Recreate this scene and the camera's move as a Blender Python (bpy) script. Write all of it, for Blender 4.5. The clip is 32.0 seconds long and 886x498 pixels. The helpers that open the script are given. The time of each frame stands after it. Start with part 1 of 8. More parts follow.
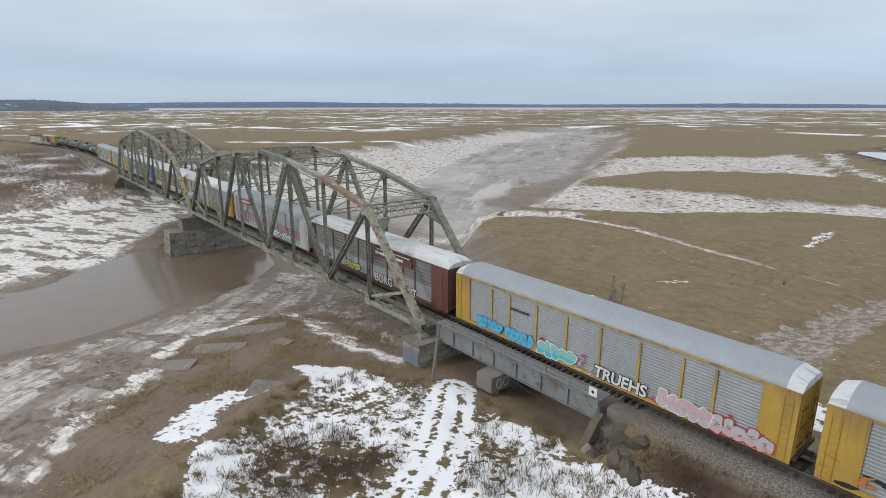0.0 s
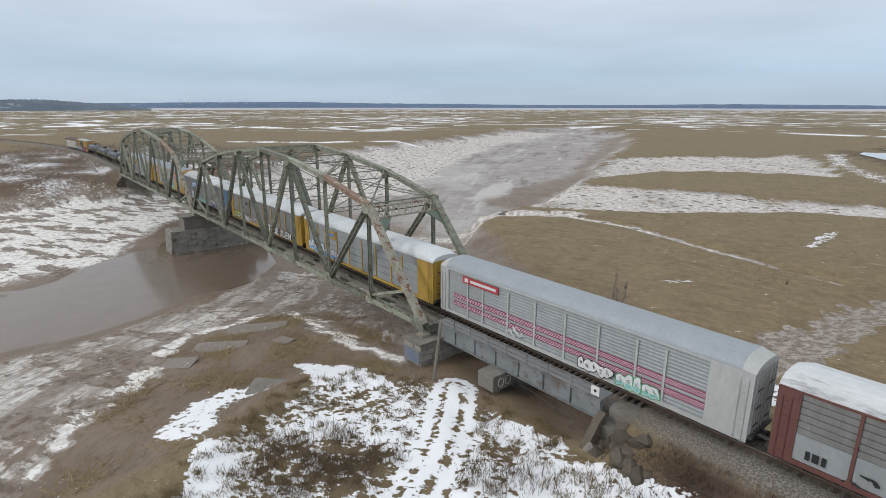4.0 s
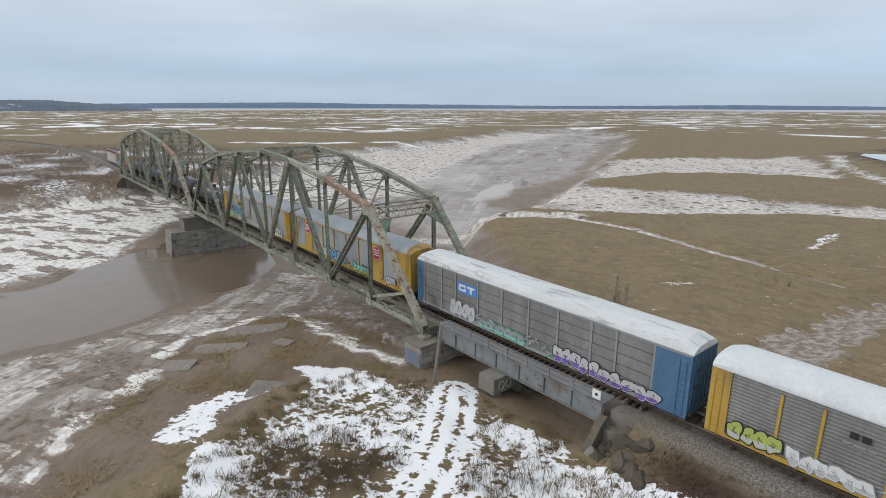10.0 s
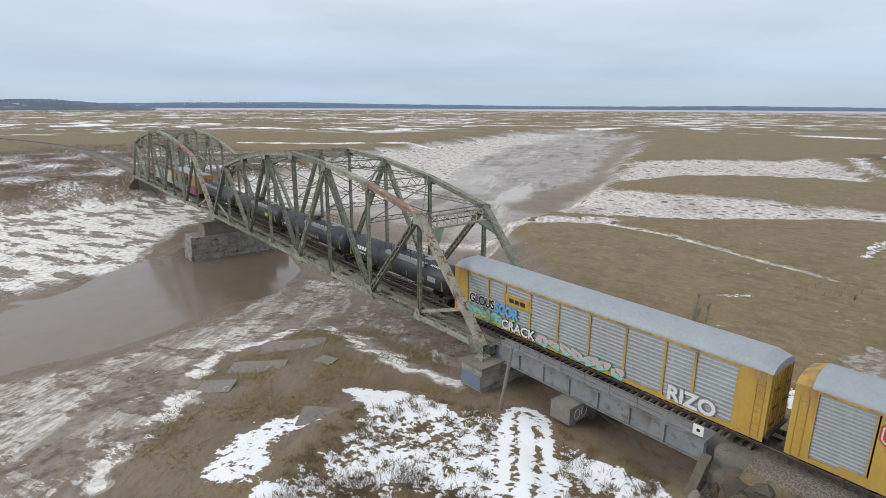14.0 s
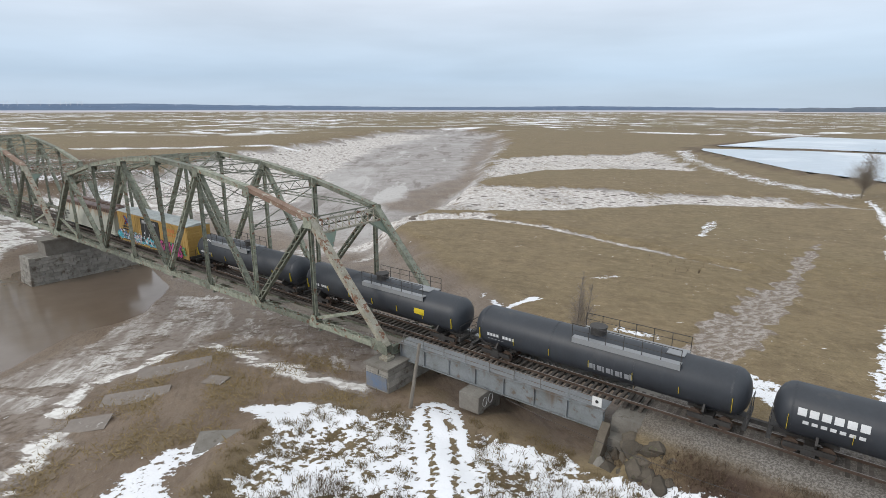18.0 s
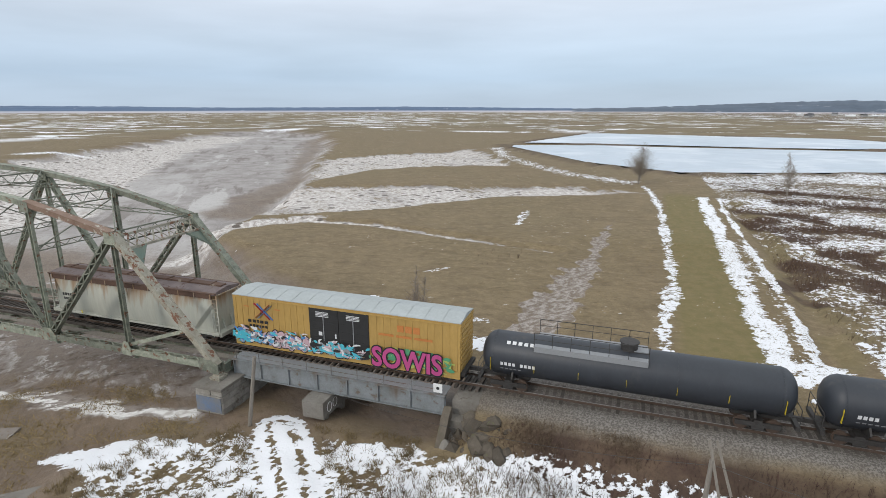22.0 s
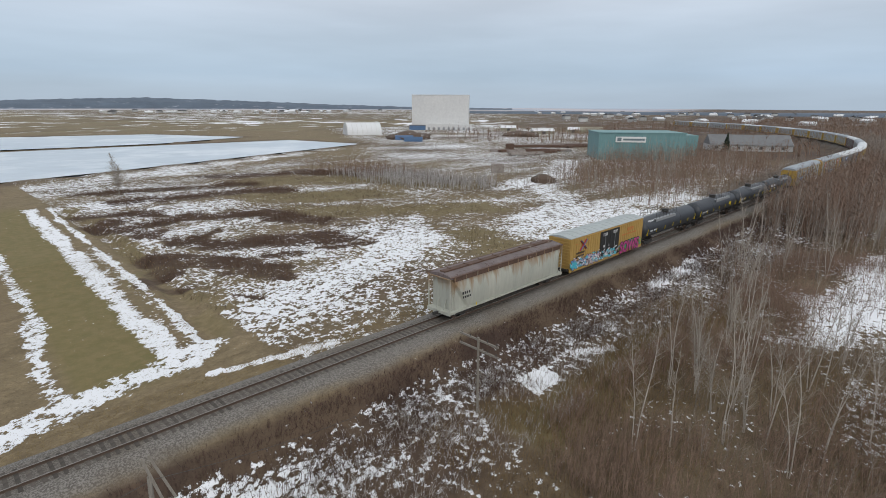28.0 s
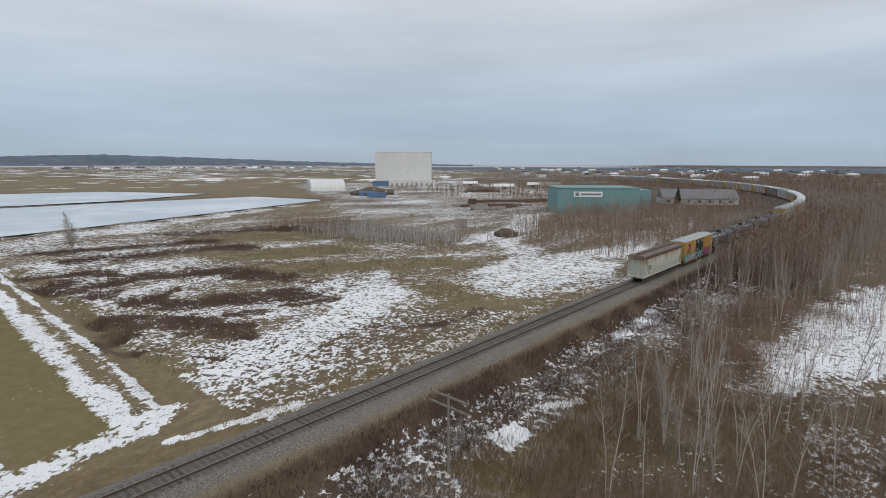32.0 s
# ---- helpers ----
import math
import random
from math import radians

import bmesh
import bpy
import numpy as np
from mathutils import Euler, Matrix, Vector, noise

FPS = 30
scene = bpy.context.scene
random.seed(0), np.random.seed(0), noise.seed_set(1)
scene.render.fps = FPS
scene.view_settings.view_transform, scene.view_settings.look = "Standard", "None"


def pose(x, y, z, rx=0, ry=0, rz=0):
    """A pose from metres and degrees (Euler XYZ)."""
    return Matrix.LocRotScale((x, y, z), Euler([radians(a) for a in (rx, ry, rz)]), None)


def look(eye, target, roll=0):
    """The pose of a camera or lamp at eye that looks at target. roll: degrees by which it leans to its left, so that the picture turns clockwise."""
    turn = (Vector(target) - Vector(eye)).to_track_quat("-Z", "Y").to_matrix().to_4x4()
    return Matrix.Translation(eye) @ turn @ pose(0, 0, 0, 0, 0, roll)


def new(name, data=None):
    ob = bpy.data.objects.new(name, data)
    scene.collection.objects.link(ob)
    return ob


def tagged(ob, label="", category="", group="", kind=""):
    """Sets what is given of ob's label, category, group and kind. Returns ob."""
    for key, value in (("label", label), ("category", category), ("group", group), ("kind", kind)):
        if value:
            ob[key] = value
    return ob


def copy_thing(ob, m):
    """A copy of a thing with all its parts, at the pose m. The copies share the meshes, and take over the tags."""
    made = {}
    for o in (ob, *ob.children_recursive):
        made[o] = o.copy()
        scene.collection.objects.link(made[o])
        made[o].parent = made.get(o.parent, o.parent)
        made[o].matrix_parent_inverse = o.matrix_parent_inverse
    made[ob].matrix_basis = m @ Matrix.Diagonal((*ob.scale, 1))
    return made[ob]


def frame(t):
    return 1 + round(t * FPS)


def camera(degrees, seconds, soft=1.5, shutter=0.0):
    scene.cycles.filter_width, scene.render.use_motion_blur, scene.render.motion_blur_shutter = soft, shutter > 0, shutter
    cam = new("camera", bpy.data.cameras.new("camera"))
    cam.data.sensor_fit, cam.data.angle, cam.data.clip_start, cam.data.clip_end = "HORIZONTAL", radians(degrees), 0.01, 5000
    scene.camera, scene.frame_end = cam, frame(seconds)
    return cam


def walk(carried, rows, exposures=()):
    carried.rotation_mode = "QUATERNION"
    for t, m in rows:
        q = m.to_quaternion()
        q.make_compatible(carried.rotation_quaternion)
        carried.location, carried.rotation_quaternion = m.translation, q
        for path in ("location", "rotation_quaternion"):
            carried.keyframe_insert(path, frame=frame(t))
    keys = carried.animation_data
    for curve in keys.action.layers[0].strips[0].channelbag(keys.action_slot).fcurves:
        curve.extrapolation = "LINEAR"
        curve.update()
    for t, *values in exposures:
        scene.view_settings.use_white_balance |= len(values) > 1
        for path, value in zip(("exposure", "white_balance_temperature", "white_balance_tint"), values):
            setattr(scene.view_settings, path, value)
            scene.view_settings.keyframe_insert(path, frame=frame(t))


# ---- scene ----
cam = camera(78.58, 32.0, soft=0.5, shutter=0.0)
PATH = [
    (0, (36.76, -32.15, 19.46), (29.32, -25.99, 16.88), -0.02),
    (2, (36.70, -32.18, 19.31), (29.25, -26.02, 16.74), 0.04),
    (6, (36.59, -31.96, 19.22), (29.12, -25.83, 16.64), 0.06),
    (9, (36.46, -31.93, 19.24), (28.99, -25.79, 16.67), 0.08),
    (11, (36.47, -31.98, 19.42), (29.00, -25.84, 16.86), 0.14),
    (12, (35.52, -32.34, 19.54), (28.07, -26.19, 16.97), 0.14),
    (12.5, (34.40, -32.38, 19.42), (26.93, -26.24, 16.85), 0.16),
    (13, (33.06, -32.29, 19.33), (25.56, -26.18, 16.77), 0.25),
    (13.5, (31.53, -32.67, 19.38), (24.03, -26.58, 16.82), 0.27),
    (15.5, (28.78, -34.62, 19.27), (21.85, -27.88, 16.73), 0.26),
    (16, (28.83, -34.56, 19.23), (22.40, -27.34, 16.69), 0.35),
    (16.5, (28.86, -34.58, 19.26), (22.79, -27.05, 16.73), 0.24),
    (17, (28.84, -34.58, 19.29), (22.91, -26.94, 16.76), 0.15),
    (18, (28.79, -34.68, 19.24), (22.97, -26.95, 16.70), 0.05),
    (19, (28.78, -34.77, 19.19), (23.45, -26.70, 16.64), 0.31),
    (20, (28.85, -34.78, 19.14), (24.18, -26.31, 16.60), 0.04),
    (21, (28.97, -34.77, 19.14), (24.93, -25.97, 16.62), 0.06),
    (22, (28.99, -34.79, 19.19), (25.84, -25.64, 16.66), -0.01),
    (22.5, (28.99, -34.81, 19.23), (26.41, -25.49, 16.69), 0.00),
    (23, (29.00, -34.86, 19.28), (27.32, -25.33, 16.74), 0.00),
    (23.5, (29.01, -34.87, 19.32), (28.31, -25.23, 16.77), -0.00),
    (24, (29.02, -34.86, 19.35), (29.34, -25.19, 16.80), 0.09),
    (24.5, (29.00, -34.87, 19.36), (30.39, -25.30, 16.82), 0.02),
    (25, (29.01, -34.93, 19.39), (31.41, -25.56, 16.85), 0.04),
    (25.5, (29.01, -34.91, 19.38), (32.51, -25.89, 16.84), 0.02),
    (26, (29.01, -34.96, 19.41), (33.47, -26.37, 16.88), -0.01),
    (26.5, (29.00, -35.02, 19.36), (34.37, -26.97, 16.83), 0.09),
    (28.5, (27.70, -35.26, 20.46), (34.73, -28.64, 17.86), 0.23),
    (29, (27.67, -35.26, 20.47), (34.81, -28.76, 17.87), 0.25),
    (29.5, (27.65, -35.26, 20.47), (34.90, -28.78, 18.15), 0.21),
    (30, (27.62, -35.26, 20.48), (34.97, -28.73, 18.66), 0.14),
    (30.5, (27.59, -35.26, 20.49), (35.00, -28.73, 18.95), 0.14),
    (31, (27.56, -35.26, 20.49), (34.99, -28.75, 18.94), 0.16),
    (32, (27.50, -35.26, 20.51), (34.94, -28.77, 18.92), 0.18),
]
walk(cam, [(t, look(eye, target, roll)) for t, eye, target, roll in PATH],
     [(0, 0.33), (11, 0.31), (16, 0.48), (22.5, 0.44), (24, 0.12), (26, 0.08), (29, 0.25), (30, 0.27), (31, 0.02), (32, 0.04)])


# ---- light ----
SUN_ELEV, SUN_AZ = 32.0, 205.0
world = bpy.data.worlds.new("sky")
scene.world = world
world.use_nodes = True


def build_sky():
    nt = world.node_tree
    nt.nodes.clear()
    out = nt.nodes.new("ShaderNodeOutputWorld")
    bg = nt.nodes.new("ShaderNodeBackground")
    sky = nt.nodes.new("ShaderNodeTexSky")
    sky.sky_type, sky.sun_disc = "NISHITA", False
    sky.sun_elevation, sky.sun_rotation = radians(SUN_ELEV), radians(SUN_AZ)
    dim = nt.nodes.new("ShaderNodeMix")
    dim.data_type, dim.blend_type = "RGBA", "MULTIPLY"
    dim.inputs[0].default_value = 1.0
    dim.inputs[7].default_value = (0.09, 0.09, 0.09, 1)
    nt.links.new(sky.outputs[0], dim.inputs[6])
    co = nt.nodes.new("ShaderNodeTexCoord")
    sep = nt.nodes.new("ShaderNodeSeparateXYZ")
    nt.links.new(co.outputs["Generated"], sep.inputs[0])
    ramp = nt.nodes.new("ShaderNodeValToRGB")
    cr = ramp.color_ramp
    cr.elements[0].position, cr.elements[0].color = 0.0, (0.395, 0.487, 0.60, 1)
    cr.elements[1].position, cr.elements[1].color = 1.0, (0.885, 0.93, 0.95, 1)
    for p, c in ((0.05, (0.375, 0.482, 0.62)), (0.10, (0.450, 0.540, 0.655)), (0.20, (0.585, 0.630, 0.700)), (0.40, (0.70, 0.728, 0.775))):
        e = cr.elements.new(p)
        e.color = (*c, 1)
    nt.links.new(sep.outputs[2], ramp.inputs[0])
    # stretched cloud layers
    mp = nt.nodes.new("ShaderNodeMapping")
    mp.inputs["Scale"].default_value = (1.3, 1.3, 9.0)
    nt.links.new(co.outputs["Generated"], mp.inputs[0])
    no = nt.nodes.new("ShaderNodeTexNoise")
    no.inputs["Scale"].default_value, no.inputs["Detail"].default_value = 1.6, 6.0
    nt.links.new(mp.outputs[0], no.inputs["Vector"])
    mr = nt.nodes.new("ShaderNodeMapRange")
    mr.inputs[1].default_value, mr.inputs[2].default_value = 0.3, 0.72
    mr.inputs[3].default_value, mr.inputs[4].default_value = 0.88, 1.10
    nt.links.new(no.outputs[0], mr.inputs[0])
    cl = nt.nodes.new("ShaderNodeMix")
    cl.data_type, cl.blend_type = "RGBA", "MULTIPLY"
    cl.inputs[0].default_value = 1.0
    nt.links.new(ramp.outputs[0], cl.inputs[6])
    nt.links.new(mr.outputs[0], cl.inputs[7])
    mx = nt.nodes.new("ShaderNodeMix")
    mx.data_type = "RGBA"
    mx.inputs[0].default_value = 0.88
    nt.links.new(dim.outputs[2], mx.inputs[6])
    nt.links.new(cl.outputs[2], mx.inputs[7])
    nt.links.new(mx.outputs[2], bg.inputs[0])
    bg.inputs[1].default_value = 1.0
    nt.links.new(bg.outputs[0], out.inputs[0])


build_sky()
sun = new("sun", bpy.data.lights.new("sun", "SUN"))
sun.data.energy, sun.data.angle, sun.data.color = 0.9, radians(14), (1.0, 0.95, 0.88)
sun.rotation_euler = (radians(90 - SUN_ELEV), 0, radians(180 - SUN_AZ))


# ---- materials ----
def mat(name, col, rough=0.7, metal=0.0, col2=None, scale=3.0, detail=6.0, bump=0.0, bump_scale=20.0, spot=None, spot_scale=1.5, spot_at=0.6,
        spot_soft=0.08, stretch=(1, 1, 1), vary=0.0, spec=0.5):
    """A procedural surface: two tones mixed by noise, a third tone in spots, fine relief."""
    m = bpy.data.materials.new(name)
    m.use_nodes = True
    nt = m.node_tree
    b = nt.nodes["Principled BSDF"]
    b.inputs["Roughness"].default_value, b.inputs["Metallic"].default_value = rough, metal
    b.inputs["Specular IOR Level"].default_value = spec
    co = nt.nodes.new("ShaderNodeTexCoord")
    mp = nt.nodes.new("ShaderNodeMapping")
    mp.inputs["Scale"].default_value = stretch
    nt.links.new(co.outputs["Object"], mp.inputs[0])
    col2 = col2 or tuple(c * 0.72 for c in col)

    def noise_tex(sc, de):
        n = nt.nodes.new("ShaderNodeTexNoise")
        n.inputs["Scale"].default_value, n.inputs["Detail"].default_value, n.inputs["Roughness"].default_value = sc, de, 0.65
        nt.links.new(mp.outputs[0], n.inputs["Vector"])
        return n

    def blend(fac, a, c):
        x = nt.nodes.new("ShaderNodeMix")
        x.data_type = "RGBA"
        for s, v in ((0, fac), (6, a), (7, c)):
            if isinstance(v, tuple):
                x.inputs[s].default_value = (*v[:3], 1)
            else:
                nt.links.new(v, x.inputs[s])
        return x.outputs[2]

    def step(v, lo, hi):
        r = nt.nodes.new("ShaderNodeMapRange")
        r.inputs[1].default_value, r.inputs[2].default_value = lo, hi
        nt.links.new(v, r.inputs[0])
        return r.outputs[0]

    c = blend(step(noise_tex(scale, detail).outputs[0], 0.32, 0.68), col, col2)
    fine = noise_tex(scale * 9, 3).outputs[0]
    c = blend(step(fine, 0.25, 1.6), c, tuple(k * 0.6 for k in col2))
    if spot:
        c = blend(step(noise_tex(spot_scale, 8).outputs[0], spot_at, spot_at + spot_soft), c, spot)
    if vary:
        oi = nt.nodes.new("ShaderNodeObjectInfo")
        h = nt.nodes.new("ShaderNodeHueSaturation")
        r = nt.nodes.new("ShaderNodeMapRange")
        r.inputs[3].default_value, r.inputs[4].default_value = 1 - vary, 1 + vary
        nt.links.new(oi.outputs["Random"], r.inputs[0])
        nt.links.new(r.outputs[0], h.inputs["Value"])
        nt.links.new(c, h.inputs["Color"])
        c = h.outputs[0]
    nt.links.new(c, b.inputs["Base Color"])
    if bump:
        bp = nt.nodes.new("ShaderNodeBump")
        bp.inputs["Strength"].default_value, bp.inputs["Distance"].default_value = bump, 0.02
        nt.links.new(noise_tex(bump_scale, 5).outputs[0], bp.inputs["Height"])
        nt.links.new(bp.outputs[0], b.inputs["Normal"])
    return m


M = {}
M["truss"] = mat("truss_paint", (0.335, 0.348, 0.278), 0.75, 0.0, (0.125, 0.140, 0.108), 1.7, spot=(0.145, 0.075, 0.045), spot_scale=2.2, spot_at=0.585, spot_soft=0.03, bump=0.4, vary=0.28)
M["truss_rust"] = mat("truss_rust", (0.44, 0.43, 0.36), 0.85, 0.0, (0.24, 0.215, 0.165), 1.3, spot=(0.185, 0.090, 0.055), spot_scale=2.1, spot_at=0.55, spot_soft=0.04, bump=0.5)
M["chord_rust"] = mat("rusted_chord", (0.29, 0.205, 0.155), 0.85, 0.0, (0.20, 0.125, 0.090), 1.2, spot=(0.40, 0.38, 0.32), spot_scale=1.6, spot_at=0.56, spot_soft=0.05, bump=0.4)
M["truss_green"] = mat("truss_green_paint", (0.13, 0.20, 0.17), 0.7, 0.0, (0.19, 0.20, 0.15), 1.2, spot=(0.14, 0.07, 0.04), spot_at=0.62)
M["girder"] = mat("girder_steel", (0.25, 0.27, 0.285), 0.7, 0.0, (0.165, 0.178, 0.18), 0.8, spot=(0.13, 0.10, 0.08), spot_scale=1.6, spot_at=0.59, bump=0.3, vary=0.06)
M["steel_dark"] = mat("dark_steel", (0.07, 0.068, 0.065), 0.65, 0.3, (0.045, 0.04, 0.038), 4, vary=0.1)
M["rail"] = mat("rail_steel", (0.12, 0.085, 0.065), 0.7, 0.3, (0.09, 0.06, 0.045), 5)
M["railhead"] = mat("worn_rail_head", (0.30, 0.285, 0.27), 0.55, 0.5, (0.22, 0.20, 0.185), 6)
M["tie"] = mat("weathered_tie", (0.115, 0.098, 0.083), 0.9, 0.0, (0.065, 0.055, 0.047), 3, bump=0.5, vary=0.3)
M["stone"] = mat("pier_stone", (0.34, 0.325, 0.295), 0.9, 0.0, (0.22, 0.205, 0.18), 1.4, spot=(0.12, 0.10, 0.08), spot_scale=0.7, spot_at=0.58, bump=0.6, bump_scale=6, vary=0.18)
M["concrete"] = mat("old_concrete", (0.24, 0.225, 0.20), 0.9, 0.0, (0.16, 0.145, 0.125), 1.1, spot=(0.11, 0.095, 0.075), spot_at=0.6, bump=0.5, bump_scale=8)
M["blue_paint"] = mat("faded_blue_paint", (0.13, 0.19, 0.30), 0.8, 0.0, (0.2, 0.2, 0.2), 1.5)
M["wood_grey"] = mat("grey_wood", (0.27, 0.245, 0.21), 0.9, 0.0, (0.18, 0.16, 0.135), 2.0, stretch=(6, 6, 1), bump=0.4)
M["white"] = mat("white_paint", (0.78, 0.78, 0.77), 0.6, 0.0, (0.7, 0.7, 0.69), 2)
M["black"] = mat("black_paint", (0.022, 0.022, 0.023), 0.6, 0.0, (0.016, 0.016, 0.016), 2)
M["autorack_galv"] = mat("galvanised_panel", (0.355, 0.38, 0.395), 0.6, 0.1, (0.285, 0.305, 0.315), 0.5, spot=(0.24, 0.22, 0.2), spot_scale=0.5, spot_at=0.64, spot_soft=0.2, stretch=(1, 1, 0.35))
M["autorack_dull"] = mat("dull_panel", (0.27, 0.275, 0.268), 0.65, 0.15, (0.17, 0.168, 0.160), 0.6, spot=(0.115, 0.098, 0.082), spot_scale=0.8, spot_at=0.57, spot_soft=0.16, stretch=(1, 1, 0.3))
M["autorack_light"] = mat("pale_grey_panel", (0.50, 0.51, 0.50), 0.6, 0.1, (0.41, 0.42, 0.41), 0.5, stretch=(1, 1, 0.3))
M["roof_grey"] = mat("grey_roof", (0.335, 0.37, 0.405), 0.6, 0.15, (0.295, 0.325, 0.355), 0.5, stretch=(1, 1, 1))
M["roof_white"] = mat("white_roof", (0.66, 0.69, 0.71), 0.6, 0.0, (0.57, 0.60, 0.62), 0.6)
M["roof_frost"] = mat("patchy_white_roof", (0.66, 0.68, 0.70), 0.7, 0.0, (0.52, 0.54, 0.55), 1.2, spot=(0.33, 0.34, 0.35), spot_scale=1.0, spot_at=0.56, stretch=(0.3, 1.6, 1))
M["yellow"] = mat("railcar_yellow", (0.50, 0.325, 0.060), 0.6, 0.0, (0.41, 0.26, 0.052), 0.8, spot=(0.2, 0.12, 0.06), spot_scale=1.1, spot_at=0.68, stretch=(1, 1, 0.4))
M["maroon"] = mat("railcar_maroon", (0.145, 0.062, 0.053), 0.65, 0.0, (0.13, 0.05, 0.04), 0.8, spot=(0.1, 0.06, 0.05), spot_at=0.66)
M["blue"] = mat("railcar_blue", (0.075, 0.175, 0.31), 0.6, 0.0, (0.055, 0.125, 0.22), 0.8, spot=(0.13, 0.13, 0.13), spot_at=0.6, spot_soft=0.15, stretch=(1, 1, 0.4))
M["magenta"] = mat("magenta_stripe", (0.30, 0.05, 0.12), 0.6, 0.0, (0.24, 0.04, 0.1), 1)
M["tank"] = mat("black_tank", (0.037, 0.043, 0.053), 0.5, 0.0, (0.027, 0.031, 0.039), 0.6, spot=(0.065, 0.063, 0.06), spot_scale=0.8, spot_at=0.6, spot_soft=0.2, stretch=(1, 1, 0.4))
M["hopper"] = mat("pale_hopper_paint", (0.475, 0.475, 0.41), 0.65, 0.0, (0.40, 0.41, 0.36), 0.4, spot=(0.33, 0.27, 0.17), spot_scale=0.5, spot_at=0.63, spot_soft=0.2, stretch=(1, 1, 0.15))
M["hopper_roof"] = mat("hopper_roof_rust", (0.115, 0.088, 0.088), 0.88, 0.0, (0.20, 0.165, 0.16), 0.8, spot=(0.085, 0.045, 0.035), spot_scale=1.4, spot_at=0.58)
M["rust_roof"] = mat("rusted_roof", (0.25, 0.205, 0.18), 0.85, 0.0, (0.37, 0.345, 0.325), 1.2, spot=(0.11, 0.06, 0.045), spot_scale=1.5, spot_at=0.55)
M["box_yellow"] = mat("boxcar_yellow", (0.47, 0.30, 0.085), 0.6, 0.0, (0.39, 0.245, 0.07), 0.6, stretch=(1, 1, 0.3))
M["grey_plate"] = mat("grey_grating", (0.29, 0.30, 0.31), 0.6, 0.2, (0.28, 0.29, 0.30), 2)
M["mark_yellow"] = mat("reflector_yellow", (0.78, 0.60, 0.03), 0.5)
M["rubble"] = mat("dark_rubble", (0.125, 0.105, 0.082), 0.95, 0.0, (0.075, 0.062, 0.047), 1.5, spot=(0.10, 0.10, 0.05), spot_at=0.6, bump=0.6, bump_scale=5, vary=0.3)
for key, c in (("ink_cyan", (0.08, 0.50, 0.62)), ("ink_blue", (0.09, 0.24, 0.58)), ("ink_white", (0.72, 0.73, 0.74)), ("ink_black", (0.02, 0.02, 0.022)), ("ink_pink", (0.50, 0.07, 0.24)), ("ink_rose", (0.60, 0.42, 0.45)),
               ("ink_purple", (0.17, 0.11, 0.40)), ("ink_green", (0.08, 0.32, 0.16)), ("ink_lime", (0.42, 0.48, 0.12)), ("ink_red", (0.45, 0.05, 0.06)), ("ink_orange", (0.55, 0.20, 0.05)), ("ink_grey", (0.30, 0.31, 0.33)),
               ("ink_sky", (0.16, 0.42, 0.68)), ("ink_mint", (0.25, 0.55, 0.52)), ("ink_pale", (0.50, 0.51, 0.53))):
    M[key] = mat("spray_" + key[4:], c, 0.6, 0.0, tuple(v * 0.85 for v in c), 1.5)
M["shelf_ice"] = mat("dirty_shelf_ice", (0.25, 0.215, 0.19), 0.6, 0.0, (0.19, 0.16, 0.135), 1.2, spot=(0.42, 0.40, 0.38), spot_at=0.6)
M["snowcap"] = mat("snow", (0.82, 0.83, 0.85), 0.8, 0.0, (0.7, 0.71, 0.73), 1.5, bump=0.5, bump_scale=4)


# ---- mesh helpers ----
def bm_box(bm, x0, x1, y0, y1, z0, z1):
    v = [bm.verts.new(p) for p in ((x0, y0, z0), (x1, y0, z0), (x1, y1, z0), (x0, y1, z0), (x0, y0, z1), (x1, y0, z1), (x1, y1, z1), (x0, y1, z1))]
    for f in ((3, 2, 1, 0), (4, 5, 6, 7), (0, 1, 5, 4), (1, 2, 6, 5), (2, 3, 7, 6), (3, 0, 4, 7)):
        bm.faces.new([v[i] for i in f])
    return v


def bm_bar(bm, a, b, w, h, up=(0, 0, 1)):
    """A bar of section w x h from a to b."""
    a, b = Vector(a), Vector(b)
    d = (b - a).normalized()
    side = d.cross(Vector(up))
    side = side.normalized() if side.length > 1e-4 else Vector((1, 0, 0))
    u = side.cross(d)
    v = []
    for p in (a, b):
        for s, k in ((-1, -1), (1, -1), (1, 1), (-1, 1)):
            v.append(bm.verts.new(p + side * (s * w / 2) + u * (k * h / 2)))
    for f in ((0, 1, 2, 3), (7, 6, 5, 4), (4, 5, 1, 0), (5, 6, 2, 1), (6, 7, 3, 2), (7, 4, 0, 3)):
        bm.faces.new([v[i] for i in f])


def bm_tube(bm, a, b, r, n=8, r2=None):
    a, b = Vector(a), Vector(b)
    r2 = r if r2 is None else r2
    d = (b - a).normalized()
    s = d.orthogonal().normalized()
    u = d.cross(s)
    rings = []
    for p, q in ((a, r), (b, r2)):
        rings.append([bm.verts.new(p + (s * math.cos(i * math.tau / n) + u * math.sin(i * math.tau / n)) * q) for i in range(n)])
    for i in range(n):
        j = (i + 1) % n
        bm.faces.new((rings[0][i], rings[0][j], rings[1][j], rings[1][i]))
    bm.faces.new(rings[0][::-1])
    bm.faces.new(rings[1])


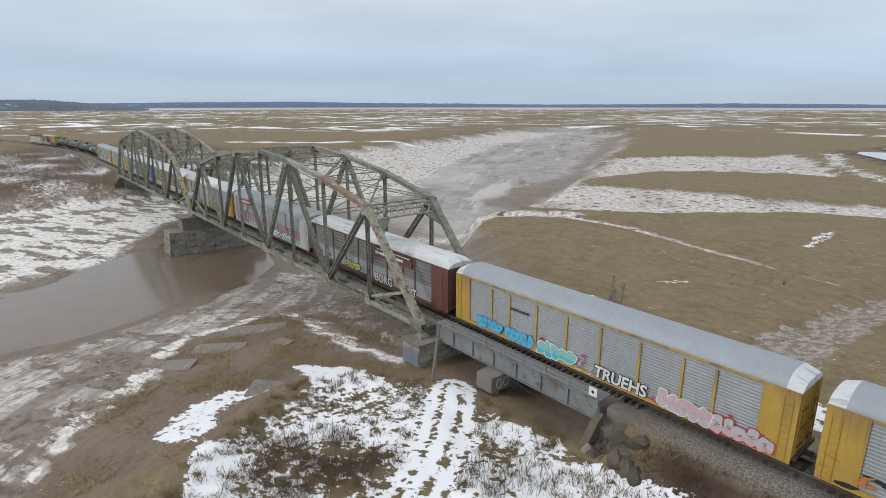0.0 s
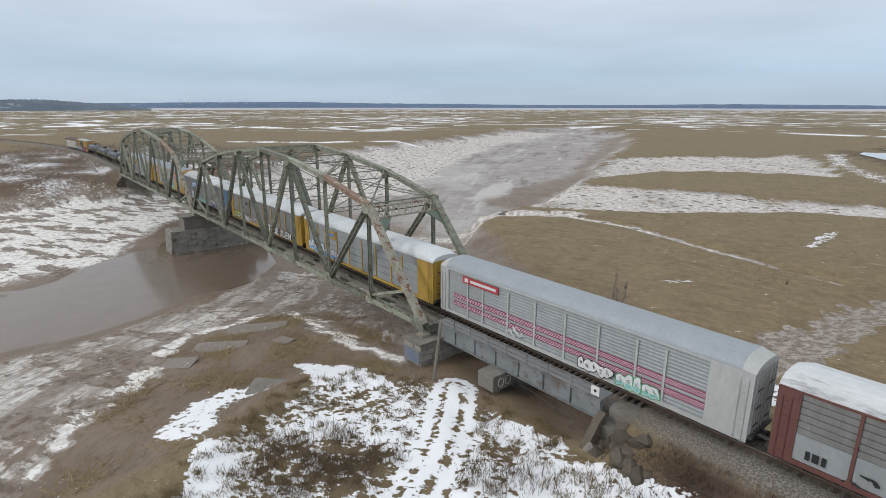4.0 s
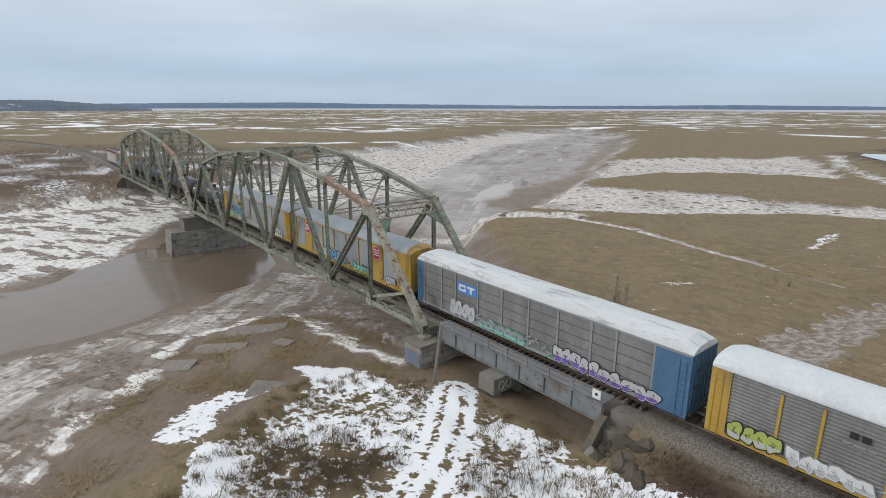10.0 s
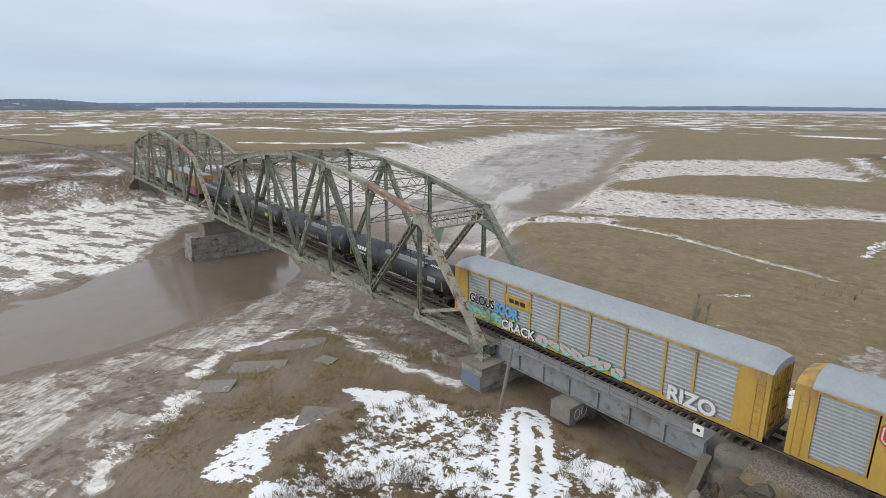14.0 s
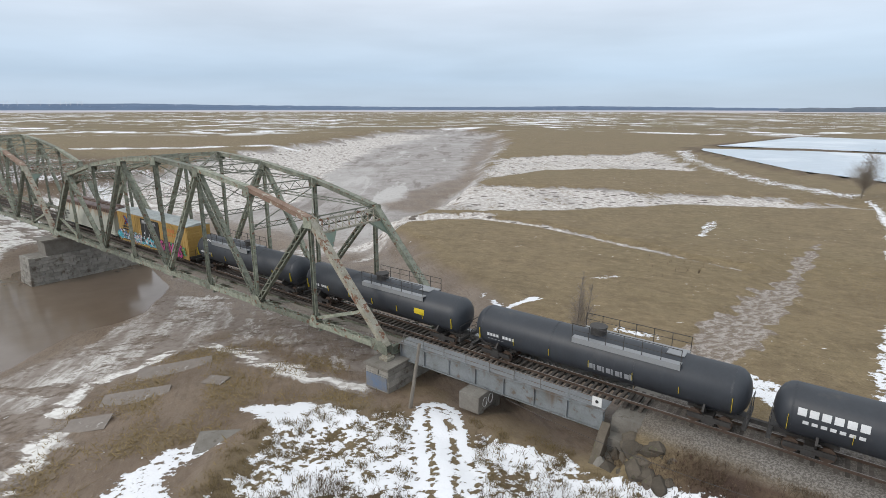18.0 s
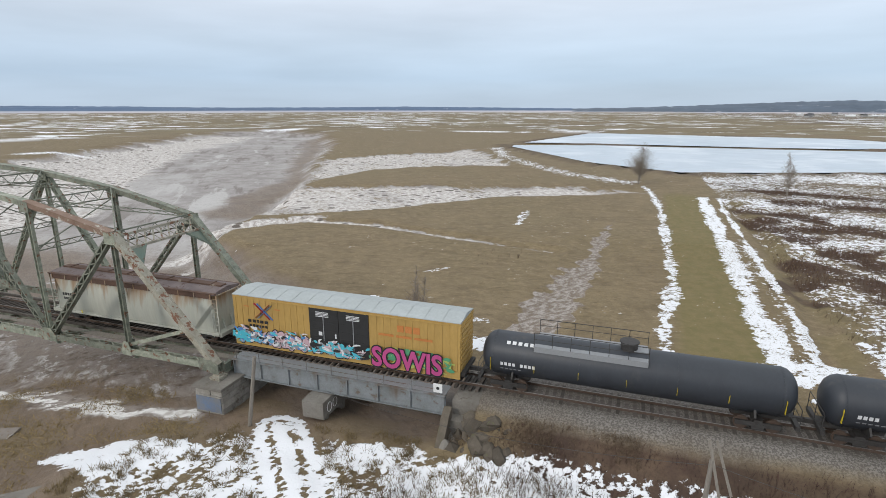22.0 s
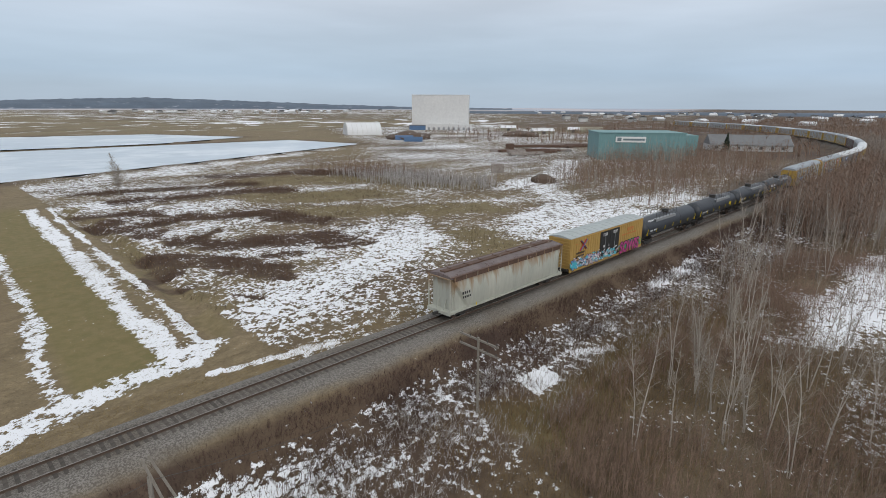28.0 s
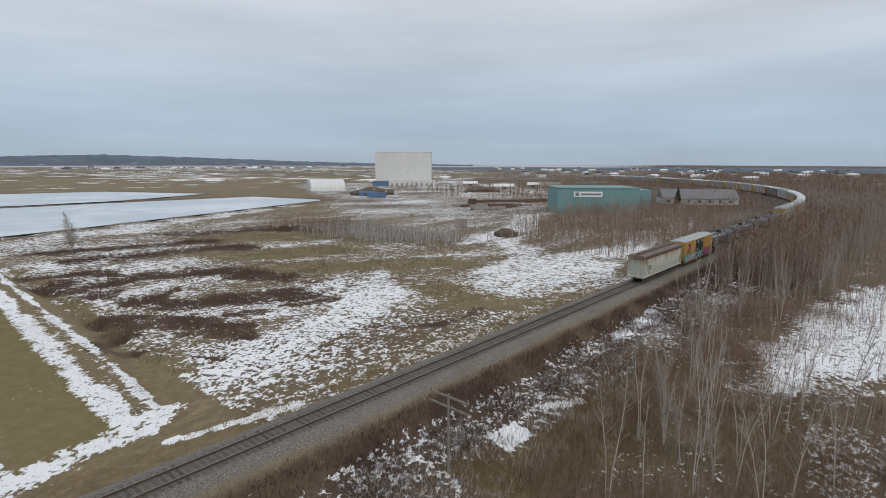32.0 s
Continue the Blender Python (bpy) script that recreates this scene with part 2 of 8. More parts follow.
def bm_prism(bm, prof, x0, x1):
    """A closed y-z profile swept along x."""
    a = [bm.verts.new((x0, y, z)) for y, z in prof]
    b = [bm.verts.new((x1, y, z)) for y, z in prof]
    n = len(prof)
    for i in range(n):
        j = (i + 1) % n
        bm.faces.new((a[i], b[i], b[j], a[j]))
    bm.faces.new(a)
    bm.faces.new(b[::-1])


def mesh_of(name, bm, material, smooth=False):
    me = bpy.data.meshes.new(name)
    bmesh.ops.recalc_face_normals(bm, faces=bm.faces)
    bm.to_mesh(me)
    bm.free()
    for m in (material if isinstance(material, (list, tuple)) else [material]):
        me.materials.append(M[m] if isinstance(m, str) else m)
    if smooth:
        me.polygons.foreach_set("use_smooth", [True] * len(me.polygons))
    return me


def part(name, bm, material, parent, label="", smooth=False):
    me = bm if isinstance(bm, bpy.types.Mesh) else mesh_of(name, bm, material, smooth)
    ob = new(name, me)
    ob.parent = parent
    if label:
        tagged(ob, label)
    return ob


def thing(name, label, category, group="", kind="", at=None):
    ob = tagged(new(name), label, category, group, kind)
    if at is not None:
        ob.matrix_basis = at
    return ob


def boxes(*args):
    bm = bmesh.new()
    for a in args:
        bm_box(bm, *a)
    return bm


def bars(*args):
    bm = bmesh.new()
    for a in args:
        bm_bar(bm, *a)
    return bm


def add_streaks(m, tint, low, high):
    """Rust that runs down from the top edge in narrow streaks, on a car whose height is low to high."""
    nt = m.node_tree
    b = nt.nodes["Principled BSDF"]
    old = b.inputs["Base Color"].links[0].from_socket
    co = nt.nodes.new("ShaderNodeTexCoord")
    mp = nt.nodes.new("ShaderNodeMapping")
    mp.inputs["Scale"].default_value = (1.0, 1.0, 0.10)
    nt.links.new(co.outputs["Object"], mp.inputs[0])
    n = nt.nodes.new("ShaderNodeTexNoise")
    n.inputs["Scale"].default_value, n.inputs["Detail"].default_value = 1.5, 7.0
    nt.links.new(mp.outputs[0], n.inputs["Vector"])
    sep = nt.nodes.new("ShaderNodeSeparateXYZ")
    nt.links.new(co.outputs["Object"], sep.inputs[0])
    g = nt.nodes.new("ShaderNodeMapRange")
    g.inputs[1].default_value, g.inputs[2].default_value, g.inputs[3].default_value, g.inputs[4].default_value = low, high, -0.30, 0.24
    nt.links.new(sep.outputs[2], g.inputs[0])
    add = nt.nodes.new("ShaderNodeMath")
    add.operation = "ADD"
    nt.links.new(n.outputs[0], add.inputs[0])
    nt.links.new(g.outputs[0], add.inputs[1])
    r = nt.nodes.new("ShaderNodeMapRange")
    r.inputs[1].default_value, r.inputs[2].default_value, r.inputs[4].default_value = 0.50, 0.74, 0.9
    nt.links.new(add.outputs[0], r.inputs[0])
    x = nt.nodes.new("ShaderNodeMix")
    x.data_type = "RGBA"
    nt.links.new(r.outputs[0], x.inputs[0])
    nt.links.new(old, x.inputs[6])
    x.inputs[7].default_value = (*tint, 1)
    nt.links.new(x.outputs[2], b.inputs["Base Color"])


add_streaks(M["hopper"], (0.27, 0.165, 0.085), 1.6, 4.3)
add_streaks(M["yellow"], (0.20, 0.12, 0.06), 0.4, 6.6)
add_streaks(M["girder"], (0.12, 0.085, 0.06), -1.9, 0.9)


# ---- track line: straight along x, bending south past the far bank and north past the yard ----
LX, LR, RX, RR = -205.0, 500.0, 260.0, 420.0


def on_track(s, y=0.0, z=0.0):
    """The pose of a thing at s metres along the track; the near portal is 0 and +x runs towards the yard."""
    if s < LX:
        a = (LX - s) / LR
        c, n = Vector((LX - LR * math.sin(a), -LR * (1 - math.cos(a)), 0)), a
    elif s > RX:
        a = (s - RX) / RR
        c, n = Vector((RX + RR * math.sin(a), RR * (1 - math.cos(a)), 0)), a
    else:
        c, n = Vector((s, 0, 0)), 0.0
    return Matrix.Translation(c) @ Matrix.Rotation(n, 4, "Z") @ Matrix.Translation((0, y, z))


def track_side(x, y):
    """Signed distance of the points from the track, positive to the north."""
    d = y.copy()
    k = x < LX
    d[k] = np.hypot(x[k] - LX, y[k] + LR) - LR
    k = x > RX
    d[k] = RR - np.hypot(x[k] - RX, y[k] - RR)
    return d


def inside(x, y, pts):
    """Signed distance to a closed outline, positive inside."""
    best, odd = np.full(x.shape, 1e9), np.zeros(x.shape, bool)
    for (ax, ay), (bx, by) in zip(pts, pts[1:] + pts[:1]):
        ex, ey = bx - ax, by - ay
        t = np.clip(((x - ax) * ex + (y - ay) * ey) / (ex * ex + ey * ey), 0, 1)
        best = np.minimum(best, np.hypot(x - ax - t * ex, y - ay - t * ey))
        if ey:
            odd ^= ((ay > y) != (by > y)) & (x < ax + (y - ay) / ey * ex)
    return np.where(odd, best, -best)


def near_line(x, y, pts):
    best = np.full(x.shape, 1e9)
    for (ax, ay), (bx, by) in zip(pts, pts[1:]):
        ex, ey = bx - ax, by - ay
        t = np.clip(((x - ax) * ex + (y - ay) * ey) / (ex * ex + ey * ey), 0, 1)
        best = np.minimum(best, np.hypot(x - ax - t * ex, y - ay - t * ey))
    return best


def rise(v, lo, hi):
    t = np.clip((v - lo) / (hi - lo), 0, 1)
    return t * t * (3 - 2 * t)


def wave(x, y, size, seed=0.0):
    """Smooth uneven values of about -1 to 1."""
    u, v = x / size + seed * 1.7, y / size - seed * 2.3
    return (np.sin(u * 1.7 + 1.3 * np.sin(v * 1.1 + seed)) + np.sin(v * 2.1 + 1.5 * np.sin(u * 0.9 - seed)) + np.sin((u + v) * 2.9 + 2 * np.sin(u * 1.3)) * 0.6) / 2.6


MARSH, TIDE = -2.45, -8.0
RIVER = [(6, -140), (9, -60), (5, -36), (2, -27), (-1, -20), (-1.5, -15), (1, -10), (6, -6.5), (12, -5.5), (18, -4), (18.5, 5), (10, 10), (-6, 18), (-22, 28), (-44, 44), (-50, 72), (-74, 126), (-96, 160), (-152, 275),
         (-235, 395), (-338, 470), (-330, 370), (-250, 195), (-215, 112), (-165, 60), (-147, 14), (-145, -12), (-155, -40), (-200, -90), (-240, -140)]
WATER = [(-56, -90), (-59, -34), (-71, -20), (-77, -13), (-80, -4), (-72, 5), (-66, 5), (-54, 3), (-47, -5), (-46, -13), (-40, -20), (-37, -28), (-33, -36), (-28, -90)]
ICE_W = [(-64, -90), (-67, -34), (-70, -21), (-78, -14), (-94, -6), (-100, 1), (-110, 40), (-150, 20), (-148, 0), (-150, -32), (-180, -90)]
ICE_E = [(-35.5, -60), (-35.5, -35), (-32.2, -30), (-34.4, -24.4), (-39.7, -15.5), (-45.7, -4.9), (-49.4, 1.2), (-42, 8), (-30, 2), (-25, -7), (-25, -11), (-24, -16), (-19, -23), (-12, -28), (-8, -30.5), (-2, -35), (-2, -60)]
SHORE = [(2, -37), (-1.8, -34.3), (-8.2, -30.3), (-11.1, -27.7), (-15.5, -24.1), (-18.6, -23), (-24.4, -18.7), (-23.9, -14.5), (-25.2, -10.7), (-24.7, -7.4), (-18.3, -7), (-9.7, -7.7), (-4.9, -6.6), (-0.9, -6.1)]
BANK = [(9, -40), (5, -26), (1.5, -22), (-2, -15), (0, -11), (3, -8.5), (7, -6), (12, -6), (16, -5), (24, -8), (34, -9), (44, -16), (34, -40)]
POND_1 = [(-42, 284), (6, 300), (213, 292), (226, 232), (170, 211), (122, 193), (81, 178), (45, 167), (12, 194)]
POND_2 = [(-36, 312), (-5, 460), (167, 422), (207, 343), (140, 311), (97, 309), (7, 315)]
CREEK_1 = [(-40, 32), (-41.6, 45.6), (-33, 57), (-18, 57.6), (-2, 53.5), (11, 50), (18.4, 49)]
CREEK_2 = [(-60, 62), (-70, 88), (-72, 104), (-55, 99), (-34, 108), (-9, 114), (6.5, 121), (30, 124), (36, 119), (10.6, 104), (-3.7, 97), (-18, 77.5), (-31, 66), (-42, 58)]
CREEK_3 = [(-62, 108), (-72, 124), (-98, 172), (-84, 206), (-58, 230), (-58, 262), (-44, 240), (-30, 210), (-12, 171), (-28, 170), (-48, 159), (-60, 142)]
GULLY = [(21, 12), (21.5, 22), (23, 36), (24.5, 50), (24, 62)]
GULLY_BED = [(19.2, 15), (18.6, 23), (20.6, 31), (22.6, 42), (24.4, 60), (26.6, 72), (26.6, 57), (25.6, 40), (25, 28), (24.2, 20), (23.5, 14)]
STRIP_1 = [(33, 128), (34.5, 120), (36, 90), (35.6, 55), (35.4, 36), (33.4, 20), (33.8, 12)]
STRIP_2 = [(46.3, 112), (45.0, 74), (44.1, 50), (43.2, 30), (42.8, 14.5)]
STRIP_3 = [(50.2, 112), (49.0, 96), (47.6, 50), (47.0, 31), (46.1, 17)]
# red-brown brush bands, tan grass bands and snow in the scrub field
BRUSH_N = [([(54, 95), (58, 93), (64, 90)], 4.0), ([(54, 85), (55, 69)], 2.5), ([(65, 108), (73, 108), (86, 105.6), (100, 100)], 5.0), ([(60, 79), (69, 80), (80, 73.5), (86.4, 60)], 5.0),
           ([(57, 72), (60, 58.4)], 2.5), ([(61, 60), (67, 63)], 2.2), ([(51, 47), (53, 50), (57.6, 47), (59.3, 37), (64, 32)], 3.0), ([(51.7, 47), (50.8, 34.4)], 1.6), ([(61, 58.5), (66.5, 52.2), (73, 47.6), (79.5, 46.2)], 4.0),
           ([(66, 40), (70.6, 37)], 2.2), ([(78, 40), (81.6, 37.6)], 1.6), ([(87.6, 53), (88.3, 50)], 0.9), ([(53.2, 27.3), (55.1, 25)], 1.0), ([(100, 140), (128, 131.7), (137, 115), (151, 108), (151, 82)], 6.0),
           ([(74.7, 19.4), (82, 15.3), (95, 12)], 1.0), ([(58, 128), (80, 122), (100, 118)], 3.5)]
TAN_N = [([(106, 117), (131, 108), (145, 75)], 12.0), ([(89, 70), (103, 56), (121, 46)], 8.0), ([(92, 92), (115, 76)], 9.0), ([(100, 30), (96, 14), (110, 9)], 5.0), ([(47.5, 16), (49, 20), (50, 31), (51, 58), (52, 110)], 1.8)]
SNOW_N = [(51.8, 31.8), (61.7, 31.9), (68.9, 29.7), (77.7, 34), (96, 47), (108, 52), (94, 30), (83, 25), (67.7, 19), (59.3, 18), (51.1, 17)]
SNOW_R = [(160, 64), (136.6, 40), (118, 34), (100.1, 24.7), (104, 13), (131, 9), (150, 14), (142, 30), (170, 56)]
# snow lying on the near bank: the shelf below it, the drift at its lip, and the patches between the bushes
BANK_SNOW = [([(-6.2, -13.8), (-5.6, -12.3), (-1.8, -9.8), (2.2, -9.4), (3.9, -9.7), (2.4, -12), (-0.2, -14.8), (-1.5, -15.2)], 0.86), ([(-2.3, -27.1), (-5.7, -23.5), (-5.8, -20.3), (-3.6, -17.4), (-2.8, -18.2), (-3.4, -21.1), (1.3, -23.6), (1.3, -24.8)], 0.70),
             ([(8, -28), (4.1, -26), (1.6, -24.2), (2.8, -22.6), (5.4, -23), (8, -24.4)], 0.88), ([(2.8, -21.9), (3.4, -17.4), (5.8, -14.4), (7.8, -13), (7.6, -14.9), (4.8, -18.6)], 0.66),
             ([(10.4, -7.4), (12.6, -6), (16.6, -5.2), (17.6, -5.6), (16.7, -7.1), (19, -7.1), (15.1, -8.8), (12.6, -8.4)], 0.80), ([(16.2, -8.4), (18.1, -6.4), (22.7, -5), (25, -5.4), (26, -8), (22, -12.5), (16.6, -11)], 0.82)]
BUSHES = [([(4.8, -21.4), (5.3, -18.6), (7.6, -15.5), (9.8, -14.2), (11.4, -15.7), (12.4, -18.4), (8.5, -21.7), (6.4, -21.9)], 0.62), ([(12.8, -9.1), (14.3, -7.8), (15.9, -7.9), (16.5, -10.1), (14.9, -11.1)], 0.6), ([(-2.9, -21.3), (-0.8, -17.6), (2.8, -12.6), (4.7, -10.6), (6, -11.8), (3.6, -16.6), (2.8, -20.6), (2.4, -22.6)], 0.42)]
RUST_S = [(57, -10.5), (62, -13.2), (74, -12.8), (88, -14.4), (93, -18), (77, -17.5), (66, -18.5), (57, -17)]


def wander(x, y):
    """The plan drawn with a wandering hand, so that bands break into clumps."""
    return x + 3.0 * wave(x, y, 7.0, 71) + 1.4 * wave(x, y, 2.6, 72), y + 3.0 * wave(x, y, 6.0, 73) + 1.4 * wave(x, y, 2.4, 74)


def spaced(lo, hi, step, far, grow=1.055):
    mid = list(np.arange(lo, hi + step / 2, step))
    out, d = [], step
    while (out[-1] if out else hi) < far:
        d *= grow
        out.append((out[-1] if out else hi) + d)
    back, d = [], step
    while (back[-1] if back else lo) > -far:
        d *= grow
        back.append((back[-1] if back else lo) - d)
    return np.array(back[::-1] + mid + out)


def ground_height(x, y):
    d = track_side(x, y)
    w = wave(x, y, 6.0, 1) * 0.6 + wave(x, y, 2.1, 2) * 0.3
    riv = inside(x, y, RIVER) + w * 2.0
    h = MARSH + 0.10 * wave(x, y, 14, 3) + 0.05 * wave(x, y, 2.3, 4)
    h = h - 0.55 * rise(-d, 6, 14) * rise(x, 15, 40)
    mudz = -3.7 - 4.2 * rise(-x, 5, 47) + 1.5 * rise(y, 40, 140)
    h = h + (mudz + 0.12 * wave(x, y, 5, 5) - h) * rise(riv, -3.5, 6.5)
    h = h - 0.6 * rise(inside(x, y, WATER) + w, -2.5, 1.5)
    b = inside(x, y, BANK) + w * 1.2
    h = np.where(b > -2, h + (-3.1 + 0.22 * wave(x, y, 3, 6) + 0.10 * wave(x, y, 1.1, 7) - h) * rise(b, -1.0, 2.2), h)
    for line, deep, wide in ((CREEK_1, 0.5, 2.0), (GULLY, 0.25, 2.4)):
        h = h - deep * (1 - rise(near_line(x, y, line) + w, wide * 0.4, wide * 1.3))
    for p in (CREEK_2, CREEK_3):
        h = h - 0.7 * rise(inside(x, y, p) + w * 2, -1.5, 3.0)
    for p in (POND_1, POND_2):
        i = inside(x, y, p)
        h = h + 0.45 * rise(i, -7, -3) * (1 - rise(i, -2, 1.5)) - 0.6 * rise(i, -1, 1.5)
    h = h - 0.5 * (1 - rise(np.abs(near_line(x, y, [(51.5, 106), (51.5, 69), (50, 37), (47.5, 18)])), 0.6, 1.8))
    # the railway embankment, open between the abutments
    crown = -0.19 - np.maximum(0, np.abs(d) - 2.1) / 1.7
    bankw = np.where(x > 0, rise(x, 18.0, 20.5), rise(-x, 146, 149))
    crown = -14 + (crown + 14) * bankw
    return np.where(crown > h, crown, h), d, riv


def ground_sheet():
    xs, ys = spaced(-32, 92, 0.42, 4850), spaced(-36, 46, 0.42, 4850)
    gx, gy = np.meshgrid(xs, ys)
    x, y = gx.ravel(), gy.ravel()
    z, d, riv = ground_height(x, y)
    w = wave(x, y, 6.0, 1) * 0.6 + wave(x, y, 2.1, 2) * 0.3
    far = np.hypot(x - 30, y + 35)
    one = np.ones_like(x)
    mud = rise(riv, -2.5, 1.5)
    tuft = rise(wave(x, y, 2.6, 33), 0.05, 0.5) * rise(-inside(x, y, ICE_E), 0, 2.5) * rise(-inside(x, y, BANK), -0.5, 1) * (y < -2) * (x > -30)
    ice = np.maximum(rise(inside(x, y, ICE_W) + w * 3, -2, 4), (0.80 + 0.10 * wave(x, y, 5, 76)) * rise(inside(x, y, ICE_E) + w * 2, -2, 2))
    ice = np.maximum(ice, 0.99 * (1 - rise(near_line(x, y, SHORE) + w * 1.0 + 0.5 * wave(x, y, 0.9, 75), 0.5, 1.9)))
    ice = np.maximum(ice, 0.60 * rise(inside(x, y, [(-22, -6), (-8, -6), (-2, -4), (-3, 6), (-20, 10), (-36, 4)]) + w * 2, -2, 2))
    north = rise(y, 25, 45) * mud
    ice = np.maximum(ice, 0.60 * north)
    ice = np.maximum(ice, 0.97 * (1 - rise(near_line(x, y, [(-140, 50), (-190, 115), (-245, 190), (-310, 330)]) + w * 8, 30, 62)) * mud)
    ice = np.maximum(ice, 0.9 * (1 - rise(near_line(x, y, [(-56, 24), (-46, 40), (-41, 48), (-31, 58)]) + w * 1.6, 2.0, 5.5)))
    ice = np.maximum(ice, 0.86 * (1 - rise(near_line(x, y, CREEK_1) + w * 0.8 + rise(x, -30, 18) * 0.9, 0.8, 2.2)))
    for p in (CREEK_2, CREEK_3):
        ice = np.maximum(ice, (0.83 + 0.10 * wave(x, y, 9, 41)) * rise(inside(x, y, p) + w * 2.5, -2.0, 2.0))
    gully = rise(inside(x, y, GULLY_BED) + w * 1.5 + wave(x, y, 1.3, 48), -1.0, 1.2)
    wall = 1 - rise(near_line(x, y, [(-214, 354), (-124, 202), (-80, 132), (-75, 99), (-68, 78)]) + w * 4, 4, 13)
    ice = ice * (1 - 0.75 * wall * mud)
    edge = 1 - rise(np.abs(riv + 1.0), 0, 4)
    ice = np.maximum(ice, (0.80 + 0.2 * wave(x, y, 13, 53)) * edge * rise(y, 30, 60))
    mud = mud * (1 - 0.35 * tuft)
    bank = rise(inside(x, y, BANK) + w * 1.2, -1.0, 1.5)
    snow = (0.66 + 0.12 * wave(x, y, 4, 15)) * bank
    for pts, k in BANK_SNOW:
        snow = np.maximum(snow, k * rise(inside(x, y, pts) + w * 0.8 + 0.4 * wave(x, y, 0.8, 77), -0.5, 0.6))
    ruts = near_line(x, y, [(6.8, -6.2), (10, -9.6), (12.6, -13), (14.6, -16.6), (18, -23)]) + w * 0.25
    lane = 1 - rise(ruts, 1.5, 2.3)
    rut = (1 - rise(np.abs(ruts - 0.75), 0.1, 0.5)) * lane
    snow = np.maximum(snow * (1 - lane), 0.93 * lane - 0.50 * rut)
    bush = np.zeros_like(x)
    for pts, k in BUSHES:
        bush = np.maximum(bush, k * rise(inside(x, y, pts) + w, -0.8, 0.9))
    snow = snow * (1 - 0.5 * bush * (1 - lane))
    # the two snowy wheel strips by the dyke road, the drift along the north foot of the embankment
    for line, wide, k in ((STRIP_1, 0.8, 0.62), (STRIP_2, 1.3, 0.74), (STRIP_3, 0.45, 0.74), ([(47.6, 66), (46.6, 34), (45, 16)], 1.2, 0.36), ([(10, 9.8), (16.5, 11.1), (21, 11.9), (26, 11.7), (29.5, 10), (34, 11.5), (39.5, 13), (42.8, 13.4), (46, 15.6)], 1.7, 0.72),
                          ([(44, 9.4), (47.3, 8.7), (51.3, 8.1), (55.3, 7.3)], 0.35, 0.85), ([(9.6, 65), (9.1, 72), (8.7, 80)], 0.7, 0.50), ([(0, 15.2), (1.3, 19.5)], 0.5, 0.8), ([(3.2, 9), (7, 12)], 0.45, 0.66), ([(12, 16.5), (16.5, 16.8)], 0.8, 0.52), ([(-5, 18), (-1, 15.8)], 0.6, 0.6), ([(3.5, 31), (6, 33.5)], 0.7, 0.42), ([(-42, 262), (-25, 210), (-4, 172), (12, 150), (28, 136)], 3.5, 0.52)):
        snow = np.maximum(snow, k * (1 - rise(near_line(x, y, line) + w * 0.8, wide * 0.5, wide * 1.8)))
    scrub = rise(x, 49.6, 51.0) * rise(d, 4.5, 6.5) * (1 - rise(y, 150, 230))
    brush = np.zeros_like(x)
    tan = np.zeros_like(x)
    bx, by = wander(x, y)
    for line, wide in BRUSH_N:
        brush = np.maximum(brush, (1 - rise(near_line(bx, by, line), wide * 0.55, wide * 1.15)) * np.clip(0.78 + 0.5 * wave(x, y * 1.6, 4.5, 92), 0, 1))
    for line, wide in TAN_N:
        tan = np.maximum(tan, 1 - rise(near_line(bx, by, line), wide * 0.5, wide * 1.2))
    patch = np.maximum(rise(inside(x, y, SNOW_N) + w * 3, -3, 2), 0.95 * rise(inside(x, y, SNOW_R) + w * 4, -3, 3))
    tan = tan * (1 - brush) * (1 - 0.5 * patch)
    fs = np.maximum(scrub * (0.45 + 0.15 * wave(x, y * 2.2, 16, 9) - 0.09 * rise(x, 90, 130)), 0.62 * patch)
    for line, wide in (([(55, 106), (62, 105), (74, 109)], 5.0), ([(56, 79), (55, 65), (59, 58), (64, 52)], 4.5), ([(63, 43), (72, 35)], 3.0), ([(57, 79), (60, 66)], 3.0), ([(70, 70), (62, 68)], 2.5), ([(66, 96), (84, 92)], 3.0), ([(65, 175), (90, 162), (122, 187), (195, 222)], 14.0), ([(120, 30), (150, 26), (172, 18)], 7.0), ([(150, 62), (185, 68), (230, 92)], 8.0)):
        fs = np.maximum(fs, 0.60 * (1 - rise(near_line(x, y, line) + w * wide * 0.4, wide * 0.5, wide * 1.2)))
    snow = np.maximum(snow, fs * (1 - 0.62 * brush) * (1 - 0.5 * tan))
    snow = np.maximum(snow, 0.40 * (1 - rise(np.abs(d - 8.0 + w), 0.8, 2.6)) * rise(x, 46, 50) * (1 - rise(x, 120, 150)))
    south = rise(-d, 2.6, 3.8) * rise(x, 20, 26)
    west = rise(-x, 143, 150) * (1 - rise(np.abs(y + 8), 50, 90)) * (1 - rise(-x, 260, 330))
    rust = rise(inside(x, y, RUST_S) + w * 1.5, -1.5, 1.2)
    foot = (0.37 + 0.15 * wave(x, y, 4, 8) + 0.24 * (1 - rise(x, 33, 52)) - 0.12 * rise(-d, 12, 18)) * rise(-d, 4.1, 5.6) * (1 - rise(-y, 26, 40))
    snow = np.maximum(snow, south * foot * (1 - 0.8 * rust))
    snow = np.maximum(snow, 0.10)
    snow = np.maximum(snow, 0.70 * south * rise(inside(x, y, [(86, -22.5), (108, -20.5), (124, -22), (147, -26), (165, -33), (150, -48), (104, -37), (91, -31)]) + w * 4 + 1.5 * wave(x, y, 3.0, 91), -3, 3))
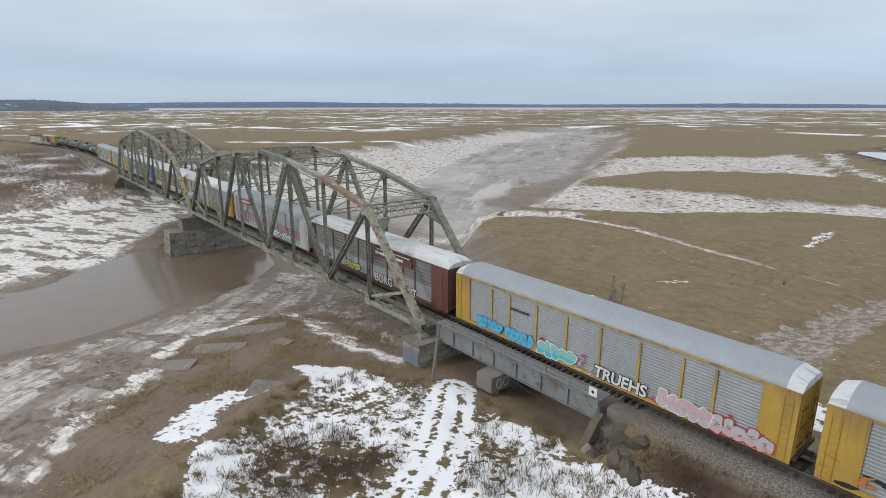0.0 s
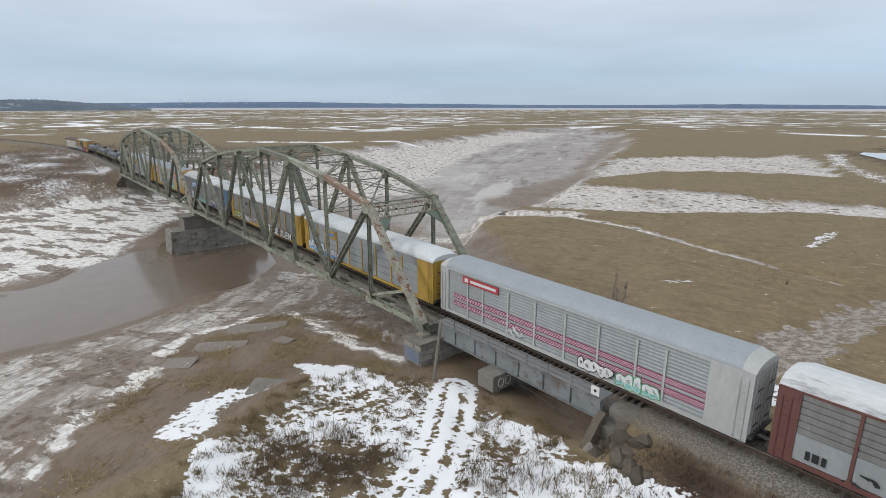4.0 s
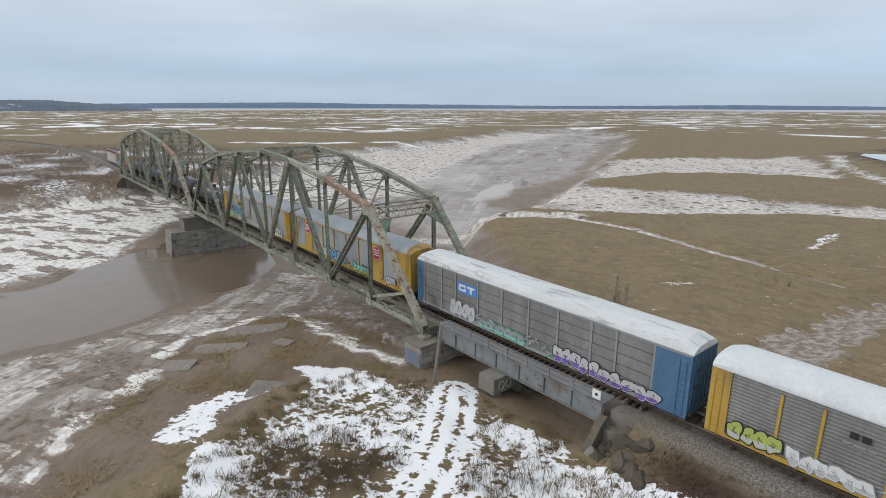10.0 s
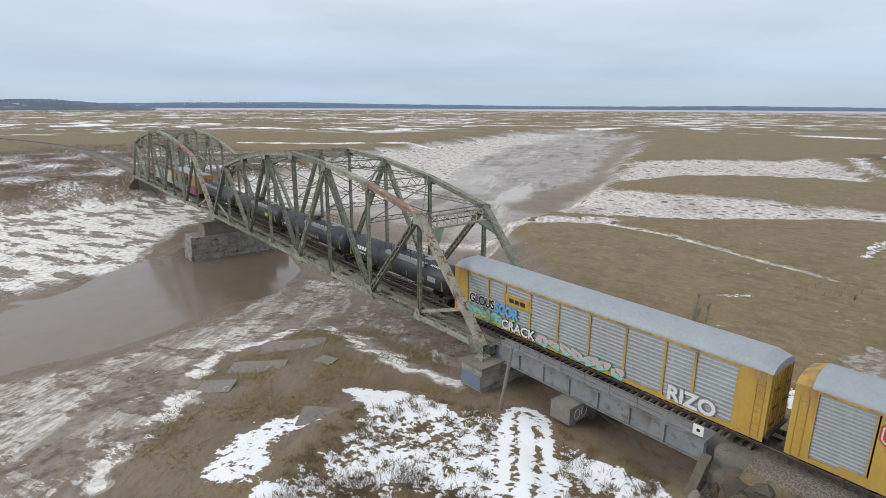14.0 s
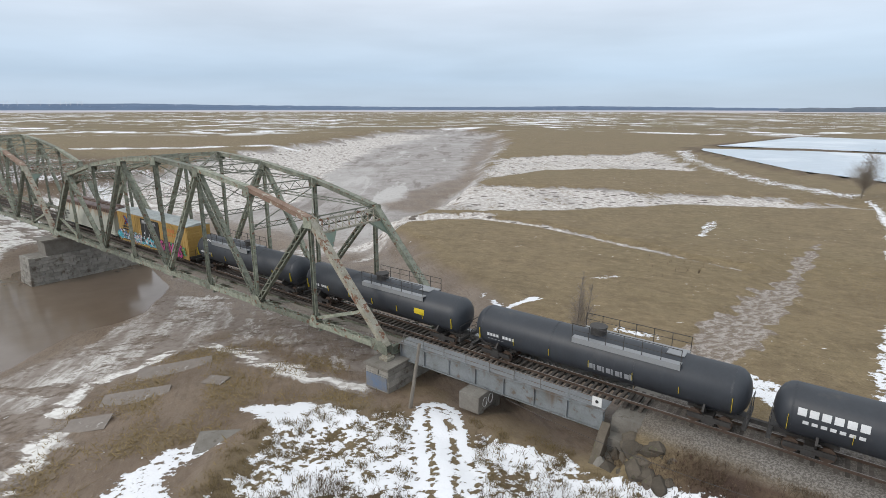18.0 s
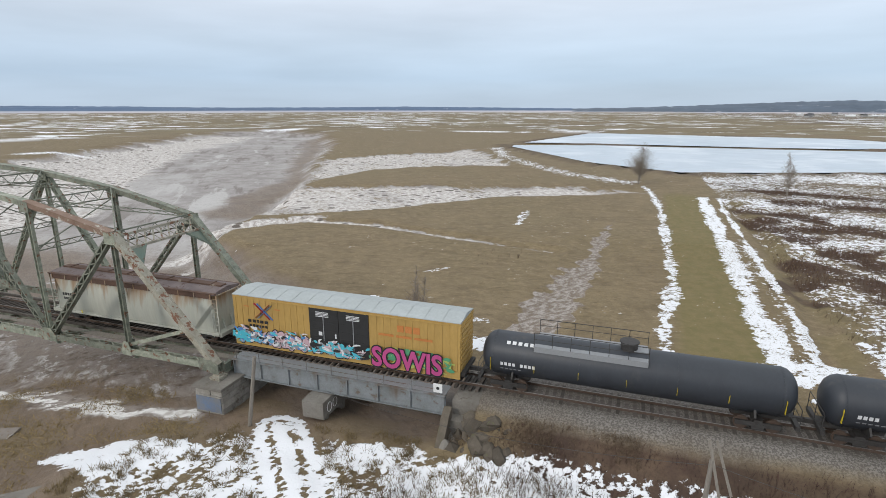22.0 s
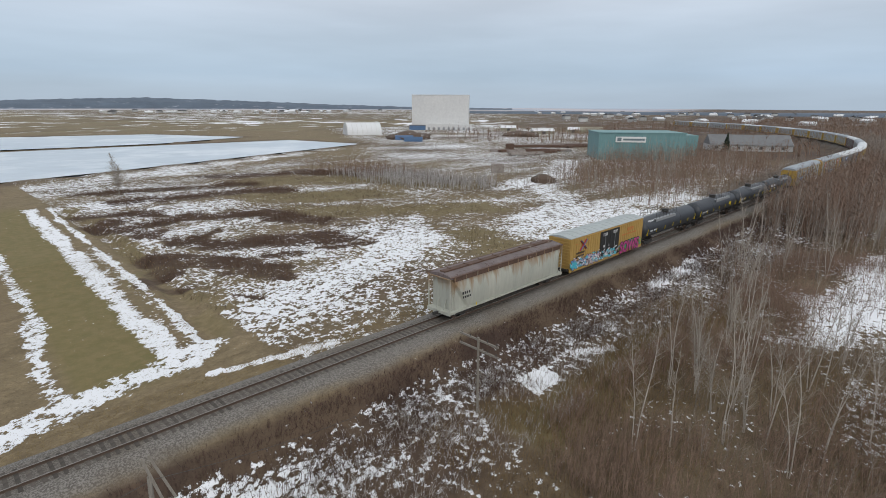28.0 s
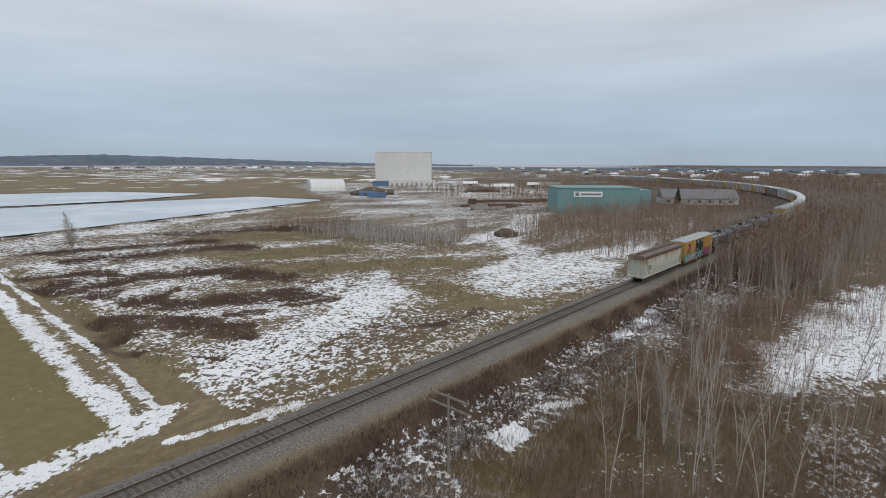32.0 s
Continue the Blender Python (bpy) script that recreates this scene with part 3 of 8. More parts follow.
    for p in ([(62, -9), (67, -9.7), (66, -12.4), (62, -12.3)], [(70, -9.4), (75.4, -11.5), (75, -12.8), (69.6, -10.9)], [(77, -7.8), (82, -9.4), (78, -10.8)], [(96, -6), (112, -5.5), (110, -8.6), (92, -8)]):
        snow = np.maximum(snow, 0.84 * rise(inside(x, y, p) + w * 0.7, -0.8, 0.7))
    # far marsh, streaked with old snow
    away = rise(far + 60 * wave(x, y, 90, 79), 470, 560) * (1 - mud)
    for line, wide, k in (([(-400, 440), (-358, 452), (-284, 468), (-176, 476), (-88, 458), (20, 452)], 5.0, 0.9), ([(-520, 330), (-420, 420), (-330, 520)], 6.0, 0.7), ([(-300, 84), (-262, 120), (-240, 170)], 5.0, 0.8)):
        snow = np.maximum(snow, k * (1 - rise(near_line(x, y, line) + w * 3, wide * 0.5, wide * 1.4)))
    east = rise(x, 420, 560) * (1 - rise(y - 0.72 * x, -60, 60))
    away = away * (1 - 0.85 * east)
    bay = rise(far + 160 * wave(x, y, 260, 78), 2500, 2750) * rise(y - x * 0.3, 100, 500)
    yard = rise(inside(x, y, [(150, 110), (230, 80), (420, 160), (560, 420), (330, 430), (235, 250), (190, 190)]), -15, 15)
    snow = np.maximum(snow, yard * (0.44 + 0.16 * wave(x, y, 19, 51)))
    snow = np.maximum(snow, 0.42 * rise(inside(x, y, [(72, -30), (84, -29), (90, -40), (70, -42)]) + w * 2, -2, 2))
    wood = rise(x, 240, 320) * (1 - rise(y - 0.35 * x, -20, 60))
    snow = snow * (1 - 0.75 * wood)
    ballast = (1 - rise(np.abs(d) + w * 0.35, 2.5, 3.5)) * (z > -1.9)
    green = (1 - rise(np.abs(x - 40 + (y - 60) * -0.03), 3.0, 5.0)) * rise(y, 9, 14) * (1 - rise(y, 110, 120))
    green = np.maximum(green, np.maximum(0.45 * tan, 0.7 * rust))
    dark = np.maximum(np.maximum(scrub * np.clip(0.30 + 0.35 * wave(x, y * 1.6, 17, 13) + brush - 0.3 * tan, 0, 1), south * (1 - 0.8 * rust) * (1 - 0.45 * rise(-d, 13, 20))), 0.85 * west)
    snow = np.maximum(snow, west * (0.34 + 0.25 * wave(x, y, 9, 14)))
    dark = np.maximum(dark, np.maximum(wood, yard * np.clip(0.45 + 0.5 * wave(x, y, 26, 52), 0, 1)))
    dark = np.maximum(np.maximum(dark, 0.85 * east), np.maximum(0.25 * bank, 0.9 * bush))
    shores = np.maximum(inside(x, y, POND_1), inside(x, y, POND_2))
    dyke = rise(shores, -9, -6) * (1 - rise(shores, 0, 1))
    dark, snow = np.maximum(dark, 0.7 * dyke), np.minimum(snow, 1 - 0.75 * dyke)
    snow = snow * (1 - ballast)
    me = bpy.data.meshes.new("ground")
    ny, nx = gx.shape
    i = np.arange(ny * nx).reshape(ny, nx)
    quads = np.stack([i[:-1, :-1], i[:-1, 1:], i[1:, 1:], i[1:, :-1]], -1).reshape(-1, 4)
    me.vertices.add(len(x))
    me.vertices.foreach_set("co", np.stack([x, y, z], -1).ravel())
    me.loops.add(quads.size)
    me.loops.foreach_set("vertex_index", quads.ravel())
    me.polygons.add(len(quads))
    me.polygons.foreach_set("loop_start", np.arange(0, quads.size, 4))
    me.polygons.foreach_set("use_smooth", np.ones(len(quads), bool))
    me.update(calc_edges=True)
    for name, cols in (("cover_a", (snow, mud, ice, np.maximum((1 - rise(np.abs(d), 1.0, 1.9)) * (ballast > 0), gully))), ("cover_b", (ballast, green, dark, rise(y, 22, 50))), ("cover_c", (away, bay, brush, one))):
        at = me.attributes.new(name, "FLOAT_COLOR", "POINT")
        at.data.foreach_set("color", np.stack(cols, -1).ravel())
    me.materials.append(ground_material())
    return tagged(new("ground", me), "winter salt marsh with brown grass, tidal mud, ice and old snow", "ground", kind="structure")


def ground_material():
    m = bpy.data.materials.new("winter_ground")
    m.use_nodes = True
    nt = m.node_tree
    b = nt.nodes["Principled BSDF"]
    co = nt.nodes.new("ShaderNodeTexCoord")

    def tex(scale, detail=6.0, stretch=(1, 1, 1), rough=0.6, turn=0.0):
        mp = nt.nodes.new("ShaderNodeMapping")
        mp.vector_type = "TEXTURE"
        mp.inputs["Scale"].default_value = stretch
        mp.inputs["Rotation"].default_value = (0, 0, radians(turn))
        nt.links.new(co.outputs["Object"], mp.inputs[0])
        n = nt.nodes.new("ShaderNodeTexNoise")
        n.inputs["Scale"].default_value, n.inputs["Detail"].default_value, n.inputs["Roughness"].default_value = scale, detail, rough
        nt.links.new(mp.outputs[0], n.inputs["Vector"])
        return n.outputs[0]

    def put(v, sock):
        if isinstance(v, tuple):
            sock.default_value = (*v, 1)
        elif isinstance(v, (int, float)):
            sock.default_value = v
        else:
            nt.links.new(v, sock)

    def blend(f, a, c):
        x = nt.nodes.new("ShaderNodeMix")
        x.data_type = "RGBA"
        for s, v in ((0, f), (6, a), (7, c)):
            put(v, x.inputs[s])
        return x.outputs[2]

    def op(kind, a, c=0.0):
        x = nt.nodes.new("ShaderNodeMath")
        x.operation = kind
        put(a, x.inputs[0])
        put(c, x.inputs[1])
        return x.outputs[0]

    def step(v, lo, hi):
        r = nt.nodes.new("ShaderNodeMapRange")
        r.interpolation_type = "SMOOTHSTEP"
        r.inputs[1].default_value, r.inputs[2].default_value = lo, hi
        put(v, r.inputs[0])
        return r.outputs[0]

    def cover(name):
        a = nt.nodes.new("ShaderNodeAttribute")
        a.attribute_name = name
        s = nt.nodes.new("ShaderNodeSeparateColor")
        nt.links.new(a.outputs["Color"], s.inputs[0])
        return (*[s.outputs[k] for k in range(3)], a.outputs["Alpha"])

    snow, mud, ice, bed = cover("cover_a")
    ballast, green, dark, calm = cover("cover_b")
    away, bay, brush, _ = cover("cover_c")
    big, mid, fine, grain = tex(0.018, 5), tex(0.16, 6), tex(1.0, 7), tex(7.0, 4)
    streak = tex(0.30, 6, (7, 1, 1), turn=-40)
    drift = tex(0.16, 6, (4, 1, 1), turn=8)
    grass = blend(step(mid, 0.3, 0.7), (0.208, 0.158, 0.092), (0.160, 0.120, 0.070))
    grass = blend(step(big, 0.38, 0.66), grass, (0.178, 0.140, 0.078))
    grass = blend(step(fine, 0.40, 0.75), grass, (0.250, 0.192, 0.112))
    grass = blend(op("MULTIPLY", step(grain, 0.46, 0.72), 0.6), grass, (0.085, 0.060, 0.034))
    grass = blend(op("MULTIPLY", step(tex(1.7, 6, (3, 1, 1), 0.7, turn=12), 0.52, 0.66), 0.5), grass, (0.098, 0.070, 0.040))
    grass = blend(op("MULTIPLY", step(tex(3.3, 5, (2, 1, 1), 0.7, turn=-25), 0.56, 0.68), 0.5), grass, (0.30, 0.235, 0.15))
    grass = blend(op("MULTIPLY", step(tex(0.55, 8, (2.2, 1, 1), 0.78, turn=15), 0.51, 0.60), 0.42), grass, (0.112, 0.082, 0.046))
    grass = blend(op("MULTIPLY", step(tex(0.9, 8, (2.6, 1, 1), 0.78, turn=-8), 0.55, 0.64), 0.40), grass, (0.285, 0.222, 0.140))
    turf = blend(step(fine, 0.3, 0.7), (0.145, 0.125, 0.050), (0.195, 0.150, 0.070))
    col = blend(green, grass, turf)
    heath = blend(step(fine, 0.35, 0.65), (0.080, 0.051, 0.037), (0.116, 0.078, 0.052))
    heath = blend(step(mid, 0.46, 0.62), heath, (0.060, 0.038, 0.029))
    heath = blend(op("MULTIPLY", step(big, 0.46, 0.60), 0.6), heath, (0.112, 0.078, 0.048))
    heath = blend(op("MULTIPLY", step(grain, 0.45, 0.75), 0.6), heath, (0.050, 0.036, 0.026))
    col = blend(dark, col, heath)
    thick = blend(step(fine, 0.38, 0.66), (0.050, 0.030, 0.022), (0.085, 0.052, 0.035))
    col = blend(op("MULTIPLY", brush, 0.85), col, thick)
    rows = tex(0.020, 6, (3.2, 1, 1), 0.62, turn=20)
    col = blend(op("MULTIPLY", step(rows, 0.45, 0.60), op("MULTIPLY", away, 0.45)), col, (0.215, 0.190, 0.115))
    col = blend(op("MULTIPLY", step(tex(0.035, 5, (4, 1, 1), 0.6, turn=35), 0.52, 0.60), op("MULTIPLY", away, 0.55)), col, (0.110, 0.088, 0.058))
    flat = blend(step(mid, 0.35, 0.65), (0.192, 0.142, 0.100), (0.142, 0.101, 0.069))
    flat = blend(op("MULTIPLY", step(streak, 0.45, 0.75), 0.7), flat, (0.20, 0.160, 0.125))
    flat = blend(op("MULTIPLY", step(fine, 0.5, 0.75), 0.6), flat, (0.105, 0.073, 0.049))
    flat = blend(op("MULTIPLY", step(tex(2.4, 6, (3.5, 1, 1), 0.72, turn=-35), 0.50, 0.62), 0.55), flat, (0.100, 0.068, 0.044))
    flat = blend(op("MULTIPLY", step(tex(4.0, 5, (2.5, 1, 1), 0.7, turn=-30), 0.56, 0.66), 0.5), flat, (0.245, 0.195, 0.145))
    col = blend(mud, col, flat)
    # dirty ice, broken by cracks
    floe = tex(0.33, 7, (2.6, 1, 1), 0.68, turn=24)
    sheet = blend(step(streak, 0.38, 0.60), (0.60, 0.58, 0.555), (0.25, 0.215, 0.19))
    sheet = blend(op("MULTIPLY", step(fine, 0.46, 0.66), 0.8), sheet, (0.175, 0.140, 0.115))
    sheet = blend(op("MULTIPLY", step(tex(3.2, 5, (3, 1, 1), turn=-40), 0.45, 0.65), 0.55), sheet, (0.21, 0.175, 0.15))
    sheet = blend(step(ice, 0.86, 0.98), sheet, blend(step(fine, 0.42, 0.66), (0.74, 0.725, 0.70), (0.47, 0.435, 0.405)))
    lump = nt.nodes.new("ShaderNodeTexVoronoi")
    lump.inputs["Scale"].default_value = 0.34
    nt.links.new(co.outputs["Object"], lump.inputs["Vector"])
    lumps = op("MULTIPLY", op("MULTIPLY", op("SUBTRACT", 1.0, step(lump.outputs["Distance"], 0.24, 0.34)), step(mid, 0.42, 0.50)), calm)
    sheet = blend(op("MULTIPLY", lumps, 0.8), sheet, (0.12, 0.095, 0.078))
    sheet = blend(op("MULTIPLY", step(floe, 0.515, 0.545), 0.9), sheet, blend(step(fine, 0.4, 0.65), (0.215, 0.175, 0.145), (0.115, 0.085, 0.064)))
    chop = tex(1.5, 7, (2.6, 1, 1), 0.72, turn=-40)
    im = op("ADD", op("MULTIPLY", step(streak, 0.30, 0.70), 0.38), op("MULTIPLY", step(mid, 0.32, 0.68), 0.27))
    im = op("ADD", im, op("MULTIPLY", step(chop, 0.36, 0.64), 0.35))
    im = step(op("SUBTRACT", im, op("SUBTRACT", 1.0, ice)), -0.08, 0.22)
    flow = tex(0.085, 7, (6, 1, 1), 0.68, turn=-54)
    still = blend(step(mid, 0.40, 0.62), (0.345, 0.322, 0.310), (0.265, 0.243, 0.230))
    still = blend(op("MULTIPLY", step(flow, 0.54, 0.60), 0.7), still, (0.165, 0.140, 0.125))
    still = blend(op("MULTIPLY", step(flow, 0.44, 0.38), 0.75), still, (0.50, 0.485, 0.47))
    still = blend(op("MULTIPLY", step(big, 0.44, 0.60), 0.7), still, (0.43, 0.412, 0.398))
    still = blend(op("MULTIPLY", step(fine, 0.5, 0.72), 0.45), still, (0.185, 0.158, 0.142))
    crust = blend(step(fine, 0.40, 0.60), (0.66, 0.635, 0.61), (0.39, 0.35, 0.32))
    crust = blend(op("MULTIPLY", step(grain, 0.5, 0.66), 0.6), crust, (0.24, 0.205, 0.18))
    crust = blend(op("MULTIPLY", lumps, 0.92), crust, (0.085, 0.066, 0.053))
    still = blend(step(ice, 0.66, 0.84), still, crust)
    sheet = blend(calm, sheet, still)
    im = blend(op("MULTIPLY", calm, mud), im, step(ice, 0.12, 0.5))
    col = blend(im, col, sheet)
    stones = blend(step(tex(9.0, 3), 0.4, 0.62), (0.105, 0.094, 0.083), (0.222, 0.204, 0.186))
    stones = blend(op("MULTIPLY", bed, 0.35), stones, (0.075, 0.062, 0.050))
    stones = blend(op("MULTIPLY", step(mid, 0.48, 0.66), 0.45), stones, (0.115, 0.092, 0.068))
    crushed = blend(step(tex(1.5, 7, (1.6, 1, 1), 0.72, turn=60), 0.42, 0.60), (0.185, 0.148, 0.118), (0.37, 0.335, 0.305))
    crushed = blend(op("MULTIPLY", step(grain, 0.48, 0.66), 0.6), crushed, (0.115, 0.088, 0.066))
    gl = op("MULTIPLY", bed, op("SUBTRACT", 1.0, ballast))
    col = blend(step(op("ADD", gl, op("MULTIPLY", op("SUBTRACT", fine, 0.5), 0.9)), 0.42, 0.62), col, crushed)
    col = blend(ballast, col, stones)
    sn = op("ADD", op("MULTIPLY", step(fine, 0.30, 0.70), 0.42), op("MULTIPLY", step(drift, 0.33, 0.67), 0.12))
    sn = op("ADD", sn, op("MULTIPLY", step(tex(2.6, 5, (1.3, 1, 1), turn=30), 0.30, 0.70), 0.46))
    sm = step(op("SUBTRACT", sn, op("SUBTRACT", 1.0, snow)), -0.03, 0.07)
    sm = op("MULTIPLY", sm, step(snow, 0.04, 0.12))
    patches = tex(0.032, 6, (1.7, 1, 1), 0.66, turn=18)
    lots = step(tex(0.0035, 3), 0.42, 0.60)
    pm = op("MULTIPLY", step(op("ADD", patches, op("MULTIPLY", lots, 0.09)), 0.605, 0.635), away)
    sm = op("MAXIMUM", sm, pm)
    col = blend(sm, col, (0.80, 0.81, 0.84))
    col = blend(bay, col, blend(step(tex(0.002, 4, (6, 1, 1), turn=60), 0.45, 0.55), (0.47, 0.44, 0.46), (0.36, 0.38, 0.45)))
    nt.links.new(col, b.inputs["Base Color"])
    wet = op("MULTIPLY", mud, op("SUBTRACT", 1.0, im))
    rg = op("SUBTRACT", 0.92, op("MULTIPLY", wet, 0.42))
    nt.links.new(rg, b.inputs["Roughness"])
    b.inputs["Specular IOR Level"].default_value = 0.35
    bp = nt.nodes.new("ShaderNodeBump")
    bp.inputs["Strength"].default_value, bp.inputs["Distance"].default_value = 0.8, 0.14
    hh = op("ADD", op("MULTIPLY", fine, 0.7), op("MULTIPLY", grain, 0.3))
    hh = op("ADD", hh, op("MULTIPLY", sm, 0.6))
    nt.links.new(hh, bp.inputs["Height"])
    nt.links.new(bp.outputs[0], b.inputs["Normal"])
    return m


ground_sheet()


def flat_sheet(name, pts, z, material, label, category):
    bm = bmesh.new()
    bm.faces.new([bm.verts.new((x, y, z)) for x, y in pts])
    bmesh.ops.triangulate(bm, faces=bm.faces)
    ob = new(name, mesh_of(name, bm, material))
    return tagged(ob, label, category, kind="structure")


def grown(pts, by):
    cx, cy = sum(p[0] for p in pts) / len(pts), sum(p[1] for p in pts) / len(pts)
    return [(x + (x - cx) / math.hypot(x - cx, y - cy) * by, y + (y - cy) / math.hypot(x - cx, y - cy) * by) for x, y in pts]


M["river"] = mat("muddy_water", (0.175, 0.135, 0.102), 0.14, 0.0, (0.160, 0.120, 0.088), 0.03, bump=0.05, bump_scale=0.8)
M["pond_ice"] = mat("pond_ice", (0.56, 0.62, 0.68), 0.28, 0.0, (0.44, 0.51, 0.57), 0.016, spot=(0.66, 0.70, 0.74), spot_scale=0.02, spot_at=0.5, spot_soft=0.12)
flat_sheet("river_water", grown(WATER, 8), TIDE, "river", "still brown tidal river water", "water")
flat_sheet("pond_1", POND_1, MARSH + 0.16, "pond_ice", "frozen lagoon covered with pale ice", "pond")
flat_sheet("pond_2", POND_2, MARSH + 0.16, "pond_ice", "frozen far lagoon covered with pale ice", "pond")


# ---- railway track ----
def rail_profile(y):
    return [(y - 0.07, -0.18), (y + 0.07, -0.18), (y + 0.012, -0.15), (y + 0.012, -0.05), (y + 0.036, -0.04), (y + 0.036, -0.012), (y - 0.036, -0.012), (y - 0.036, -0.04), (y - 0.012, -0.05), (y - 0.012, -0.15)]


def swept(prof, stops):
    bm = bmesh.new()
    rings = []
    for s in stops:
        m = on_track(s)
        rings.append([bm.verts.new(m @ Vector((0, y, z))) for y, z in prof])
    n = len(prof)
    for a, b in zip(rings, rings[1:]):
        for i in range(n):
            j = (i + 1) % n
            bm.faces.new((a[i], b[i], b[j], a[j]))
    bm.faces.new(rings[0])
    bm.faces.new(rings[-1][::-1])
    return bm


STOPS = [-520 + 8 * i for i in range(40)] + [-205, 260] + [268 + 8 * i for i in range(50)]
track = thing("railway_track", "single railway track on dark ties and grey ballast", "railway track", kind="structure")
for side in (-0.7525, 0.7525):
    rail = part("rail", swept(rail_profile(side), STOPS), "rail", track)
    part("rail_head", swept([(side - 0.034, -0.012), (side + 0.034, -0.012), (side + 0.026, 0.0), (side - 0.026, 0.0)], STOPS), "railhead", rail, "polished running surface")


# ---- the truss spans ----
SPAN, HALF, LOW = 72.2, 4.11, -0.25
PANEL = SPAN / 8
TOP = [None, 9.55, 11.55, 12.8, 13.45, 12.8, 11.55, 9.55, None]


def laced(bm, a, b, wide=0.5, deep=0.42, plate=0.09, pitch=0.55):
    """Two channels joined by zigzag lacing on both faces, in a plane of constant y."""
    a, b = Vector(a), Vector(b)
    d = (b - a).normalized()
    n = d.cross(Vector((0, 1, 0))).normalized()
    for s in (-1, 1):
        o = n * (s * (wide - plate) / 2)
        bm_bar(bm, a + o, b + o, deep, plate, up=n)
    count = max(2, int((b - a).length / pitch))
    for face in (-1, 1):
        y = Vector((0, face * (deep / 2 + 0.012), 0))
        for i in range(count):
            p, q = a.lerp(b, i / count), a.lerp(b, (i + 1) / count)
            s = 1 if i % 2 else -1
            o = n * (wide / 2 - 0.07)
            bm_bar(bm, p + o * s + y, q - o * s + y, 0.10, 0.022, up=(0, 1, 0))


def lattice_strut(bm, a, b, deep, up, chord=0.1, pitch=0.9):
    """A flat truss strut of two angles and zigzag bars."""
    a, b, up = Vector(a), Vector(b), Vector(up)
    for s in (-0.5, 0.5):
        bm_bar(bm, a + up * (s * deep), b + up * (s * deep), chord, chord)
    n = max(2, int((b - a).length / pitch))
    for i in range(n):
        s = 0.5 if i % 2 else -0.5
        bm_bar(bm, a.lerp(b, i / n) + up * (s * deep), a.lerp(b, (i + 1) / n) - up * (s * deep), 0.06, 0.05)


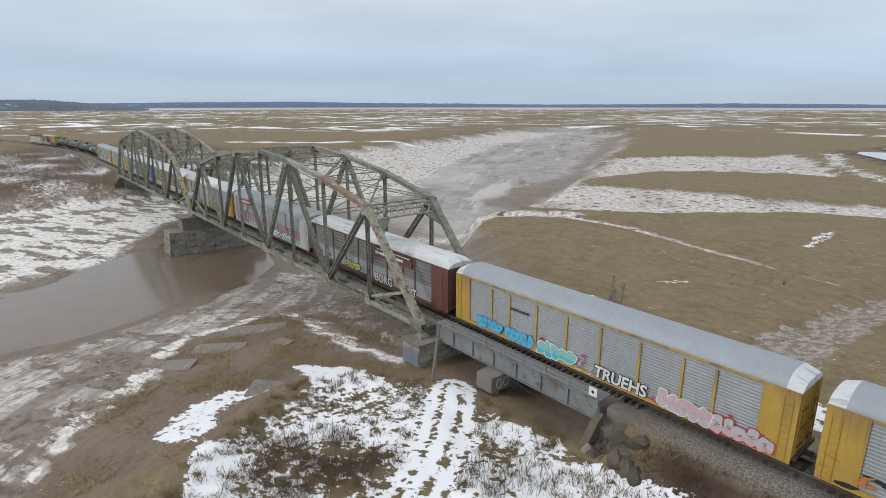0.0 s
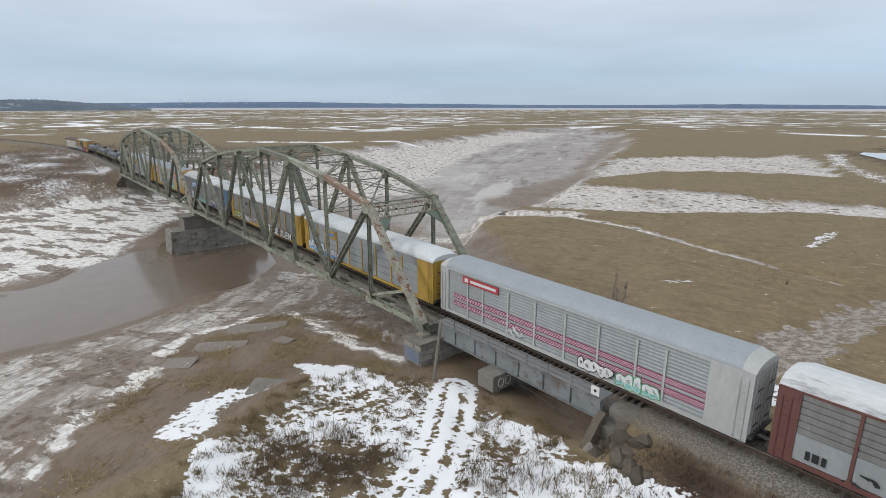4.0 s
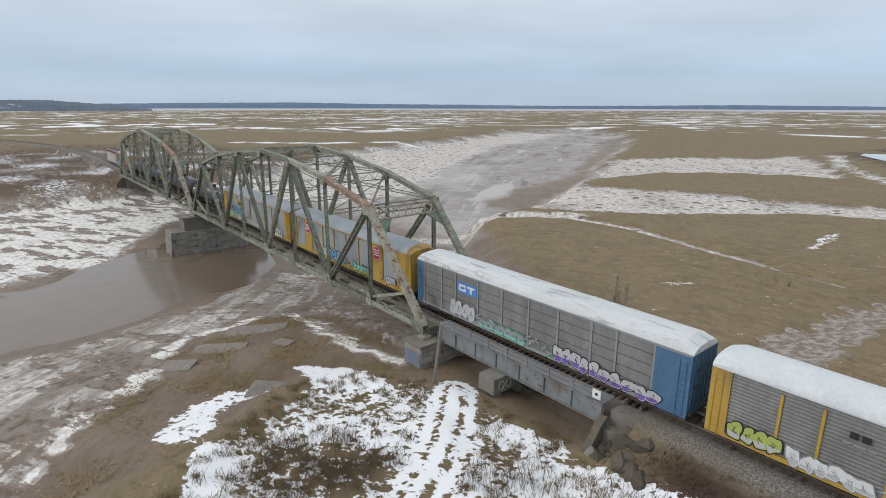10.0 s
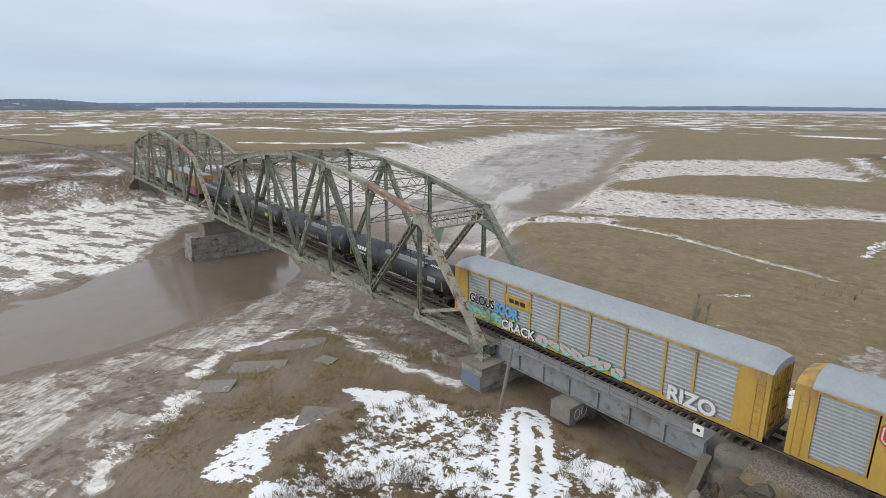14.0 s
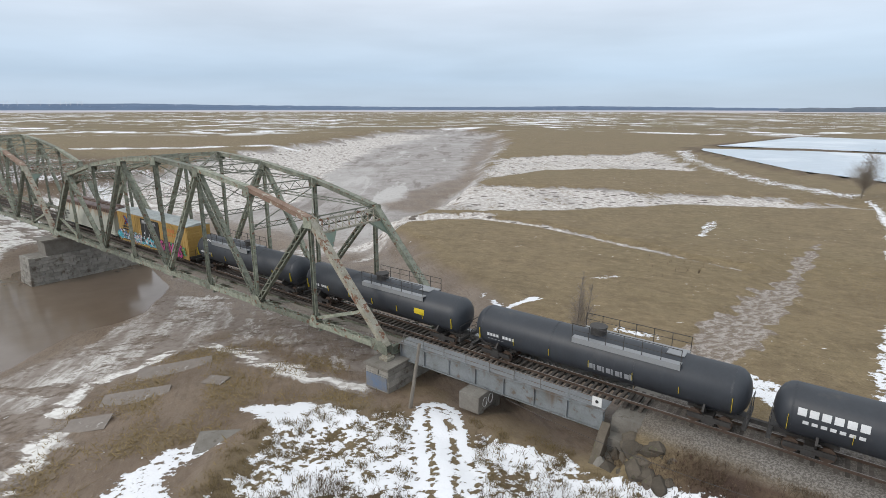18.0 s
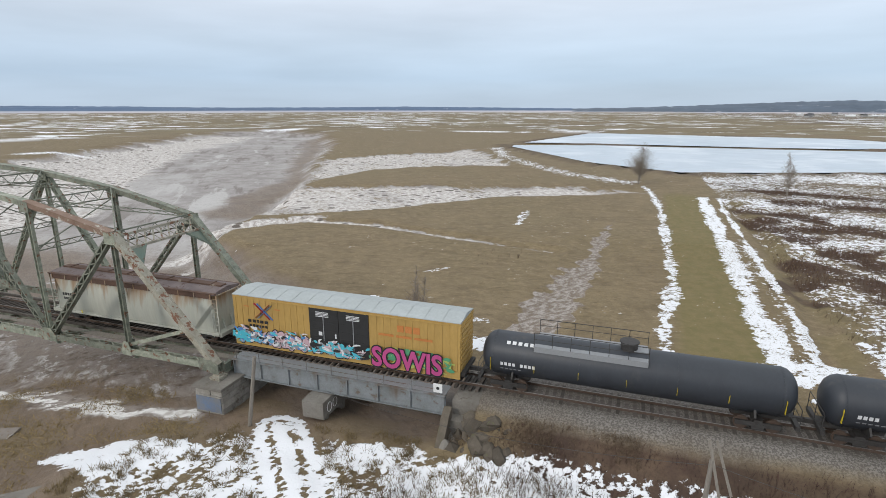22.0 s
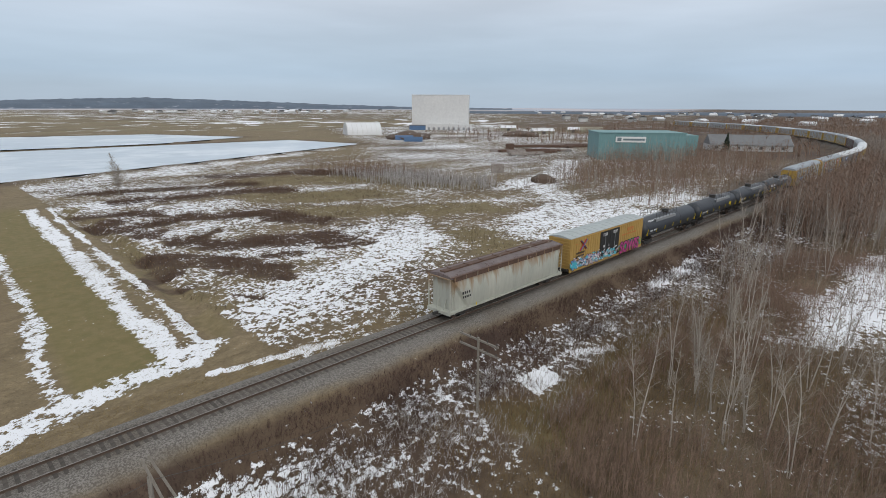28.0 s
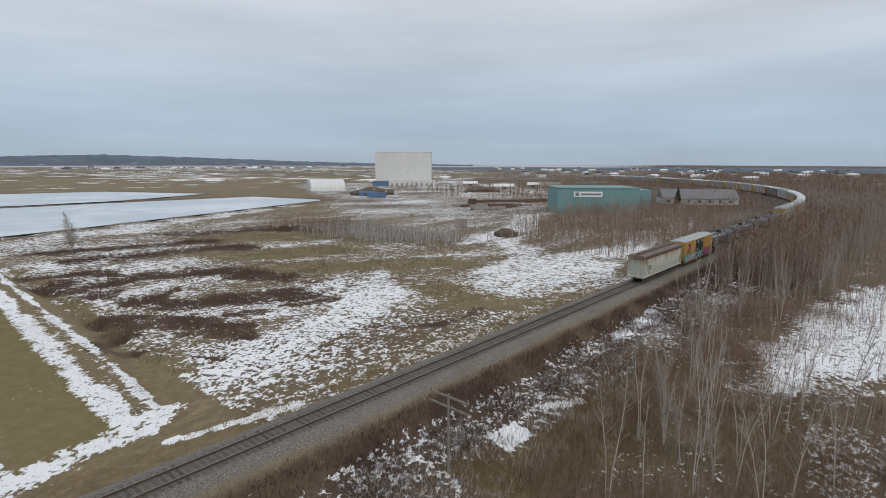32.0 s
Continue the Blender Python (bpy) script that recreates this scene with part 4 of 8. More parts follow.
def truss_span():
    span = thing("truss_span", "weathered olive-grey riveted steel through truss span with rust", "bridge", "truss spans of the bridge")

    def tx(i):
        return -i * PANEL if 0 < i < 8 else (-0.15 if i == 0 else -SPAN + 0.15)

    for side in (-HALF, HALF):
        low = [(tx(i), side, LOW) for i in range(9)]
        high = [None if t is None else (tx(i), side, t) for i, t in enumerate(TOP)]
        for i in range(8):
            bm = bmesh.new()
            a, b = Vector(low[i]), Vector(low[i + 1])
            for s in (-0.26, 0.26):
                bm_bar(bm, a + Vector((0, s, 0)), b + Vector((0, s, 0)), 0.08, 0.52)
            for k in range(12):
                s = 0.24 if k % 2 else -0.24
                for z in (0.265, -0.265):
                    bm_bar(bm, a.lerp(b, k / 12) + Vector((0, s, z)), a.lerp(b, (k + 1) / 12) + Vector((0, -s, z)), 0.09, 0.02)
            part("bottom_chord", bm, "truss", span)
        for i in range(1, 7):
            a, b = Vector(high[i]), Vector(high[i + 1])
            rusty = side < 0 and i in (1, 2)
            bm = bars((a, b, 0.62, 0.46), (a + Vector((0, 0, 0.24)), b + Vector((0, 0, 0.24)), 0.74, 0.03))
            part("top_chord", bm, "chord_rust" if rusty and i == 1 else "truss", span, "rust-streaked top chord" if rusty and i == 1 else "")
        for i, j in ((0, 1), (8, 7)):
            a, b = Vector(low[i]), Vector(high[j])
            up = (b - a).normalized().cross(Vector((0, 1, 0)))
            bm = bars((a, b, 0.62, 0.5), (a + up * 0.26 * (1 if i else -1), b + up * 0.26 * (1 if i else -1), 0.74, 0.03))
            part("end_post", bm, "truss_rust" if side < 0 and i == 0 else "truss", span, "flaking end post" if side < 0 and i == 0 else "")
        for i, j, k in ((1, 0, 1), (7, 8, 7)):
            a, b = Vector(low[j]), Vector(high[k])
            q = a.lerp(b, 0.27)
            part("collision_strut", bars(((tx(i), side, LOW + 0.45), q, 0.30, 0.26)), "truss", span)
        for i in range(1, 8):
            bm = bmesh.new()
            a, b = Vector(low[i]), Vector(high[i])
            wide = 0.34
            for s in (-wide / 2, wide / 2):
                bm_bar(bm, a + Vector((s, 0, 0)), b + Vector((s, 0, 0)), 0.3, 0.05, up=(1, 0, 0))
            bm_bar(bm, a, b, 0.04, wide, up=(1, 0, 0))
            part("vertical_post", bm, "truss", span)
        for lo, hi, open_web in ((2, 1, False), (2, 3, True), (4, 3, False), (4, 5, True), (6, 5, False), (6, 7, False)):
            bm = bmesh.new()
            a, b = Vector(low[lo]), Vector(high[hi])
            if open_web:
                laced(bm, a, b, 0.58, 0.42, 0.10, 0.46)
            else:
                laced(bm, a, b, 0.54, 0.46, 0.12, 0.62)
            part("diagonal", bm, "truss", span)
        for i in range(9):
            p = low[i]
            g = 0.95 if i % 2 == 0 else 0.5
            for s in (-0.33, 0.33):
                bm = bmesh.new()
                y = p[1] + s
                pts = [(p[0] - g, LOW - 0.36), (p[0] + g, LOW - 0.36), (p[0] + g, LOW + 0.2), (p[0] + g * 0.45, LOW + 0.85), (p[0] - g * 0.45, LOW + 0.85), (p[0] - g, LOW + 0.2)]
                if i in (0, 8):
                    k = -1 if i == 0 else 1
                    pts = [(p[0] + 0.35 * -k, LOW - 0.6), (p[0] + 0.35 * -k, LOW + 0.25), (p[0] + k * 0.3, LOW + 0.6), (p[0] + k * 1.5, LOW + 0.3), (p[0] + k * 1.5, LOW - 0.4)]
                a = [bm.verts.new((x, y - 0.012, z)) for x, z in pts]
                b = [bm.verts.new((x, y + 0.012, z)) for x, z in pts]
                bm.faces.new(a)
                bm.faces.new(b[::-1])
                for k in range(len(pts)):
                    bm.faces.new((a[k], b[k], b[(k + 1) % len(pts)], a[(k + 1) % len(pts)]))
                part("gusset_plate", bm, "truss", span)
            if high[i]:
                q = high[i]
                for s in (-0.335, 0.335):
                    part("gusset_plate", boxes((q[0] - 0.55, q[0] + 0.55, q[1] + s - 0.012, q[1] + s + 0.012, q[2] - 0.75, q[2] + 0.2)), "truss", span)
    for i in range(9):
        x = tx(i)
        bm = boxes((x - 0.03, x + 0.03, -HALF + 0.3, HALF - 0.3, -1.15, -0.42), (x - 0.18, x + 0.18, -HALF + 0.3, HALF - 0.3, -0.44, -0.40), (x - 0.18, x + 0.18, -HALF + 0.3, HALF - 0.3, -1.18, -1.14))
        part("floor_beam", bm, "truss", span)
    for y in (-1.0, 1.0):
        part("stringer", boxes((-SPAN, 0, y - 0.03, y + 0.03, -0.98, -0.38), (-SPAN, 0, y - 0.15, y + 0.15, -0.40, -0.37)), "truss", span)
    for y in (-1.75, 1.75):
        part("guard_timber", boxes((-SPAN, 0, y - 0.11, y + 0.11, -0.17, 0.02)), "tie", span, "long weathered guard timber")
    for y in (-2.35, 2.35):
        part("plank_walk", boxes((-SPAN, 0, y - 0.34, y + 0.34, -0.40, -0.34)), "wood_grey", span, "grey plank walk beside the ties")
    for i in range(8):
        bm = bmesh.new()
        for s in (-1, 1):
            lattice_strut(bm, (tx(i), -s * (HALF - 0.3), LOW - 0.2), (tx(i + 1), s * (HALF - 0.3), LOW - 0.2), 0.28, (0, 0, 1), 0.07, 0.7)
        part("bottom_lateral", bm, "truss", span)
    for i in range(1, 8):
        bm = bmesh.new()
        deep = 0.9
        z = TOP[i] - 0.3
        lattice_strut(bm, (tx(i), -HALF + 0.2, z), (tx(i), HALF - 0.2, z), deep, (0, 0, 1), 0.11, 0.75)
        if 2 <= i <= 6:
            lattice_strut(bm, (tx(i), -HALF + 0.2, 7.6), (tx(i), HALF - 0.2, 7.6), 0.45, (0, 0, 1), 0.08, 0.6)
            for s in (-1, 1):
                bm_bar(bm, (tx(i), -s * (HALF - 0.2), 7.6), (tx(i), s * (HALF - 0.2), z - 0.45), 0.10, 0.08)
        part("sway_frame", bm, "truss", span)
    for i in range(1, 7):
        bm = bmesh.new()
        for s in (-1, 1):
            lattice_strut(bm, (tx(i), -s * (HALF - 0.3), TOP[i] + 0.12), (tx(i + 1), s * (HALF - 0.3), TOP[i + 1] + 0.12), 0.3, (0, 0, 1), 0.08, 0.7)
        part("top_lateral", bm, "truss", span)
    for i, j in ((1, 0), (7, 8)):
        a, b = Vector((tx(i), 0, TOP[i])), Vector((tx(j), 0, LOW))
        d = (b - a).normalized()
        bm = bmesh.new()
        for k in (0.25, 1.55):
            p = a + d * k
            bm_bar(bm, p + Vector((0, -HALF + 0.3, 0)), p + Vector((0, HALF - 0.3, 0)), 0.22, 0.18)
        n = 9
        for k in range(n):
            y0, y1 = -HALF + 0.4 + k * (2 * HALF - 0.8) / n, -HALF + 0.4 + (k + 1) * (2 * HALF - 0.8) / n
            for u, v in ((0.25, 1.55), (1.55, 0.25)):
                bm_bar(bm, a + d * u + Vector((0, y0, 0)), a + d * v + Vector((0, y1, 0)), 0.14, 0.05)
        portal = part("portal_frame", bm, "truss_rust", span, "rust-flaked portal lattice")
        for s in (-1, 1):
            bm = bmesh.new()
            p, q = a + d * 1.5 + Vector((0, s * (HALF - 2.0), 0)), a + d * 3.4 + Vector((0, s * (HALF - 0.25), 0))
            bm_bar(bm, p, q, 0.24, 0.16)
            r = a + d * 1.6 + Vector((0, s * (HALF - 0.3), 0))
            v = [bm.verts.new(o) for o in (p, q, r)]
            bm.faces.new(v)
            part("knee_brace", bm, "truss_green", portal, "green-painted knee brace")
    for x in (-0.15, -SPAN + 0.15):
        for y in (-HALF, HALF):
            bm = boxes((x - 0.45, x + 0.45, y - 0.5, y + 0.5, LOW - 0.95, LOW - 0.82))
            for k in range(5):
                bm_tube(bm, (x - 0.36 + k * 0.18, y - 0.45, LOW - 1.04), (x - 0.36 + k * 0.18, y + 0.45, LOW - 1.04), 0.085, 8)
            bm_prism(bm, [(y - 0.3, LOW - 0.82), (y + 0.3, LOW - 0.82), (y + 0.14, LOW - 0.55), (y - 0.14, LOW - 0.55)], x - 0.3, x + 0.3)
            part("bearing", bm, "truss_rust", span, "rusty roller bearing")
    return span


span = truss_span()
copy_thing(span, pose(-72.8, 0, 0))


# ---- the short girder span on the near bank ----
def girder_span():
    g = thing("girder_span", "grey steel plate girder span with walkway and handrail", "bridge")
    x0, x1 = 0.35, 18.2
    for y, s in ((-2.85, -1), (2.85, 1)):
        web = part("girder", boxes((x0, x1, y - 0.02, y + 0.02, -1.48, -0.14)), "girder", g)
        part("top_flange", boxes((x0, x1, y - 0.24, y + 0.24, -0.14, -0.08)), "girder", web)
        part("bottom_flange", boxes((x0, x1, y - 0.24, y + 0.24, -1.53, -1.48)), "girder", web)
        n = 7
        for k in range(n + 1):
            x = x0 + 0.1 + (x1 - x0 - 0.2) * k / n
            part("stiffener", boxes((x - 0.03, x + 0.03, y + s * 0.02, y + s * 0.17, -1.46, -0.15)), "girder", g)
        rail = part("handrail", bars(((x0 + 0.4, y + s * 0.12, 0.72), (x1 - 0.2, y + s * 0.12, 0.72), 0.05, 0.05), ((x0 + 0.4, y + s * 0.12, 0.32), (x1 - 0.2, y + s * 0.12, 0.32), 0.035, 0.035)), "girder", g)
        for k in range(9):
            x = x0 + 0.4 + (x1 - x0 - 0.8) * k / 8
            part("rail_post", bars(((x, y + s * 0.12, -0.1), (x, y + s * 0.12, 0.74), 0.05, 0.05)), "girder", rail)
        part("walkway", boxes((x0, x1, min(y, y - s * 1.25), max(y, y - s * 1.25), -0.06, -0.02)), "grey_plate", g)
    part("sign_board", boxes((17.35, 18.0, -3.05, -3.02, 0.12, 0.78)), "white", g, "white square sign board")
    bm = bmesh.new()
    bm_tube(bm, (17.68, -3.052, 0.45), (17.68, -3.060, 0.45), 0.12, 10)
    part("sign_mark", bm, "black", g, "black dot on the sign")
    return g


girder_span()


# ---- piers and abutments ----
def courses(parent, x0, x1, y0, y1, z0, z1, rise_h=0.55, run=1.3, batter=0.04, nose=0.0):
    """Stone blocks laid in courses round a solid core."""
    n = int((z1 - z0) / rise_h + 0.5)
    h = (z1 - z0) / n
    rnd = random.Random(int(x0 * 10) + 77)
    for c in range(n):
        o = (n - 1 - c) * batter
        za, zb = z0 + c * h, z0 + (c + 1) * h - 0.025
        faces = [((x1 + o, y0 - o), (x1 + o, y1 + o), (1, 0)), ((x0 - o, y0 - o), (x1 + o, y0 - o), (0, -1))]
        for (ax, ay), (bx, by), (nx, ny) in faces:
            ln = math.hypot(bx - ax, by - ay)
            m = max(2, int(ln / run))
            cut = [0] + [(k + (0.25 if c % 2 else -0.15) + rnd.uniform(-0.15, 0.15)) / m for k in range(1, m)] + [1]
            for u, v in zip(cut, cut[1:]):
                p, q = (ax + (bx - ax) * u, ay + (by - ay) * u), (ax + (bx - ax) * v, ay + (by - ay) * v)
                d = 0.45
                out = rnd.uniform(0.0, 0.05)
                gap = 0.025
                xs = (min(p[0], q[0]) + (gap if ny else 0), max(p[0], q[0]) - (gap if ny else 0))
                ys = (min(p[1], q[1]) + (gap if nx else 0), max(p[1], q[1]) - (gap if nx else 0))
                if nx:
                    bx_ = (xs[0] - d, xs[0] + out, ys[0], ys[1])
                else:
                    bx_ = (xs[0], xs[1], ys[0] - out, ys[0] + d)
                part("stone", boxes((*bx_, za, zb)), "stone", parent)
    e = 0.06
    part("core", boxes((x0 - n * batter, x1 - e, y0 + e, y1 - e, z0, z1 - 0.03)), "concrete", parent)


pier = thing("river_pier", "coursed grey stone river pier standing in brown water", "bridge pier")
courses(pier, -75.0, -70.9, -8.9, 8.9, -9.2, -3.7)
part("upper_shaft", boxes((-74.4, -71.2, -6.4, 6.4, -3.75, -1.4)), "concrete", pier)
part("cap", boxes((-74.7, -70.9, -6.8, 6.8, -1.42, -1.15)), "concrete", pier)
pier = thing("bank_pier", "stained stone pier under the portal with blue paint", "bridge pier")
courses(pier, -1.3, 1.15, -5.4, 5.4, -4.6, -1.55, 0.5, 1.0, 0.02)
part("cap", boxes((-1.45, 1.3, -5.6, 5.6, -1.57, -1.35)), "concrete", pier)
part("painted_patch", boxes((-1.2, 1.1, -5.54, -5.48, -3.4, -2.2)), "blue_paint", pier, "faded blue painted patch")
bent = thing("bent_pier", "low concrete pier cap on short posts", "bridge pier")
part("cap", boxes((7.55, 9.3, -4.4, 4.4, -2.95, -1.6)), "concrete", bent)
for y in (-3.7, -1.3, 1.3, 3.7):
    for x in (7.9, 8.95):
        part("post", boxes((x - 0.22, x + 0.22, y - 0.25, y + 0.25, -4.9, -2.9)), "concrete", bent)
for k, (y, z) in enumerate(((-3.55, -2.3), (-2.75, -2.3))):
    bm = bmesh.new()
    for i in range(14):
        a, b = i * math.tau / 14, (i + 1) * math.tau / 14
        bm_bar(bm, (9.312, y + 0.3 * math.cos(a), z + 0.38 * math.sin(a)), (9.312, y + 0.3 * math.cos(b), z + 0.38 * math.sin(b)), 0.02, 0.06, up=(1, 0, 0))
    part("painted_ring", bm, "white", bent, "white sprayed ring")
for name, x0, x1, k, lab in (("near_abutment", 18.25, 21.0, 1, "stained concrete abutment with a sloping wing wall"), ("far_abutment", -148.5, -145.2, -1, "far stone abutment in the river bank")):
    ab = thing(name, lab, "abutment")
    part("seat", boxes((x0, x1, -3.5, 3.5, -9.0, -1.55)), "concrete", ab)
    part("back_wall", boxes((x0 + 0.35, x1 - 0.4, -2.6, 2.6, -1.56, -0.45)), "concrete", ab)
    for s in (-1, 1):
        bm = bmesh.new()
        w0, w1 = (x0 - 0.05, x0 + 0.5) if k > 0 else (x1 - 0.5, x1 + 0.05)
        pts = [(s * 3.2, -0.7), (s * 3.8, -1.1), (s * 4.6, -2.0), (s * 5.6, -3.1), (s * 5.6, -9.0), (s * 3.2, -9.0)]
        bm_prism(bm, pts, w0, w1)
        part("wing_wall", bm, "rubble", ab, "rough earth-stained stone wing wall")

# ---- ties ----
tie_mesh = mesh_of("tie", boxes((-0.115, 0.115, -1.3, 1.3, -0.36, -0.165)), "tie")
tie_rnd = random.Random(2)
bm = bmesh.new()
for i in range(-330, 900):
    s0 = 18.4 + i * 0.53
    if 0 <= i < 190:
        t = new("tie", tie_mesh)
        t.parent = track
        t.matrix_basis = pose(s0, tie_rnd.uniform(-0.05, 0.05), tie_rnd.uniform(-0.015, 0.01), 0, 0, tie_rnd.uniform(-1.2, 1.2))
    else:
        m = on_track(s0)
        v = bm_box(bm, -0.115, 0.115, -1.3, 1.3, -0.36, -0.165)
        for q in v:
            q.co = m @ q.co
tagged(part("far_ties", bm, "tie", track), "dark wooden ties", kind="stuff")


# ---- the train ----
M["rust_brown"] = mat("rust_brown_steel", (0.135, 0.075, 0.052), 0.85, 0.0, (0.09, 0.055, 0.04), 1.5, spot=(0.24, 0.20, 0.16), spot_scale=1.2, spot_at=0.62)
M["boxcar_roof"] = mat("pale_metal_roof", (0.44, 0.475, 0.475), 0.6, 0.1, (0.38, 0.41, 0.41), 0.5)

def truck(parent, x):
    """A two-axle railway truck."""
    t = part("truck", boxes((x - 1.25, x + 1.25, -1.12, -0.98, 0.42, 0.72), (x - 1.25, x + 1.25, 0.98, 1.12, 0.42, 0.72), (x - 0.25, x + 0.25, -1.1, 1.1, 0.5, 0.85), (x - 0.35, x + 0.35, -1.14, -0.96, 0.25, 0.6), (x - 0.35, x + 0.35, 0.96, 1.14, 0.25, 0.6)), "steel_dark", parent)
    for dx in (-0.88, 0.88):
        for y in (-0.75, 0.75):
            bm = bmesh.new()
            bm_tube(bm, (x + dx, y - 0.065, 0.44), (x + dx, y + 0.065, 0.44), 0.44, 16)
            part("wheel", bm, "rail", t)
    return t


def coupler(parent, x, s):
    part("coupler", boxes((min(x, x + s * 0.75), max(x, x + s * 0.75), -0.12, 0.12, 0.68, 0.95)), "steel_dark", parent)


def rack_side(bm, s, wide, x0, x1, z0, z1, rows, style):
    """A folded side sheet: proud lips that catch the light, or wide sheets parted by dark joints."""
    dz = (z1 - z0) / rows
    prof = []
    for r in range(rows):
        z = z0 + r * dz
        if style == "lip":
            prof += [(wide - 0.065, z), (wide - 0.065, z + 0.55 * dz), (wide - 0.02, z + 0.60 * dz), (wide - 0.02, z + 0.76 * dz), (wide - 0.065, z + 0.98 * dz)]
        else:
            prof += [(wide - 0.10, z), (wide - 0.03, z + 0.01), (wide - 0.03, z + dz - 0.055), (wide - 0.10, z + dz - 0.05)]
    va, vb = [bm.verts.new((x0, s * y, z)) for y, z in prof], [bm.verts.new((x1, s * y, z)) for y, z in prof]
    for i in range(len(prof) - 1):
        bm.faces.new((va[i], vb[i], vb[i + 1], va[i + 1]))


BAYS_A = (-12.0, -9.2, -7.15, -4.3, -1.4, 1.5, 4.5, 7.4, 9.4, 12.0)
BAYS_B = (-12.7, -10.0, -8.05, -5.1, -2.2, 0.7, 3.6, 6.55, 8.55, 11.35)


def autorack(end, post, panel, roof, skirt=None, bays=BAYS_B, style="lip", rows=18, cap=None, post_top=0.35):
    skirt = skirt or post
    cap = cap or roof
    c = thing("autorack", "enclosed autorack railcar", "railcar", "autoracks of the train")
    half, wide, sill, eave, crown = 13.72, 1.58, 0.62, 4.82, 5.70
    part("underframe", boxes((-half, half, -1.45, 1.45, 0.72, 1.05)), "steel_dark", c)
    n = len(bays) - 1
    for s in (-1, 1):
        part("side_sill", boxes((-half, half, s * wide - 0.05, s * wide + 0.05, sill, sill + 0.28)), skirt, c)
        for k in range(n):
            bm = bmesh.new()
            rack_side(bm, s, wide, bays[k], bays[k + 1], sill + 0.28, eave - 0.02, rows, style)
            part("side_panel", bm, panel, c)
        for k in range(n + 1):
            x = bays[k]
            w = 0.075 if 0 < k < n else 0.11
            bm = boxes((x - w, x + w, s * wide - 0.05, s * wide + 0.07, sill, eave - (post_top if 0 < k < n else 0.0)))
            foot = [(x - 0.26, sill), (x + 0.26, sill), (x + 0.07, sill + 0.55), (x - 0.07, sill + 0.55)]
            va = [bm.verts.new((px, s * (wide + 0.052), pz)) for px, pz in foot]
            vb = [bm.verts.new((px, s * (wide + 0.066), pz)) for px, pz in foot]
            bm.faces.new(va)
            bm.faces.new(vb[::-1])
            for i in range(4):
                bm.faces.new((va[i], vb[i], vb[(i + 1) % 4], va[(i + 1) % 4]))
            part("side_post", bm, post, c)
        part("top_rail", boxes((-half, half, s * wide - 0.07, s * wide + 0.04, eave - 0.08, eave + 0.05)), post if roof != "roof_white" else roof, c)
        for e in (-1, 1):
            x0, x1 = (-half, bays[0]) if e < 0 else (bays[-1], half)
            face = part("end_panel", boxes((x0, x1, s * wide - 0.06, s * wide + 0.02, sill, eave)), end, c)
            xm = (x0 + x1) / 2
            y0, y1 = sorted((s * (wide + 0.02), s * (wide + 0.05)))
            part("panel_rim", boxes((x0 + 0.12, x0 + 0.20, y0, y1, sill + 0.4, eave - 0.25), (x1 - 0.20, x1 - 0.12, y0, y1, sill + 0.4, eave - 0.25), (x0 + 0.12, x1 - 0.12, y0, y1, eave - 0.25, eave - 0.17), (x0 + 0.12, x1 - 0.12, y0, y1, sill + 0.32, sill + 0.40)), end, face)
            part("data_plate", boxes((xm - 0.18, xm + 0.22, *sorted((s * (wide + 0.021), s * (wide + 0.03))), 2.2, 2.5)), "ink_grey", face, "small stencilled plate")
    prof = [(-wide - 0.02, eave), (-wide - 0.02, eave + 0.12), (-1.38, crown - 0.42), (-1.0, crown - 0.15), (-0.5, crown - 0.03), (0.0, crown), (0.5, crown - 0.03), (1.0, crown - 0.15), (1.38, crown - 0.42), (wide + 0.02, eave + 0.12), (wide + 0.02, eave)]
    bm = bmesh.new()
    cut = half - 0.75
    va, vb = [bm.verts.new((-cut, y, z)) for y, z in prof], [bm.verts.new((cut, y, z)) for y, z in prof]
    for i in range(len(prof) - 1):
        bm.faces.new((va[i], vb[i], vb[i + 1], va[i + 1]))
    part("roof", bm, roof, c, smooth=True)
    for e in (-1, 1):
        bm = bmesh.new()
        va = [bm.verts.new((e * cut, y, z)) for y, z in prof]
        vb = [bm.verts.new((e * (half + 0.02), y, eave + (z - eave) * 0.62)) for y, z in prof]
        for i in range(len(prof) - 1):
            bm.faces.new((va[i], vb[i], vb[i + 1], va[i + 1]))
        bm.faces.new(vb)
        part("roof_end", bm, cap, c, "sloping roof end")
        for s in (-1, 1):
            bm = bmesh.new()
            y0, y1 = sorted((s * 0.03, s * (wide - 0.04)))
            x0, x1 = sorted((e * (half - 0.06), e * (half + 0.02)))
            bm_box(bm, x0, x1, y0, y1, sill + 0.25, eave + 0.05)
            for k in range(4):
                y = y0 + (y1 - y0) * (k + 0.5) / 4
                bm_box(bm, *sorted((e * half, e * (half + 0.07))), y - 0.05, y + 0.05, sill + 0.3, eave)
            door = part("end_door", bm, end, c)
            part("latch", boxes(*[(*sorted((e * (half + 0.07), e * (half + 0.10))), (y0 + y1) / 2 - 0.35, (y0 + y1) / 2 + 0.35, z, z + 0.07) for z in (1.5, 2.6, 3.7)]), "steel_dark", door)
        part("end_sill", boxes((*sorted((e * half, e * (half + 0.22))), -1.5, 1.5, 0.85, 1.05)), "steel_dark", c)
        coupler(c, e * (half - 0.1), e)
        bm = bmesh.new()
        y = -wide - 0.1
        x = e * (half - 0.5)
